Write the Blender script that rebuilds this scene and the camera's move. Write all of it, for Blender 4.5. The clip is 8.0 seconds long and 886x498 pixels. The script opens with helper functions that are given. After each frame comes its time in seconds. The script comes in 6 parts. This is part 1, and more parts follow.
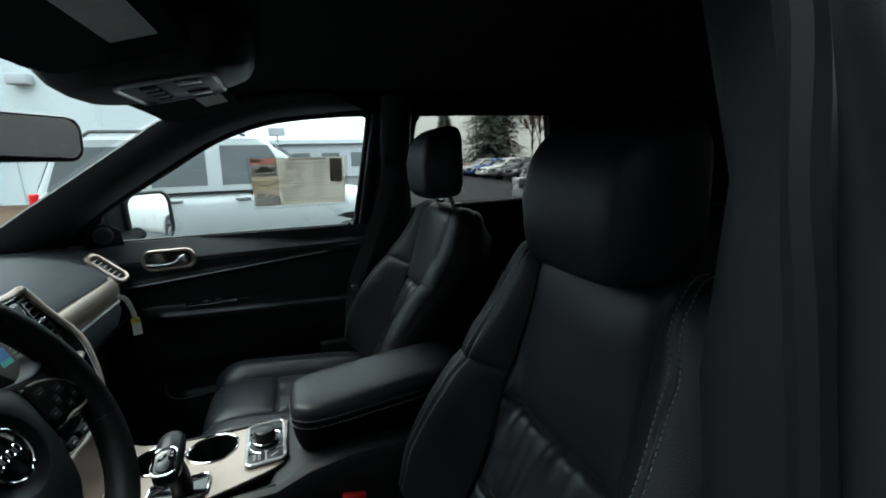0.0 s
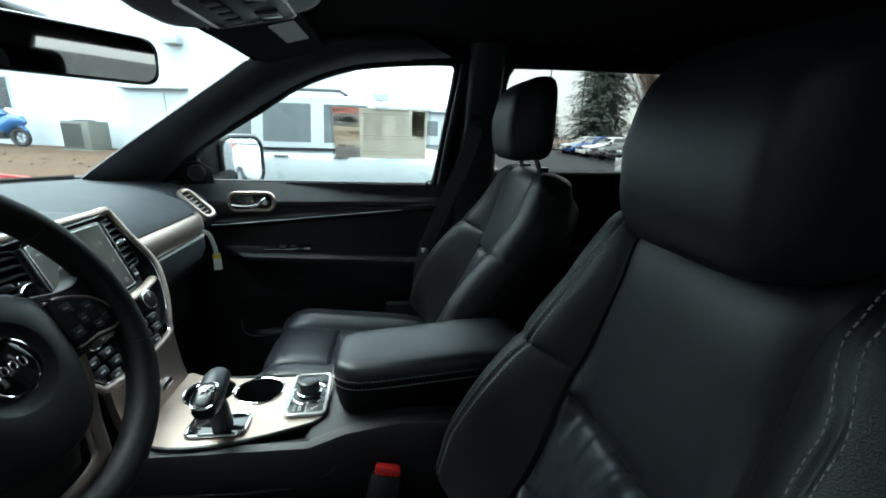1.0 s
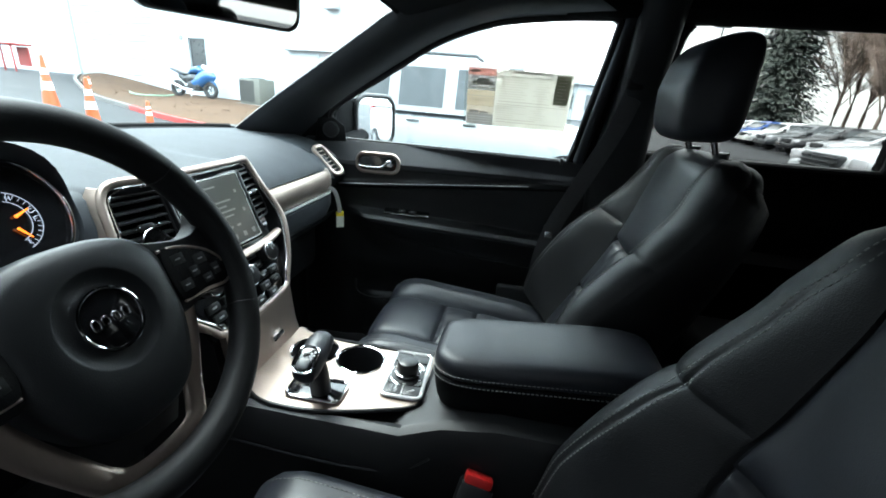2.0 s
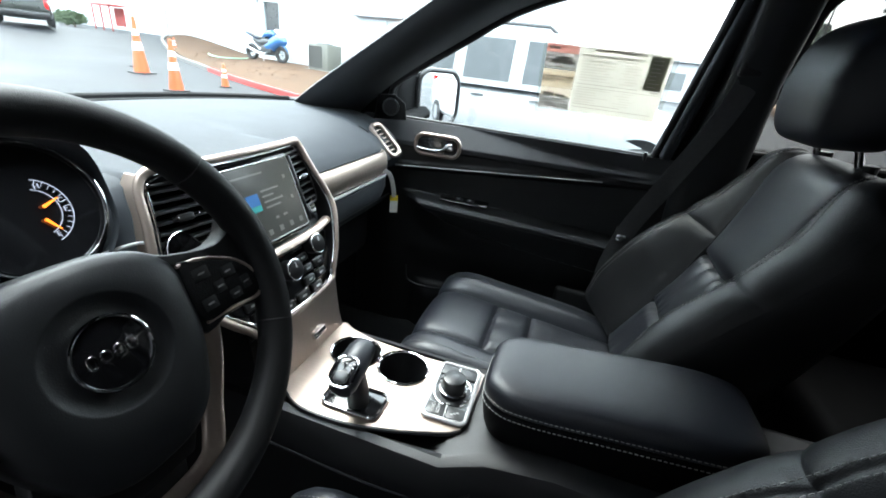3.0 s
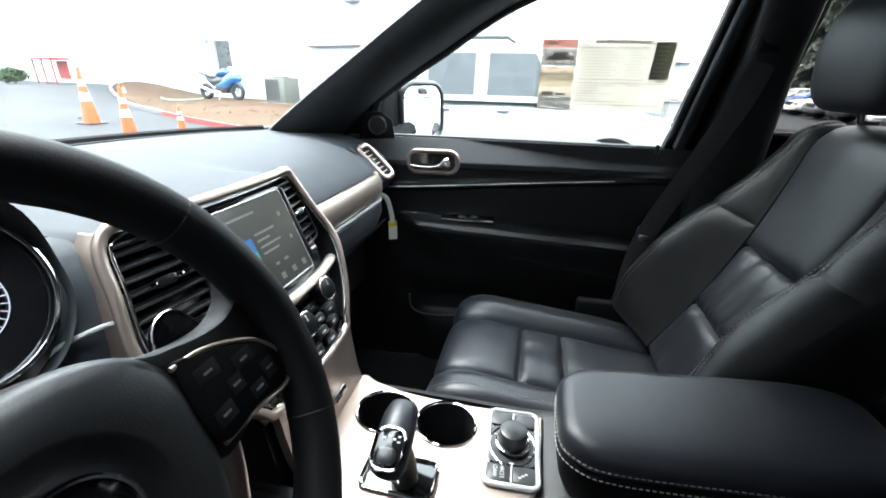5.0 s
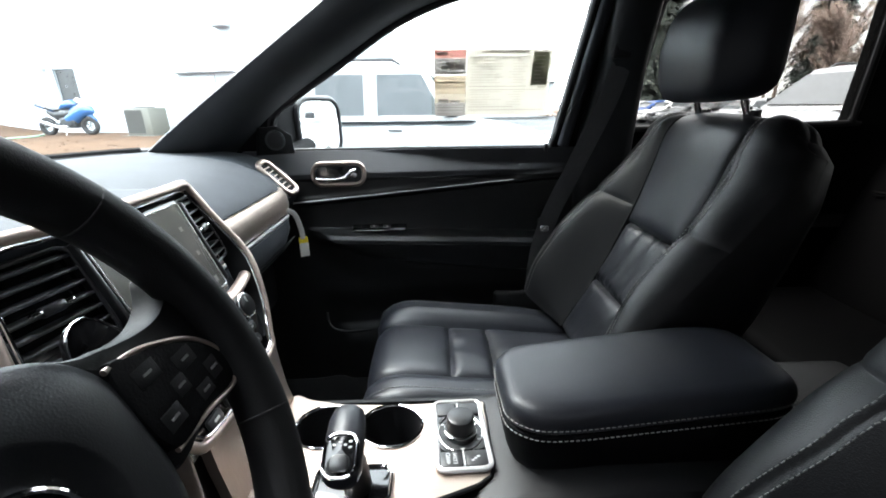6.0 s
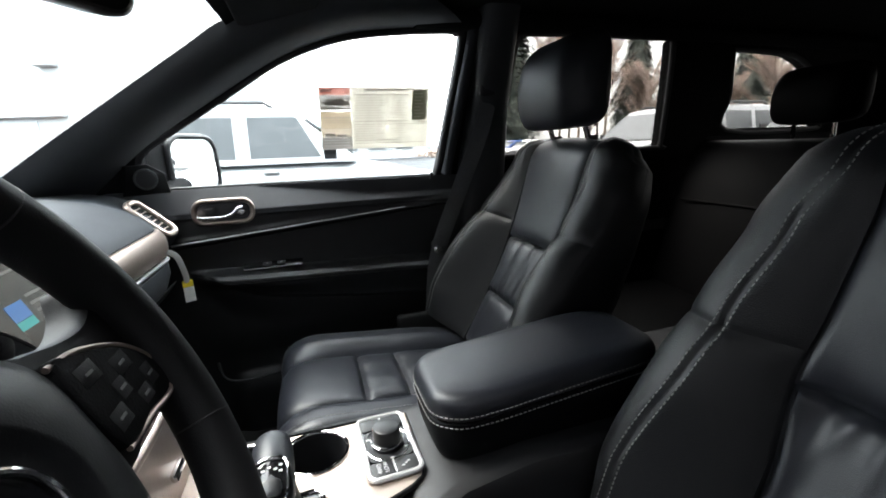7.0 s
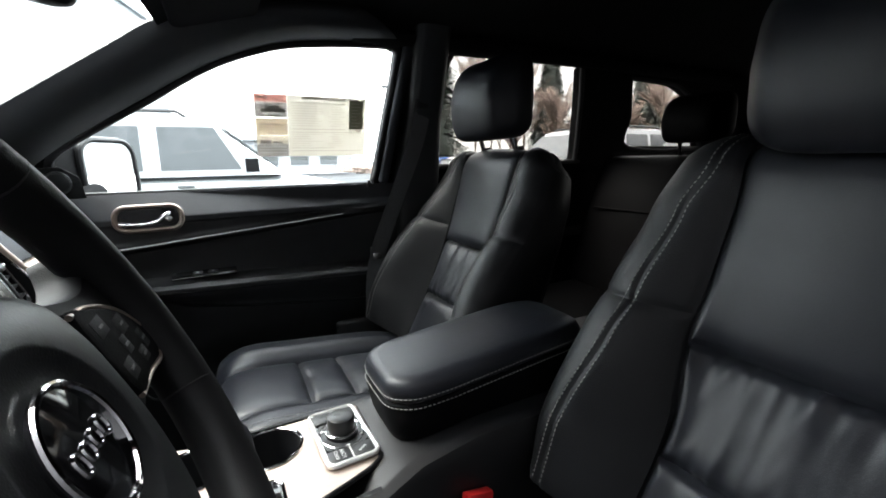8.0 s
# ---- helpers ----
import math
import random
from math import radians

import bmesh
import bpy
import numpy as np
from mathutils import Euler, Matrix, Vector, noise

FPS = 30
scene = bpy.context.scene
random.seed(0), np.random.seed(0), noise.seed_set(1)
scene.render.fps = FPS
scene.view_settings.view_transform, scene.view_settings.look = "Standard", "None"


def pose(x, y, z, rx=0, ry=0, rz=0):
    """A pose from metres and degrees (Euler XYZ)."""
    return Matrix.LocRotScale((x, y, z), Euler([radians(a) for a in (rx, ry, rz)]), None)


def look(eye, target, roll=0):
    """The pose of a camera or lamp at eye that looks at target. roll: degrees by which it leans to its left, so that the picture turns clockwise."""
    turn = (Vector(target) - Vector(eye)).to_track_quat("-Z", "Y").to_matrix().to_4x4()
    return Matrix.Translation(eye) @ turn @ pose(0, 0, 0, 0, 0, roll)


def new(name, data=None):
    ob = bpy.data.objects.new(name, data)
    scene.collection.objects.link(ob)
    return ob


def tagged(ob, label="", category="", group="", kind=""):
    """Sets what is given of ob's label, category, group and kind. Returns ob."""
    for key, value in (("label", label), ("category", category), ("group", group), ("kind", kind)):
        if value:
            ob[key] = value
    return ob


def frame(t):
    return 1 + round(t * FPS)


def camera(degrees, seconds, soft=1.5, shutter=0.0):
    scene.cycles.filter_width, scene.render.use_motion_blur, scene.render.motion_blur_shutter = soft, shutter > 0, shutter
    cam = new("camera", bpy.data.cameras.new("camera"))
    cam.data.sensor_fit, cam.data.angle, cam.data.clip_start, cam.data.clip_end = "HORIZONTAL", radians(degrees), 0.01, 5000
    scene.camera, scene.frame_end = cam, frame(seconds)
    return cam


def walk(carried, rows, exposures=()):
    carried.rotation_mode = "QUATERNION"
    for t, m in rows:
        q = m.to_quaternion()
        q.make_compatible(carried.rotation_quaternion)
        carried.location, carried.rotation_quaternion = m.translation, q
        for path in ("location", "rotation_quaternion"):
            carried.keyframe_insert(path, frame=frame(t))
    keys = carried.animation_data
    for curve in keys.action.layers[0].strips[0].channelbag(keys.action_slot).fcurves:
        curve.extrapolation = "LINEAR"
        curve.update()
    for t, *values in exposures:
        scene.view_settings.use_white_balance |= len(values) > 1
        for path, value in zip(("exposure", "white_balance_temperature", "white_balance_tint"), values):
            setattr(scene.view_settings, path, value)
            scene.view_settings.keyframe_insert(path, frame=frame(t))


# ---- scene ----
cam = camera(93.2, 8.0, soft=1.8)
PATH = [
    (0, (0.076, -0.819, 1.42), (0.731, 1.024, 1.004), -1.7),
    (0.5, (0.111, -0.775, 1.392), (0.674, 1.075, 0.883), 1.2),
    (1, (0.136, -0.73, 1.375), (0.388, 1.18, 0.839), 1.9),
    (1.5, (0.132, -0.671, 1.362), (0.062, 1.241, 0.779), 4.4),
    (2, (0.117, -0.622, 1.361), (-0.153, 1.236, 0.672), 4.9),
    (2.2, (0.109, -0.599, 1.368), (-0.219, 1.239, 0.65), 5.5),
    (3.3, (0.069, -0.503, 1.377), (-0.437, 1.241, 0.538), 7.2),
    (3.5, (0.061, -0.489, 1.376), (-0.448, 1.258, 0.548), 7.5),
    (4, (0.039, -0.464, 1.377), (-0.5, 1.296, 0.595), 6.4),
    (4.2, (0.024, -0.455, 1.367), (-0.543, 1.294, 0.579), 4.9),
    (5.3, (-0.039, -0.444, 1.339), (-0.326, 1.399, 0.618), 0.6),
    (5.5, (-0.044, -0.448, 1.332), (-0.255, 1.411, 0.625), 0.6),
    (6, (-0.054, -0.466, 1.313), (-0.004, 1.424, 0.663), -0.7),
    (6.5, (-0.065, -0.489, 1.3), (0.295, 1.401, 0.755), -1.6),
    (7, (-0.089, -0.511, 1.288), (0.491, 1.341, 0.805), -2.0),
    (7.5, (-0.11, -0.531, 1.269), (0.638, 1.255, 0.769), -1.7),
    (8, (-0.137, -0.55, 1.268), (0.766, 1.185, 0.851), -1.0),
]
walk(cam, [(t, look(eye, target, roll)) for t, eye, target, roll in PATH], exposures=[(0, 1.8, 6350, -1), (0.5, 2.22, 6200, -2), (1.0, 2.62, 6100, -4), (1.5, 2.92, 6120, -2), (2.2, 3.2, 6250, 3), (3.5, 3.35, 6450, 8), (5.3, 3.45, 6500, 10), (7, 3.25, 6800, 12), (8, 3.2, 6850, 12)])

# ---- sky and light ----
world = bpy.data.worlds.new("overcast_sky")
scene.world = world
world.use_nodes = True
wn, wl = world.node_tree.nodes, world.node_tree.links
sky = wn.new("ShaderNodeTexSky")
sky.sky_type = "NISHITA"
sky.sun_disc = False
sky.sun_elevation, sky.sun_rotation = radians(57), radians(310)
sky.air_density, sky.dust_density = 1.0, 2.0
cloud = wn.new("ShaderNodeMix")
cloud.data_type = "RGBA"
cloud.inputs[0].default_value = 0.8
wl.new(sky.outputs[0], cloud.inputs[6])
cloud.inputs[7].default_value = (7.6, 8.1, 8.6, 1)
# an overcast sky is about three times as bright overhead as at the horizon
way, parts, lift, deck = wn.new("ShaderNodeTexCoord"), wn.new("ShaderNodeSeparateXYZ"), wn.new("ShaderNodeMapRange"), wn.new("ShaderNodeVectorMath")
wl.new(way.outputs["Generated"], parts.inputs[0])
wl.new(parts.outputs[2], lift.inputs[0])
lift.inputs[1].default_value, lift.inputs[2].default_value = 0.0, 1.0
lift.inputs[3].default_value, lift.inputs[4].default_value = 0.62, 1.9
deck.operation = "SCALE"
wn["Background"].inputs[1].default_value = 0.14
wl.new(cloud.outputs[2], deck.inputs[0])
wl.new(lift.outputs[0], deck.inputs["Scale"])
wl.new(deck.outputs[0], wn["Background"].inputs[0])

sun_data = bpy.data.lights.new("sun", "SUN")
sun_data.energy, sun_data.angle, sun_data.color = 0.55, radians(25), (1, 0.985, 0.97)
sun = new("sun", sun_data)
sun.matrix_world = look((-6, 5, 12), (0, 0, 0))

# ---- materials ----
def material(name, color, rough=0.5, metal=0.0, vary=0.15, scale=30.0, bump=0.0, bump_scale=300.0, coat=0.0, spec=0.5, second=None, stretch=(1, 1, 1), wear=0.1):
    """A node material: base colour varied at two scales, uneven roughness, fine relief."""
    m = bpy.data.materials.new(name)
    m.use_nodes = True
    n, l = m.node_tree.nodes, m.node_tree.links
    b = n["Principled BSDF"]
    b.inputs["Metallic"].default_value = metal
    b.inputs["Specular IOR Level"].default_value = spec
    b.inputs["Coat Weight"].default_value = coat
    b.inputs["Coat Roughness"].default_value = 0.08
    co = n.new("ShaderNodeTexCoord")
    mp = n.new("ShaderNodeMapping")
    mp.inputs["Scale"].default_value = stretch
    l.new(co.outputs["Object"], mp.inputs[0])
    big, small = n.new("ShaderNodeTexNoise"), n.new("ShaderNodeTexNoise")
    big.inputs["Scale"].default_value, big.inputs["Detail"].default_value = scale * 0.15, 3
    small.inputs["Scale"].default_value, small.inputs["Detail"].default_value = scale * 2.0, 4
    for t in (big, small):
        l.new(mp.outputs[0], t.inputs["Vector"])
    add = n.new("ShaderNodeMath")
    add.operation = "ADD"
    l.new(big.outputs[0], add.inputs[0])
    l.new(small.outputs[0], add.inputs[1])
    ramp = n.new("ShaderNodeMapRange")
    ramp.inputs[1].default_value, ramp.inputs[2].default_value = 0.6, 1.4
    l.new(add.outputs[0], ramp.inputs[0])
    mix = n.new("ShaderNodeMix")
    mix.data_type = "RGBA"
    other = second or tuple(c * (1 + vary) for c in color)
    mix.inputs[6].default_value = (*[c * (1 - vary) for c in color], 1)
    mix.inputs[7].default_value = (*other, 1)
    l.new(ramp.outputs[0], mix.inputs[0])
    l.new(mix.outputs[2], b.inputs["Base Color"])
    rr = n.new("ShaderNodeMapRange")
    rr.inputs[3].default_value, rr.inputs[4].default_value = max(0.02, rough - wear), min(1, rough + wear)
    l.new(big.outputs[0], rr.inputs[0])
    l.new(rr.outputs[0], b.inputs["Roughness"])
    if bump:
        vo = n.new("ShaderNodeTexVoronoi")
        vo.inputs["Scale"].default_value = bump_scale
        l.new(mp.outputs[0], vo.inputs["Vector"])
        bp = n.new("ShaderNodeBump")
        bp.inputs["Strength"].default_value, bp.inputs["Distance"].default_value = bump, 0.001
        l.new(vo.outputs[0], bp.inputs["Height"])
        l.new(bp.outputs[0], b.inputs["Normal"])
    return m


def glass(name, tint, gloss=0.02):
    m = bpy.data.materials.new(name)
    m.use_nodes = True
    n, l = m.node_tree.nodes, m.node_tree.links
    n.remove(n["Principled BSDF"])
    tr, gl, mx, fr = n.new("ShaderNodeBsdfTransparent"), n.new("ShaderNodeBsdfGlossy"), n.new("ShaderNodeMixShader"), n.new("ShaderNodeLayerWeight")
    power, mul = n.new("ShaderNodeMath"), n.new("ShaderNodeMath")
    power.operation, mul.operation = "POWER", "MULTIPLY_ADD"
    power.inputs[1].default_value, mul.inputs[1].default_value, mul.inputs[2].default_value = 5.0, 0.5, gloss
    tr.inputs[0].default_value = (*tint, 1)
    gl.inputs["Roughness"].default_value = 0.01
    fr.inputs[0].default_value = 0.5
    l.new(fr.outputs["Facing"], power.inputs[0])
    l.new(power.outputs[0], mul.inputs[0])
    l.new(mul.outputs[0], mx.inputs[0])
    l.new(tr.outputs[0], mx.inputs[1])
    l.new(gl.outputs[0], mx.inputs[2])
    l.new(mx.outputs[0], n["Material Output"].inputs[0])
    return m


def glow(name, color, strength):
    m = bpy.data.materials.new(name)
    m.use_nodes = True
    b = m.node_tree.nodes["Principled BSDF"]
    b.inputs["Base Color"].default_value = (*[c * 0.3 for c in color], 1)
    b.inputs["Emission Color"].default_value = (*color, 1)
    b.inputs["Emission Strength"].default_value = strength
    b.inputs["Roughness"].default_value = 0.15
    return m


LEATHER = material("black_leather", (0.0125, 0.0140, 0.0190), 0.42, vary=0.2, scale=8, bump=0.14, bump_scale=900, wear=0.07)
# Darker copy of the black leather: cabin shade is put into its colour
SHADEHIDE = material("shaded_leather", (0.0028, 0.003, 0.0037), 0.6, vary=0.2, scale=8, bump=0.15, bump_scale=700, spec=0.1)
LEATHER_SIDE = material("black_vinyl", (0.0074, 0.0079, 0.0094), 0.45, vary=0.2, scale=8, bump=0.3, bump_scale=700)
STITCH = material("grey_thread", (0.27, 0.265, 0.25), 0.8)
PIPING = material("dark_thread", (0.05, 0.05, 0.05), 0.7)
DASH = material("charcoal_soft_plastic", (0.041, 0.0445, 0.050), 0.62, vary=0.12, scale=10, bump=0.12, bump_scale=900, spec=0.12)
RIMHIDE = material("wheel_leather", (0.0052, 0.0052, 0.006), 0.55, vary=0.2, scale=10, bump=0.15, bump_scale=1200, spec=0.28)
HUB = material("airbag_cover", (0.008, 0.0088, 0.0104), 0.45, vary=0.15, scale=10, bump=0.1, bump_scale=900)
PLASTIC = material("black_grained_plastic", (0.0085, 0.0085, 0.0095), 0.48, vary=0.2, scale=12, bump=0.15, bump_scale=600)
SMOOTH = material("smooth_black_plastic", (0.009, 0.009, 0.010), 0.32, vary=0.2)
GLOSS = material("gloss_black", (0.008, 0.008, 0.009), 0.08, vary=0.2, wear=0.03)
PILLAR = material("grey_pillar_plastic", (0.025, 0.0265, 0.029), 0.5, vary=0.15, scale=10, bump=0.1, bump_scale=500)
FABRIC = material("black_headliner_fabric", (0.008, 0.008, 0.0085), 0.9, vary=0.25, scale=40, bump=0.5, bump_scale=900, spec=0.15)
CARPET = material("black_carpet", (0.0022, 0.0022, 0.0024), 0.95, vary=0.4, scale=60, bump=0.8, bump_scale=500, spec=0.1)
SATIN = material("champagne_satin", (0.40, 0.325, 0.28), 0.34, metal=0.75, vary=0.06, scale=30, stretch=(1, 6, 1), wear=0.05)
# Stands in for chrome: a bright doorway's reflection is put into the pale colour
BRIGHT = material("chrome_bright_reflection", (0.72, 0.72, 0.72), 0.22, metal=0.45, vary=0.04)
# Dashboard charcoal, lightened and glossier to stand in for light on the door
UPPERDOOR = material("charcoal_door_pad", (0.046, 0.048, 0.053), 0.55, vary=0.12, scale=10, bump=0.12, bump_scale=900, spec=0.4)
# Darker than the other black plastics: rear cabin shade is put into this tone
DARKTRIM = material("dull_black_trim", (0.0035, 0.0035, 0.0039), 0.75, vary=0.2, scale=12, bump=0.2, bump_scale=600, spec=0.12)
DOORSKIN = material("charcoal_door_plastic", (0.0125, 0.0129, 0.014), 0.46, vary=0.2, scale=12, bump=0.15, bump_scale=600)
SILVER = material("satin_silver", (0.55, 0.55, 0.55), 0.28, metal=0.8, vary=0.05)
CHROME = material("chrome", (0.75, 0.75, 0.76), 0.07, metal=1.0, vary=0.04, wear=0.03)
RUBBER = material("black_rubber", (0.014, 0.014, 0.015), 0.6, vary=0.2)
RED = material("red_plastic", (0.55, 0.02, 0.02), 0.35)
PAPER = material("white_paper", (0.72, 0.72, 0.70), 0.8, vary=0.05)
YELLOW = material("yellow_band", (0.75, 0.6, 0.03), 0.7)
PRINT = material("dim_print", (0.16, 0.16, 0.16), 0.6)
ICON = material("pale_print", (0.5, 0.5, 0.5), 0.5)
WEB = material("seat_belt_webbing", (0.10, 0.101, 0.103), 0.7, scale=60, bump=0.6, bump_scale=900)
CLEAR = glass("clear_glass", (0.93, 0.96, 0.95))
TINT = glass("privacy_glass", (0.50, 0.49, 0.47))
MIRROR = material("mirror_glass", (0.85, 0.86, 0.87), 0.02, metal=1.0, vary=0.01, wear=0.01)
SCREEN = glow("display_grey", (0.09, 0.095, 0.09), 0.05)

# ---- mesh helpers ----
BASE = {}


def mesh(verts, faces, smooth=True, sharp=40):
    me = bpy.data.meshes.new("part")
    me.from_pydata([tuple(v) for v in verts], [], faces)
    me.validate()
    bm = bmesh.new()
    bm.from_mesh(me)
    bmesh.ops.recalc_face_normals(bm, faces=bm.faces)
    bm.to_mesh(me)
    bm.free()
    if smooth:
        me.polygons.foreach_set("use_smooth", [True] * len(me.polygons))
        me.set_sharp_from_angle(angle=radians(sharp))
    return me


def thing(name, at, label, category, group="", kind=""):
    ob = tagged(new(name), label, category, group, kind)
    ob.matrix_basis = Matrix.Translation(at)
    BASE[ob] = Matrix.Translation(at)
    return ob


def part(name, me, mat, parent, label=""):
    """Links a mesh, or a list of meshes joined, given in world places, as one object under a thing or a part."""
    me = joined(me) if isinstance(me, list) else me
    ob = new(name, me)
    me.materials.append(mat)
    me.transform(BASE[parent].inverted())
    ob.parent = parent
    BASE[ob] = BASE[parent]
    return tagged(ob, label)


def solo(name, me, mat, label, category, kind="", group=""):
    """A thing of one mesh in world places."""
    me = joined(me) if isinstance(me, list) else me
    ob = new(name, me)
    me.materials.append(mat)
    BASE[ob] = Matrix()
    return tagged(ob, label, category, group, kind)


def joined(list_of):
    bm = bmesh.new()
    for me in list_of:
        bm.from_mesh(me)
    out = bpy.data.meshes.new("part")
    bm.to_mesh(out)
    bm.free()
    out.set_sharp_from_angle(angle=radians(40))
    return out


def rbox(lo, hi, r=0.01, seg=2, m=None):
    """A box between two corners with rounded edges."""
    lo, hi = Vector(lo), Vector(hi)
    bm = bmesh.new()
    bmesh.ops.create_cube(bm, size=1)
    for v in bm.verts:
        v.co = Vector([lo[k] + (v.co[k] + 0.5) * (hi[k] - lo[k]) for k in range(3)])
    if r:
        bmesh.ops.bevel(bm, geom=list(bm.edges), offset=min(r, 0.49 * min(hi - lo)), segments=seg, affect="EDGES", profile=0.5)
    me = bpy.data.meshes.new("part")
    bm.to_mesh(me)
    bm.free()
    me.polygons.foreach_set("use_smooth", [True] * len(me.polygons))
    me.set_sharp_from_angle(angle=radians(35))
    if m is not None:
        me.transform(m)
    return me


def loft(rings, closed=True, caps=True, sharp=40):
    """Skin over rings of equally many points."""
    n, verts, faces = len(rings[0]), [p for ring in rings for p in ring], []
    for a in range(len(rings) - 1):
        for b in range(n if closed else n - 1):
            c = (b + 1) % n
            faces.append((a * n + b, a * n + c, (a + 1) * n + c, (a + 1) * n + b))
    if caps and closed:
        faces += [tuple(range(n))[::-1], tuple((len(rings) - 1) * n + b for b in range(n))]
    return mesh(verts, faces, sharp=sharp)


def slab(front, shift):
    """A sheet of rows of points thickened by a shift vector."""
    shift = Vector(shift)
    rows = [[Vector(p) for p in r] for r in front]
    n, k = len(rows), len(rows[0])
    verts = [p for r in rows for p in r] + [p + shift for r in rows for p in r]
    f, o = [], n * k
    for a in range(n - 1):
        for b in range(k - 1):
            q = (a * k + b, a * k + b + 1, (a + 1) * k + b + 1, (a + 1) * k + b)
            f += [q, tuple(o + i for i in q[::-1])]
    rim = [b for b in range(k)] + [a * k + k - 1 for a in range(1, n)] + [(n - 1) * k + b for b in range(k - 2, -1, -1)] + [a * k for a in range(n - 2, 0, -1)]
    for a, b in zip(rim, rim[1:] + rim[:1]):
        f.append((a, b, o + b, o + a))
    return mesh(verts, f)


def smooth_path(points, n=8, closed=False):
    """A Catmull-Rom curve through points."""
    p = [Vector(q) for q in points]
    out, count = [], len(p) if closed else len(p) - 1
    for i in range(count):
        a, b, c, d = (p[(i + k) % len(p)] if closed else p[min(max(i + k, 0), len(p) - 1)] for k in (-1, 0, 1, 2))
        for j in range(n):
            t = j / n
            out.append(0.5 * (2 * b + (c - a) * t + (2 * a - 5 * b + 4 * c - d) * t * t + (3 * b - a - 3 * c + d) * t**3))
    return out if closed else out + [p[-1]]


def tube(points, r, sides=8, closed=False, flat=1.0, up=(0, 0, 1), taper=None):
    """A pipe along points; flat squeezes it across its binormal."""
    p = [Vector(q) for q in points]
    rings = []
    for i, q in enumerate(p):
        a = p[i - 1] if i or closed else q
        b = p[(i + 1) % len(p)] if i < len(p) - 1 or closed else q
        d = (b - a).normalized()
        side = d.cross(Vector(up))
        side = side.normalized() if side.length > 1e-4 else d.orthogonal().normalized()
        top = side.cross(d)
        rr = r * (1 + (taper - 1) * i / (len(p) - 1)) if taper else r
        rings.append([q + rr * (math.cos(t) * side + flat * math.sin(t) * top) for t in (2 * math.pi * k / sides for k in range(sides))])
    if closed:
        rings.append(rings[0])
    return loft(rings, caps=not closed)


def prism(outline, depth, m, r=0.0, seg=2):
    """An outline of (x, y) pairs given depth along z and placed by m, with rounded front edges."""
    bm = bmesh.new()
    vs = [bm.verts.new((x, y, 0)) for x, y in outline]
    face = bm.faces.new(vs)
    got = bmesh.ops.extrude_face_region(bm, geom=[face])
    top = [g for g in got["geom"] if isinstance(g, bmesh.types.BMVert)]
    for v in top:
        v.co.z += depth
    bmesh.ops.recalc_face_normals(bm, faces=bm.faces)
    if r:
        es = [e for e in bm.edges if all(v in top for v in e.verts)]
        bmesh.ops.bevel(bm, geom=es, offset=r, segments=seg, affect="EDGES", profile=0.5)
    me = bpy.data.meshes.new("part")
    bm.to_mesh(me)
    bm.free()
    me.polygons.foreach_set("use_smooth", [True] * len(me.polygons))
    me.set_sharp_from_angle(angle=radians(40))
    me.transform(m)
    return me


def disc(r, depth, m, sides=32, bevel=0.0):
    return prism([(r * math.cos(2 * math.pi * k / sides), r * math.sin(2 * math.pi * k / sides)) for k in range(sides)], depth, m, bevel)


def ring_mesh(r, thick, m, sides=40, flat=1.0, around=8):
    me = tube([(r * math.cos(2 * math.pi * k / sides), r * math.sin(2 * math.pi * k / sides), 0) for k in range(sides)], thick, around, True, flat)
    me.transform(m)
    return me


def rounded(w, h, r, n=5):
    """The outline of a rounded rectangle round the origin."""
    out = []
    for cx, cy, a in ((w / 2 - r, h / 2 - r, 0), (-w / 2 + r, h / 2 - r, 90), (-w / 2 + r, -h / 2 + r, 180), (w / 2 - r, -h / 2 + r, 270)):
        out += [(cx + r * math.cos(radians(a + 90 * k / n)), cy + r * math.sin(radians(a + 90 * k / n))) for k in range(n + 1)]
    return out


def facing(at, normal, up=(0, 0, 1)):
    """A placement whose z points along normal and whose y points as far up as it can."""
    z = Vector(normal).normalized()
    x = Vector(up).cross(z).normalized()
    y = z.cross(x)
    return Matrix.Translation(at) @ Matrix((x, y, z)).transposed().to_4x4()


def steps(a, b, n, fine=0.012):
    """Numbers from a to b, closer together at both ends."""
    d = b - a
    f = [0, 0.2 * fine, 0.5 * fine, fine]
    inner = [a + fine + (d - 2 * fine) * k / n for k in range(1, n)]
    return [a + v for v in f] + inner + [b - v for v in f[::-1]]


def soft(t):
    t = min(max(t, 0), 1)
    return t * t * (3 - 2 * t)


def stitches(points, normals, length=0.0045, gap=0.003, r=0.0007, lift=0.0006):
    """Small thread stitches along a line."""
    pts = [Vector(p) for p in points]
    verts, faces, travel, want = [], [], 0.0, 0.0
    for i in range(len(pts) - 1):
        a, b = pts[i], pts[i + 1]
        seg = (b - a).length
        if seg < 1e-7:
            continue
        d, nn = (b - a) / seg, Vector(normals[i])
        side = d.cross(nn).normalized()
        while want <= travel + seg:
            c = a + d * (want - travel) + nn * lift
            o = len(verts)
            for e in (-0.5, 0.5):
                for sx, sn in ((-1, -0.6), (1, -0.6), (0.6, 1), (-0.6, 1)):
                    verts.append(c + d * e * length + side * sx * r + nn * sn * r)
            faces += [(o, o + 1, o + 2, o + 3), (o + 7, o + 6, o + 5, o + 4)] + [(o + k, o + 4 + k, o + 4 + (k + 1) % 4, o + (k + 1) % 4) for k in range(4)]
            want += length + gap
        travel += seg
    return mesh(verts, faces, smooth=False)

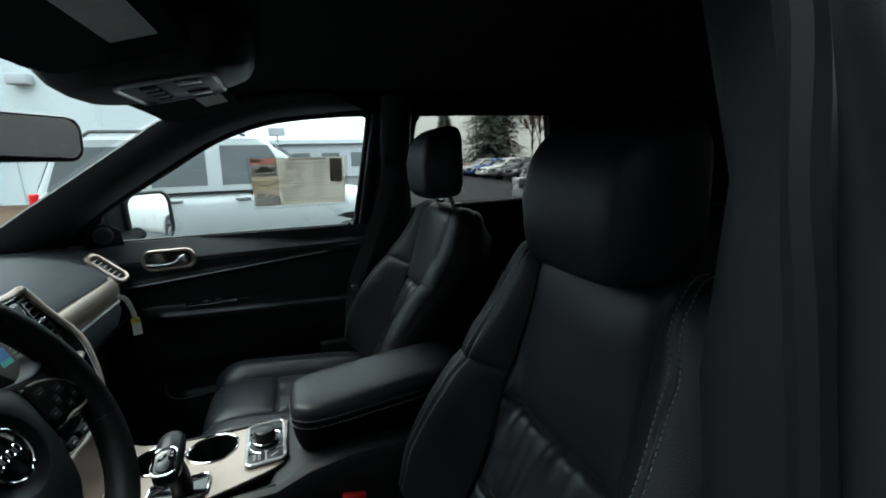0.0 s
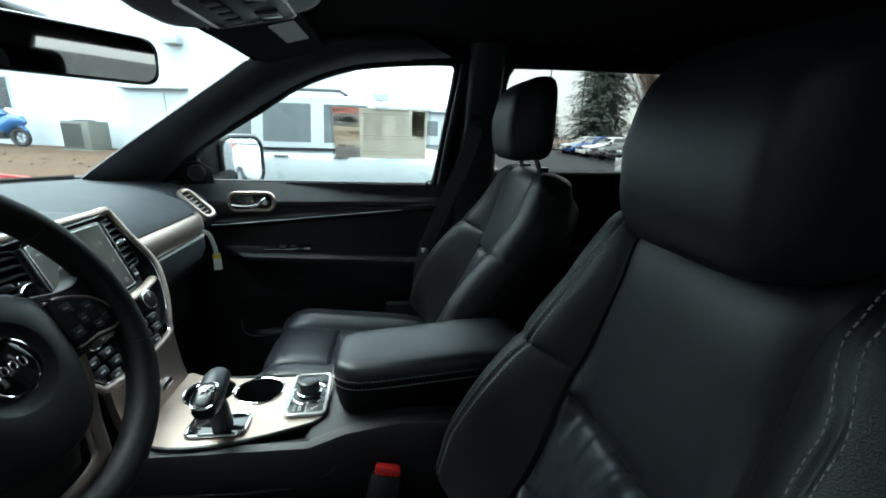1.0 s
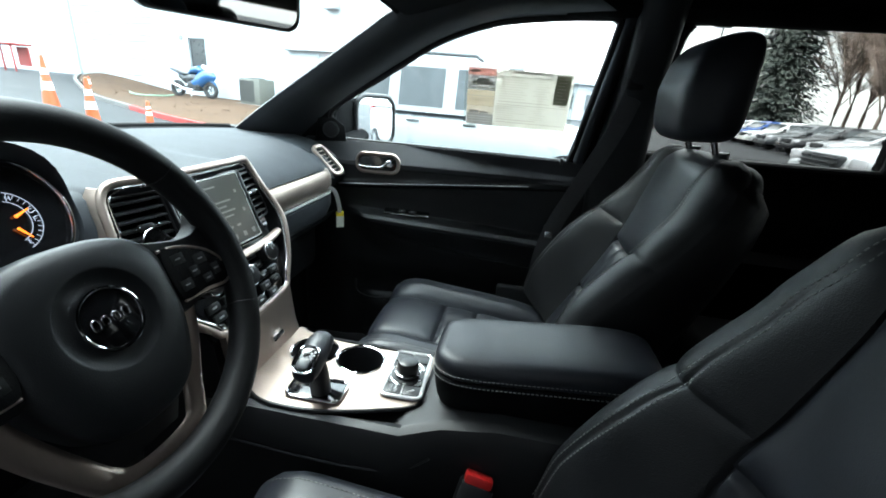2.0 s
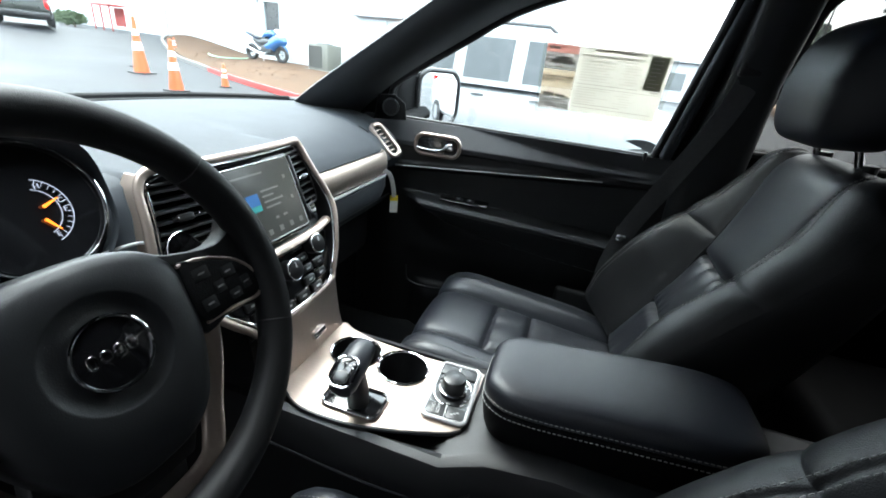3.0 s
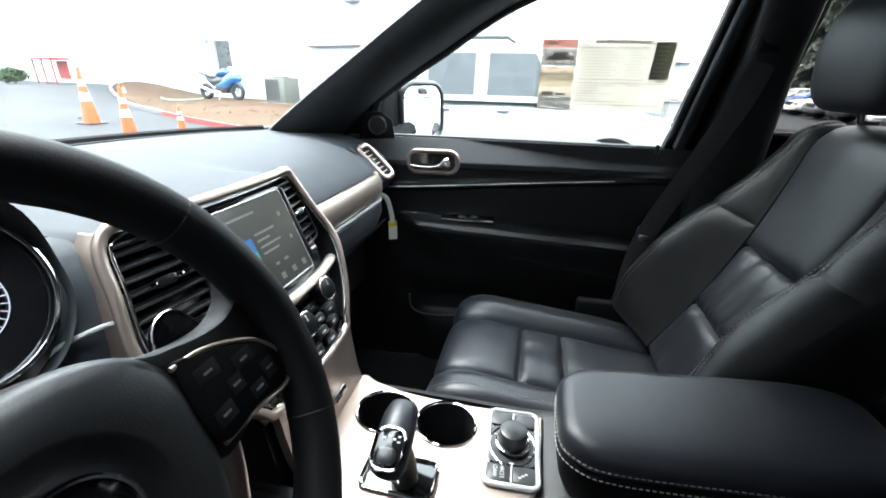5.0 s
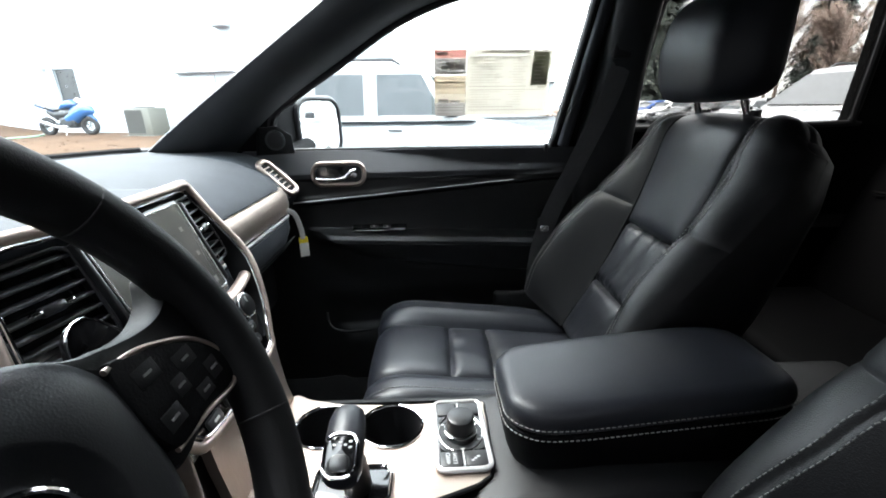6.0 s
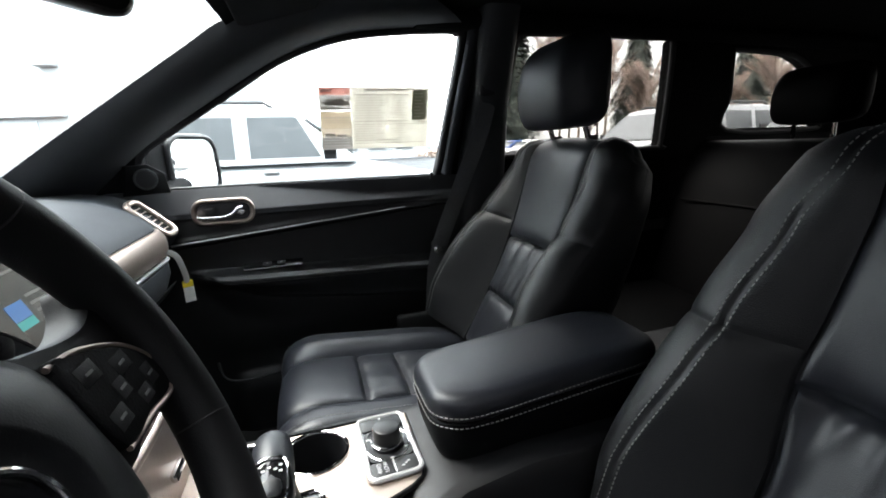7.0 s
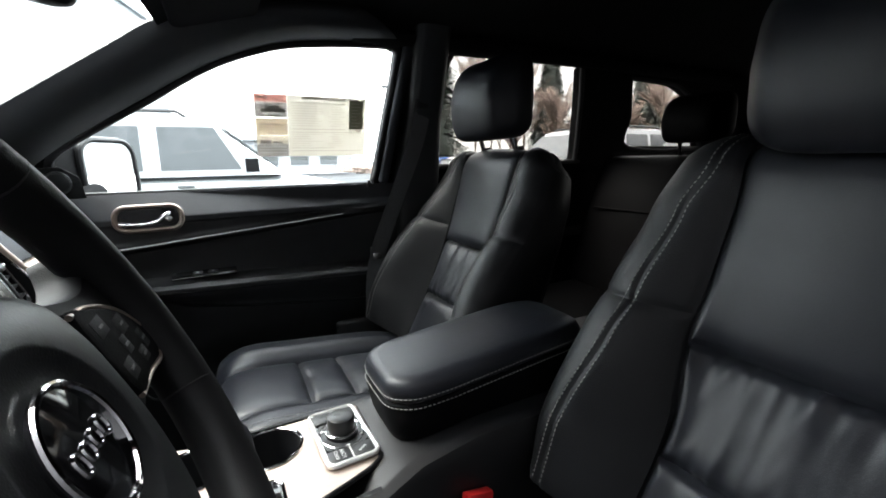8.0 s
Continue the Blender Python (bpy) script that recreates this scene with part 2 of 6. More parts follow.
# ---- car shell ----
def wall_y(z):
    """The inner side wall leans inwards above the belt."""
    return 0.71 - 0.32 * (z - 1.204)


def on_wall(x, z, side=1, out=0.0):
    return Vector((x, side * (wall_y(z) + out), z))


FRONT_WINDOW = [(-0.448, 1.184), (-0.474, 1.215), (-0.468, 1.284), (-0.40, 1.333), (-0.265, 1.412), (-0.125, 1.494), (0.016, 1.544), (0.155, 1.564), (0.30, 1.573), (0.327, 1.568), (0.334, 1.55), (0.312, 1.38), (0.285, 1.202), (0.268, 1.19)]
REAR_WINDOW = [(0.475, 1.262), (0.485, 1.40), (0.49, 1.53), (0.505, 1.565), (0.535, 1.576), (1.0, 1.581), (1.026, 1.57), (1.06, 1.46), (1.092, 1.33), (1.105, 1.262), (1.08, 1.252), (0.49, 1.245)]
QUARTER_WINDOW = [(1.385, 1.305), (1.34, 1.42), (1.285, 1.545), (1.30, 1.558), (1.45, 1.556), (1.58, 1.545), (1.72, 1.49), (1.80, 1.42), (1.86, 1.33), (1.84, 1.30)]


def holed(outer, holes, place, shift):
    """A flat outline with openings, thickened by a shift vector."""
    bm = bmesh.new()
    for loop in [outer] + holes:
        vs = [bm.verts.new(place(*p)) for p in loop]
        for a, b in zip(vs, vs[1:] + vs[:1]):
            bm.edges.new((a, b))
    bmesh.ops.triangle_fill(bm, use_beauty=True, use_dissolve=False, edges=list(bm.edges))
    got = bmesh.ops.extrude_face_region(bm, geom=list(bm.faces))
    for v in got["geom"]:
        if isinstance(v, bmesh.types.BMVert):
            v.co += Vector(shift)
    bmesh.ops.recalc_face_normals(bm, faces=bm.faces)
    me = bpy.data.meshes.new("part")
    bm.to_mesh(me)
    bm.free()
    return me


def window(number, outline, side, mat, label, out=0.03):
    pane = holed(outline, [], lambda x, z: on_wall(x, z, side, out), (0, side * 0.004, 0))
    ob = solo(f"window_{number}", pane, mat, label, "window", "structure")
    seal = tube([on_wall(x, z, side, 0.012) for x, z in outline], 0.009, 8, True)
    part("window_seal", seal, RUBBER, ob, "black rubber window seal")
    return ob


front_open, rear_open, quarter_open = smooth_path([(x, 0, z) for x, z in FRONT_WINDOW], 4, True), smooth_path([(x, 0, z) for x, z in REAR_WINDOW], 4, True), smooth_path([(x, 0, z) for x, z in QUARTER_WINDOW], 4, True)
front_open, rear_open, quarter_open = ([(p.x, p.z) for p in loop] for loop in (front_open, rear_open, quarter_open))
outer = [(-0.74, 1.165), (-0.42, 1.42), (-0.1, 1.585), (0.1, 1.632), (2.0, 1.632), (2.2, 1.45), (2.25, 1.165)]
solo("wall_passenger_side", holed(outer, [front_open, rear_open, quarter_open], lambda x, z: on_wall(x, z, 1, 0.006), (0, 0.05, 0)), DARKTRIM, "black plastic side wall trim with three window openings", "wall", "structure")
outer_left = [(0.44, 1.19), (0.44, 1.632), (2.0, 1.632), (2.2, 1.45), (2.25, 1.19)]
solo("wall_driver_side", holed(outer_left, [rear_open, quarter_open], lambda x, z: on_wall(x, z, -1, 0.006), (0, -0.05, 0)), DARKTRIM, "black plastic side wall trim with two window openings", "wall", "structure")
window(1, front_open, 1, CLEAR, "clear front door side window of the car")
window(2, rear_open, 1, TINT, "dark tinted rear door side window")
window(3, quarter_open, 1, TINT, "dark tinted rear quarter window")
window(4, rear_open, -1, TINT, "dark tinted rear door side window")
window(5, quarter_open, -1, TINT, "dark tinted rear quarter window")
solo("wall_tailgate", holed([(-0.75, 0.6), (-0.72, 1.2), (-0.6, 1.62), (0.6, 1.62), (0.72, 1.2), (0.75, 0.6)], [[(-0.55, 1.25), (-0.48, 1.52), (0.48, 1.52), (0.55, 1.25)]], lambda y, z: Vector((2.24 - 0.25 * (z - 1.2), y, z)), (0.04, 0, 0)), PLASTIC, "black plastic tailgate trim with a window opening", "wall", "structure")
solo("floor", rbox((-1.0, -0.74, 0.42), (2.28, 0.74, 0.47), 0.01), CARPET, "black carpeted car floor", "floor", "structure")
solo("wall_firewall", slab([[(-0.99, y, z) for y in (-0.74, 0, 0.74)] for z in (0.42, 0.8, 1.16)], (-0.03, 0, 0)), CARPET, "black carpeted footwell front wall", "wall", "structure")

for side in (1, -1):
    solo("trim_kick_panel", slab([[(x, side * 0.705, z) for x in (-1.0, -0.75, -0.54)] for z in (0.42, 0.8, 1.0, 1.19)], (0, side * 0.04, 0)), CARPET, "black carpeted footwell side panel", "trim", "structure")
solo("window_7", slab([[(2.26 - 0.25 * (z - 1.2), y * (1 - 0.25 * (z - 1.25)), z) for y in (-0.56, 0, 0.56)] for z in (1.24, 1.38, 1.53)], (0.004, 0, 0)), TINT, "dark tinted tailgate window", "window", "structure")
# headliner: a shallow dome from the windscreen header to the tailgate
head = []
for i in range(25):
    x = -0.25 + 2.5 * i / 24
    row = []
    for j in range(21):
        y = -0.60 + 1.2 * j / 20
        xx = x + (0.05 * (y / 0.6) ** 2 if i == 0 else 0)
        z = 1.645 - 0.035 * (abs(y) / 0.6) ** 3 - 0.085 * max(0, (0.12 - x) / 0.37) ** 1.5 - 0.03 * max(0, (x - 1.6) / 0.65) ** 2
        row.append((xx, y, z))
    head.append(row)
solo("ceiling", slab(head, (0, 0, 0.03)), FABRIC, "black fabric headliner of the car roof", "ceiling", "structure")

# roof rails and windscreen pillars
def pillar(side, name, label):
    """Smooth trim from the side window's front edge over to the windscreen's edge, thick towards the cabin."""
    edge = smooth_path([(-0.61, 0.72, 1.17), (-0.55, 0.698, 1.222), (-0.43, 0.668, 1.316), (-0.275, 0.641, 1.411), (-0.125, 0.614, 1.497), (0.016, 0.60, 1.548), (0.155, 0.594, 1.568), (0.33, 0.59, 1.58)], 5)
    screen = smooth_path([(-0.78, 0.60, 1.18), (-0.704, 0.574, 1.232), (-0.60, 0.56, 1.303), (-0.45, 0.54, 1.40), (-0.30, 0.521, 1.497), (-0.215, 0.511, 1.55), (-0.08, 0.50, 1.60), (0.2, 0.50, 1.625)], 5)
    rows = []
    for a, b in zip(edge, screen):
        row = []
        for k in range(9):
            t = k / 8
            p = a.lerp(b, t)
            bulge = 0.03 * math.sin(math.pi * t) ** 0.8
            row.append((p.x + 0.3 * bulge, side * (p.y - bulge), p.z - 0.4 * bulge))
        rows.append(row)
    return solo(name, slab(rows, (-0.004, side * 0.008, 0.004)), PILLAR, label, "pillar trim", "structure")


pillar(1, "trim_windscreen_pillar", "dark grey plastic windscreen pillar trim")


def rail(side):
    pts = [(0.2, side * 0.585, 1.592), (0.6, side * 0.585, 1.594), (1.2, side * 0.585, 1.594), (1.9, side * 0.58, 1.585)]
    return solo("trim_roof_rail", tube(pts, 0.03, 10, flat=0.8), FABRIC, "black roof rail trim above the windows", "trim", "structure")


rail(1), rail(-1)
solo("trim_roof_rail_front", tube(smooth_path([(-0.24, -0.53, 1.54), (-0.05, -0.565, 1.59), (0.2, -0.585, 1.60)], 6), 0.035, 10), FABRIC, "black roof rail trim over the open door", "trim", "structure")


def middle_pillar(side):
    """Tapered door pillar trim with a soft rounded inner face."""
    rings = []
    for z in (0.50, 0.9, 1.15, 1.25, 1.40, 1.55, 1.62):
        w = 0.075 if z < 1.2 else 0.055 + 0.02 * soft((1.35 - z) / 0.15)
        cx, y = 0.42 + 0.02 * soft((1.25 - z) / 0.6), (wall_y(max(z, 1.18)) - 0.045)
        half = 0.05 if side > 0 else 0.05 + 0.032 * soft((1.45 - z) / 0.25)
        ring = []
        for k in range(16):
            t = 2 * math.pi * k / 16
            c, s = math.cos(t), math.sin(t)
            ring.append((cx + w * math.copysign(abs(c) ** 0.6, c), side * (y + 0.095 - half + half * math.copysign(abs(s) ** 0.6, s)), z))
        rings.append(ring)
    return solo("trim_door_pillar", loft(rings), PILLAR, "black plastic door pillar trim", "pillar trim", "structure")


middle_pillar(1)
bp = middle_pillar(-1)
solo("trim_door_seal", tube(smooth_path([(0.335, -0.745, 0.6), (0.338, -0.72, 1.1), (0.34, -0.696, 1.23), (0.34, -0.676, 1.36), (0.342, -0.655, 1.485), (0.33, -0.62, 1.60)], 6), 0.012, 8), RUBBER, "black rubber seal of the open door frame", "seal", "structure")
# The grey tone stands in for sky reflected in the body paint
solo("trim_door_frame_paint", tube(smooth_path([(0.365, -0.80, 0.6), (0.368, -0.785, 1.1), (0.37, -0.755, 1.25), (0.37, -0.735, 1.37), (0.37, -0.71, 1.49), (0.36, -0.67, 1.62)], 6), 0.03, 12), DASH, "body edge of the open door frame, lightened for sky reflection", "trim", "structure")
edge_line = smooth_path([(0.302, 0, 1.205), (0.325, 0, 1.38), (0.348, 0, 1.55), (0.345, 0, 1.585)], 6)
# Lighter than the pillar trim: light from the window is put into this tone
solo("trim_door_frame", tube([on_wall(p.x + 0.008, p.z, 1, -0.004) for p in edge_line], 0.015, 10), DASH, "rear edge of the door window frame, toned as window-lit", "trim", "structure")

# windscreen
glass_rows = []
for k in range(9):
    t, row = k / 8, []
    for j in range(17):
        y = -1 + 2 * j / 16
        base = Vector((-0.99 + 0.22 * abs(y) ** 3, 0.655 * y, 1.195))
        top = Vector((-0.285 + 0.06 * y * y, 0.515 * y, 1.575 - 0.02 * y * y))
        p = base.lerp(top, t)
        p.z += 0.02 * math.sin(math.pi * t)
        row.append(p)
    glass_rows.append(row)
screen_ob = solo("window_6", slab(glass_rows, (-0.003, 0, 0.004)), CLEAR, "clear raked windscreen", "windscreen", "structure")
part("lower_seal", tube([p + Vector((0.012, 0, 0.010)) for p in glass_rows[0]], 0.014, 8), RUBBER, screen_ob, "black rubber seal along the windscreen base")

# ---- passenger door ----
door = thing("passenger_door", (0, 0.70, 0.5), "closed black car door with leather armrest and chrome strip", "car door")


def arm_low(x):
    """The curved seam under the door's armrest."""
    nodes = ((-0.36, 0.985), (-0.33, 0.967), (-0.30, 0.943), (-0.24, 0.915), (-0.10, 0.889), (0.06, 0.866), (0.2, 0.853), (0.4, 0.845))
    if x <= nodes[0][0]:
        return nodes[0][1]
    for (a, p), (b, q) in zip(nodes, nodes[1:]):
        if x <= b:
            return p + (q - p) * (x - a) / (b - a)
    return nodes[-1][1]


def door_y(x, z):
    base = 0.672 + 0.045 * soft((x + 0.5) / 0.8)
    line = 1.0675 + 0.08 * (x + 0.425)
    d = 0.044 * min(1, max(0, (1.199 - z) / 0.057)) - 0.028 - 0.003 * soft((1.129 - z) / 0.004)
    d += 0.006 * soft((line + 0.016 - z) / 0.012) - 0.014 * soft((line - 0.005 - z) / 0.010)
    arm = soft((x + 0.41) / 0.09)
    top, low = 0.992 - 0.055 * (x + 0.3), arm_low(x)
    d += arm * (0.046 * soft((top - z) / 0.016) + 0.008 * soft((top - 0.016 - z) / 0.006) - 0.006 * soft((top - 0.030 - z) / 0.005))
    d -= arm * (0.014 * soft((top - 0.035 - z) / max(0.02, top - 0.035 - low)) + 0.012 * soft((low + 0.002 - z) / 0.006) + 0.012 * soft((low - z) / 0.10))
    d -= 0.020 * soft((0.80 - z) / 0.06) * soft((x + 0.42) / 0.08)
    d += 0.02 * soft((0.69 - z) / 0.03) * soft((x + 0.36) / 0.06)
    return min(base - d, 0.712)


def door_row(x, z):
    """Rows of the door panel run along the strip and the armrest."""
    nodes = [(1.125, 0.0), (1.09, 0.08 * (x + 0.425)), (1.045, 0.08 * (x + 0.425)), (1.005, -0.055 * (x + 0.3)), (0.94, -0.055 * (x + 0.3)), (0.80, 0.0)]
    if z >= nodes[0][0] or z <= nodes[-1][0]:
        return z
    for (za, da), (zb, db) in zip(nodes, nodes[1:]):
        if zb <= z <= za:
            return z + da + (db - da) * (za - z) / (za - zb)


def door_point(x, z, out=0.0):
    return Vector((x, door_y(x, z) - out, z))


zs = [1.199 - 0.003 * k for k in range(117)] + [0.84, 0.83, 0.82, 0.79, 0.75, 0.72, 0.705, 0.70, 0.695, 0.69, 0.685, 0.68, 0.66, 0.62, 0.56, 0.50]
xs = [-0.56 + 0.01 * k for k in range(93)]
part("upper_pad", slab([[door_point(x, door_row(x, z)) for x in xs] for z in zs if z > 1.128], (0, 0.05, 0)), UPPERDOOR, door, "charcoal soft upper door pad")
part("door_panel", slab([[door_point(x, door_row(x, z)) for x in xs] for z in zs if z < 1.1305], (0, 0.05, 0)), DOORSKIN, door, "black grained door panel")
part("door_outer", slab([[(x, 0.80 + 0.06 * math.sin(math.pi * (z - 0.5) / 0.75), z) for x in (-0.7, -0.2, 0.36)] for z in (0.5, 0.75, 1.0, 1.18)], (0, 0.02, 0)), PILLAR, door)
part("sill_strip", tube([door_point(x, 1.199, -0.012) for x in (-0.46, -0.2, 0.1, 0.28)], 0.007, 8), RUBBER, door, "black window sill strip")
strip = [door_point(-0.425 + 0.03 * k, 1.0675 + 0.0024 * k, 0.006) for k in range(21)]
part("chrome_strip", tube(strip, 0.0036, 8, flat=0.8, taper=0.6), BRIGHT, door, "thin chrome strip across the door")
for dz in (0.0, -0.010):
    line = [door_point(x, 0.970 - 0.055 * (x + 0.3) + dz, 0.001) for x in [-0.30 + 0.01 * k for k in range(58)]]
    part("armrest_stitching", stitches(line, [Vector((0, -1, 0))] * len(line), 0.004, 0.002, 0.0006), PIPING, door)
HB = facing((-0.298, door_y(-0.298, 1.143) - 0.006, 1.143), (0.05, -1, 0.12))
bez = rounded(0.133, 0.055, 0.023, 6)
bezel = part("handle_bezel", tube([HB @ Vector((-x, y, 0.004)) for x, y in bez], 0.0058, 8, True, up=(0, -1, 0)), SATIN, door, "champagne satin ring round the door handle")
part("handle_recess", prism([(x * 0.95, y * 0.95) for x, y in bez], 0.003, HB), GLOSS, door, "dark handle recess")
part("handle_lever", [tube(smooth_path([HB @ Vector(p) for p in ((-0.058, -0.010, 0.006), (-0.02, -0.013, 0.012), (0.015, -0.009, 0.015), (0.030, 0.004, 0.014), (0.044, 0.010, 0.012))], 5), 0.008, 10, flat=0.6), disc(0.010, 0.012, HB @ Matrix.Translation((0.040, -0.002, 0.004)), 20, 0.003)], CHROME, door, "chrome door release lever")
SW = facing((-0.20, door_y(-0.20, 0.975) + 0.022, 0.988), (0, -0.45, 0.9))
part("window_switch", rbox((-0.075, -0.014, 0), (0.075, 0.014, 0.006), 0.004, 2, SW), GLOSS, door, "black window switch panel")
for k in (-0.015, 0.02):
    part("switch_button", rbox((k - 0.011, -0.007, 0.005), (k + 0.011, 0.007, 0.010), 0.003, 2, SW), SMOOTH, door)
    part("switch_mark", rbox((k - 0.003, -0.001, 0.0098), (k + 0.003, 0.001, 0.0106), 0, 1, SW), ICON, door)
part("pocket_lip", tube(smooth_path([(-0.372, 0.668, 0.73), (-0.362, 0.652, 0.695), (-0.335, 0.645, 0.680), (-0.28, 0.640, 0.680), (-0.2, 0.634, 0.692), (-0.05, 0.63, 0.70), (0.25, 0.635, 0.705)], 6), 0.004, 8), PLASTIC, door, "rounded lip of the door pocket")
part("lock_knob", tube([(0.262, 0.70, 1.19), (0.262, 0.70, 1.211)], 0.0045, 8), SMOOTH, door, "small black lock knob")
TW = facing((-0.452, 0.650, 1.232), (0.55, -0.83, 0.1))
part("mirror_triangle", prism([(-0.045, -0.035), (0.05, -0.035), (0.046, 0.012), (0.012, 0.036), (-0.034, 0.034)], 0.02, TW @ Matrix.Translation((0, 0, -0.022)), 0.006), DARKTRIM, door, "black plastic triangle at the mirror")
tw = part("tweeter", disc(0.021, 0.006, TW @ Matrix.Translation((0, 0, 0.003)), 28, 0.002), SMOOTH, door, "round tweeter grille")
part("tweeter_ring", ring_mesh(0.0225, 0.0025, TW @ Matrix.Translation((0, 0, 0.006)), 28), PILLAR, tw)

# rear door trim and the far side
for side in (1, -1):
    rd = thing("rear_door", (0.8, side * 0.72, 0.5), "black rear car door panel, closed", "car door")
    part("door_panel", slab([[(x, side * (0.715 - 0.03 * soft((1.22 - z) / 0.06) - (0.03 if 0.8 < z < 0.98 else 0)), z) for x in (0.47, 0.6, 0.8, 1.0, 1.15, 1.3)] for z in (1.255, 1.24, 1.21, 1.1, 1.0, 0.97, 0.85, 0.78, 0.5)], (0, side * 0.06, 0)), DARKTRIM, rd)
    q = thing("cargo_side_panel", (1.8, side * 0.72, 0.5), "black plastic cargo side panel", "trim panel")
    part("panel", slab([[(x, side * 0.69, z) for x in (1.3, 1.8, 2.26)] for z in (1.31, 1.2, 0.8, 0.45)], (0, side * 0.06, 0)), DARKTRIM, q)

# outside mirror
om = thing("door_mirror", (-0.40, 0.86, 1.20), "black door mirror with rain-spotted glass", "car mirror")
OM = facing((-0.424, 0.945, 1.253), (0.86, -0.50, 0.02))
shape = [(x + 0.016, y - 0.004) for x, y in rounded(0.193, 0.188, 0.05, 6)]
part("mirror_housing", loft([[OM @ Vector((x * s, y * s, z)) for x, y in shape] for s, z in ((0.97, 0.008), (1.04, 0.006), (1.06, -0.02), (0.98, -0.06), (0.7, -0.10), (0.3, -0.115))]), GLOSS, om, "gloss black mirror housing")
part("mirror_glass", prism([(x * 0.88, y * 0.86) for x, y in shape], 0.004, OM @ Matrix.Translation((0, 0, 0.007))), MIRROR, om, "mirror glass")
part("mirror_rim", tube([OM @ Vector((x * 0.94, y * 0.93, 0.008)) for x, y in shape], 0.009, 8, True, up=(1, 0, 0)), SMOOTH, om)
part("mirror_arm", tube(smooth_path([(-0.47, 0.76, 1.165), (-0.465, 0.82, 1.18), (-0.445, 0.90, 1.20)], 5), 0.035, 12, flat=0.7), DARKTRIM, om, "black mirror foot")
part("mirror_knuckle", prism(rounded(0.085, 0.165, 0.03), 0.07, OM @ Matrix.Translation((-0.118, -0.006, -0.066)), 0.012), DARKTRIM, om, "black housing between mirror and door")

# ---- dashboard ----
dash = thing("dashboard", (-0.6, 0, 1.0), "charcoal soft dashboard with champagne trim band", "dashboard")


def far_x(y):
    return -0.97 + 0.22 * min(1, abs(y) / 0.65) ** 3


ys = [-0.66 + 0.015 * k for k in range(89)]
top_rows = []
for y in ys:
    f, drop = far_x(y), 0.036 * soft((abs(y) - 0.48) / 0.09)
    off = abs(y + 0.0155)
    mid, wing = soft((0.176 - off) / 0.02), soft((y + 0.262) / 0.03) * soft((-0.165 - y) / 0.02)
    end = -0.407 + mid * (0.009 - 0.016 * min(1, off / 0.16) ** 4) - 0.03 * wing * (1 - mid)
    level = max(mid, wing)
    span = [(0, 1.198), (0.04, 1.210), (0.2, 1.216), (0.45, 1.216), (0.65, 1.212), (0.8, 1.200), (0.9, 1.183), (0.96, 1.160), (0.99, 1.145), (1.0, 1.134)]
    top_rows.append([(f + (end - f) * a, y, z - drop * a * a + level * max(0, 1.206 - z - (wing * (1 - mid) * 0.022 * soft((a - 0.93) / 0.07)))) for a, z in span])
part("top_pad", slab(top_rows, (-0.02, 0, -0.03)), DASH, dash, "charcoal grained soft dashboard top")
part("defrost_grille", slab([[(far_x(y) + 0.03 + 0.02 * a, y, 1.2135) for a in (0, 1)] for y in ys[6:-6]], (0, 0, -0.006)), DARKTRIM, dash, "black defroster grille under the windscreen")
part("windscreen_seal", tube([(far_x(y) + 0.012, y, 1.212) for y in ys[3:-3]], 0.011, 8), DARKTRIM, dash, "black seal along the windscreen")
def band_back(y):
    """The band turns away from the cabin at its outer end."""
    return 1.1 * max(0.0, abs(y) - 0.53) ** 1.25 * 3.2


for lo, hi in ((0.165, 0.598), (-0.64, -0.56)):
    st = [lo + (hi - lo) * k / 22 for k in range(23)]
    part("trim_band", slab([[(x - (band_back(y) if y > 0 else 0), y, z) for x, z in ((-0.414, 1.133), (-0.403, 1.130), (-0.395, 1.118), (-0.392, 1.10), (-0.394, 1.080), (-0.402, 1.07))] for y in st], (-0.02, 0, 0)), SATIN, dash, "champagne satin trim band")
    part("chrome_line", tube([(-0.398 - (band_back(y) if y > 0 else 0), y, 1.066) for y in st], 0.004, 8), BRIGHT, dash, "thin chrome line under the trim band")
part("lower_pad", slab([[(x - 0.8 * band_back(y), y, z) for x, z in ((-0.41, 1.066), (-0.396, 1.058), (-0.395, 1.03), (-0.41, 0.99), (-0.45, 0.95), (-0.51, 0.92), (-0.52, 0.80), (-0.58, 0.66), (-0.8, 0.6))] for y in (0.12, 0.2, 0.35, 0.5, 0.54, 0.56, 0.58, 0.60, 0.62)], (-0.02, 0, 0)), DASH, dash, "dark lower dashboard with glove box")
part("lower_pad", slab([[(-0.43, y, 1.13), (-0.41, y, 1.06), (-0.42, y, 0.99), (-0.47, y, 0.90), (-0.52, y, 0.78), (-0.7, y, 0.6)] for y in (-0.66, -0.5, -0.3, -0.15)], (-0.02, 0, 0)), DASH, dash)
part("glovebox_lid", slab([[(-0.408, y, 1.0), (-0.436, y, 0.965), (-0.50, y, 0.925), (-0.514, y, 0.82)] for y in (0.20, 0.4, 0.57)], (0.004, 0, 0)), PLASTIC, dash, "closed black glove box lid")
# Hidden block added to shut gaps where bright sky showed through
part("dash_filler", rbox((-0.70, -0.60, 0.82), (-0.455, 0.56, 1.185), 0.03, 2), DARKTRIM, dash, "black filler block behind the dashboard face")
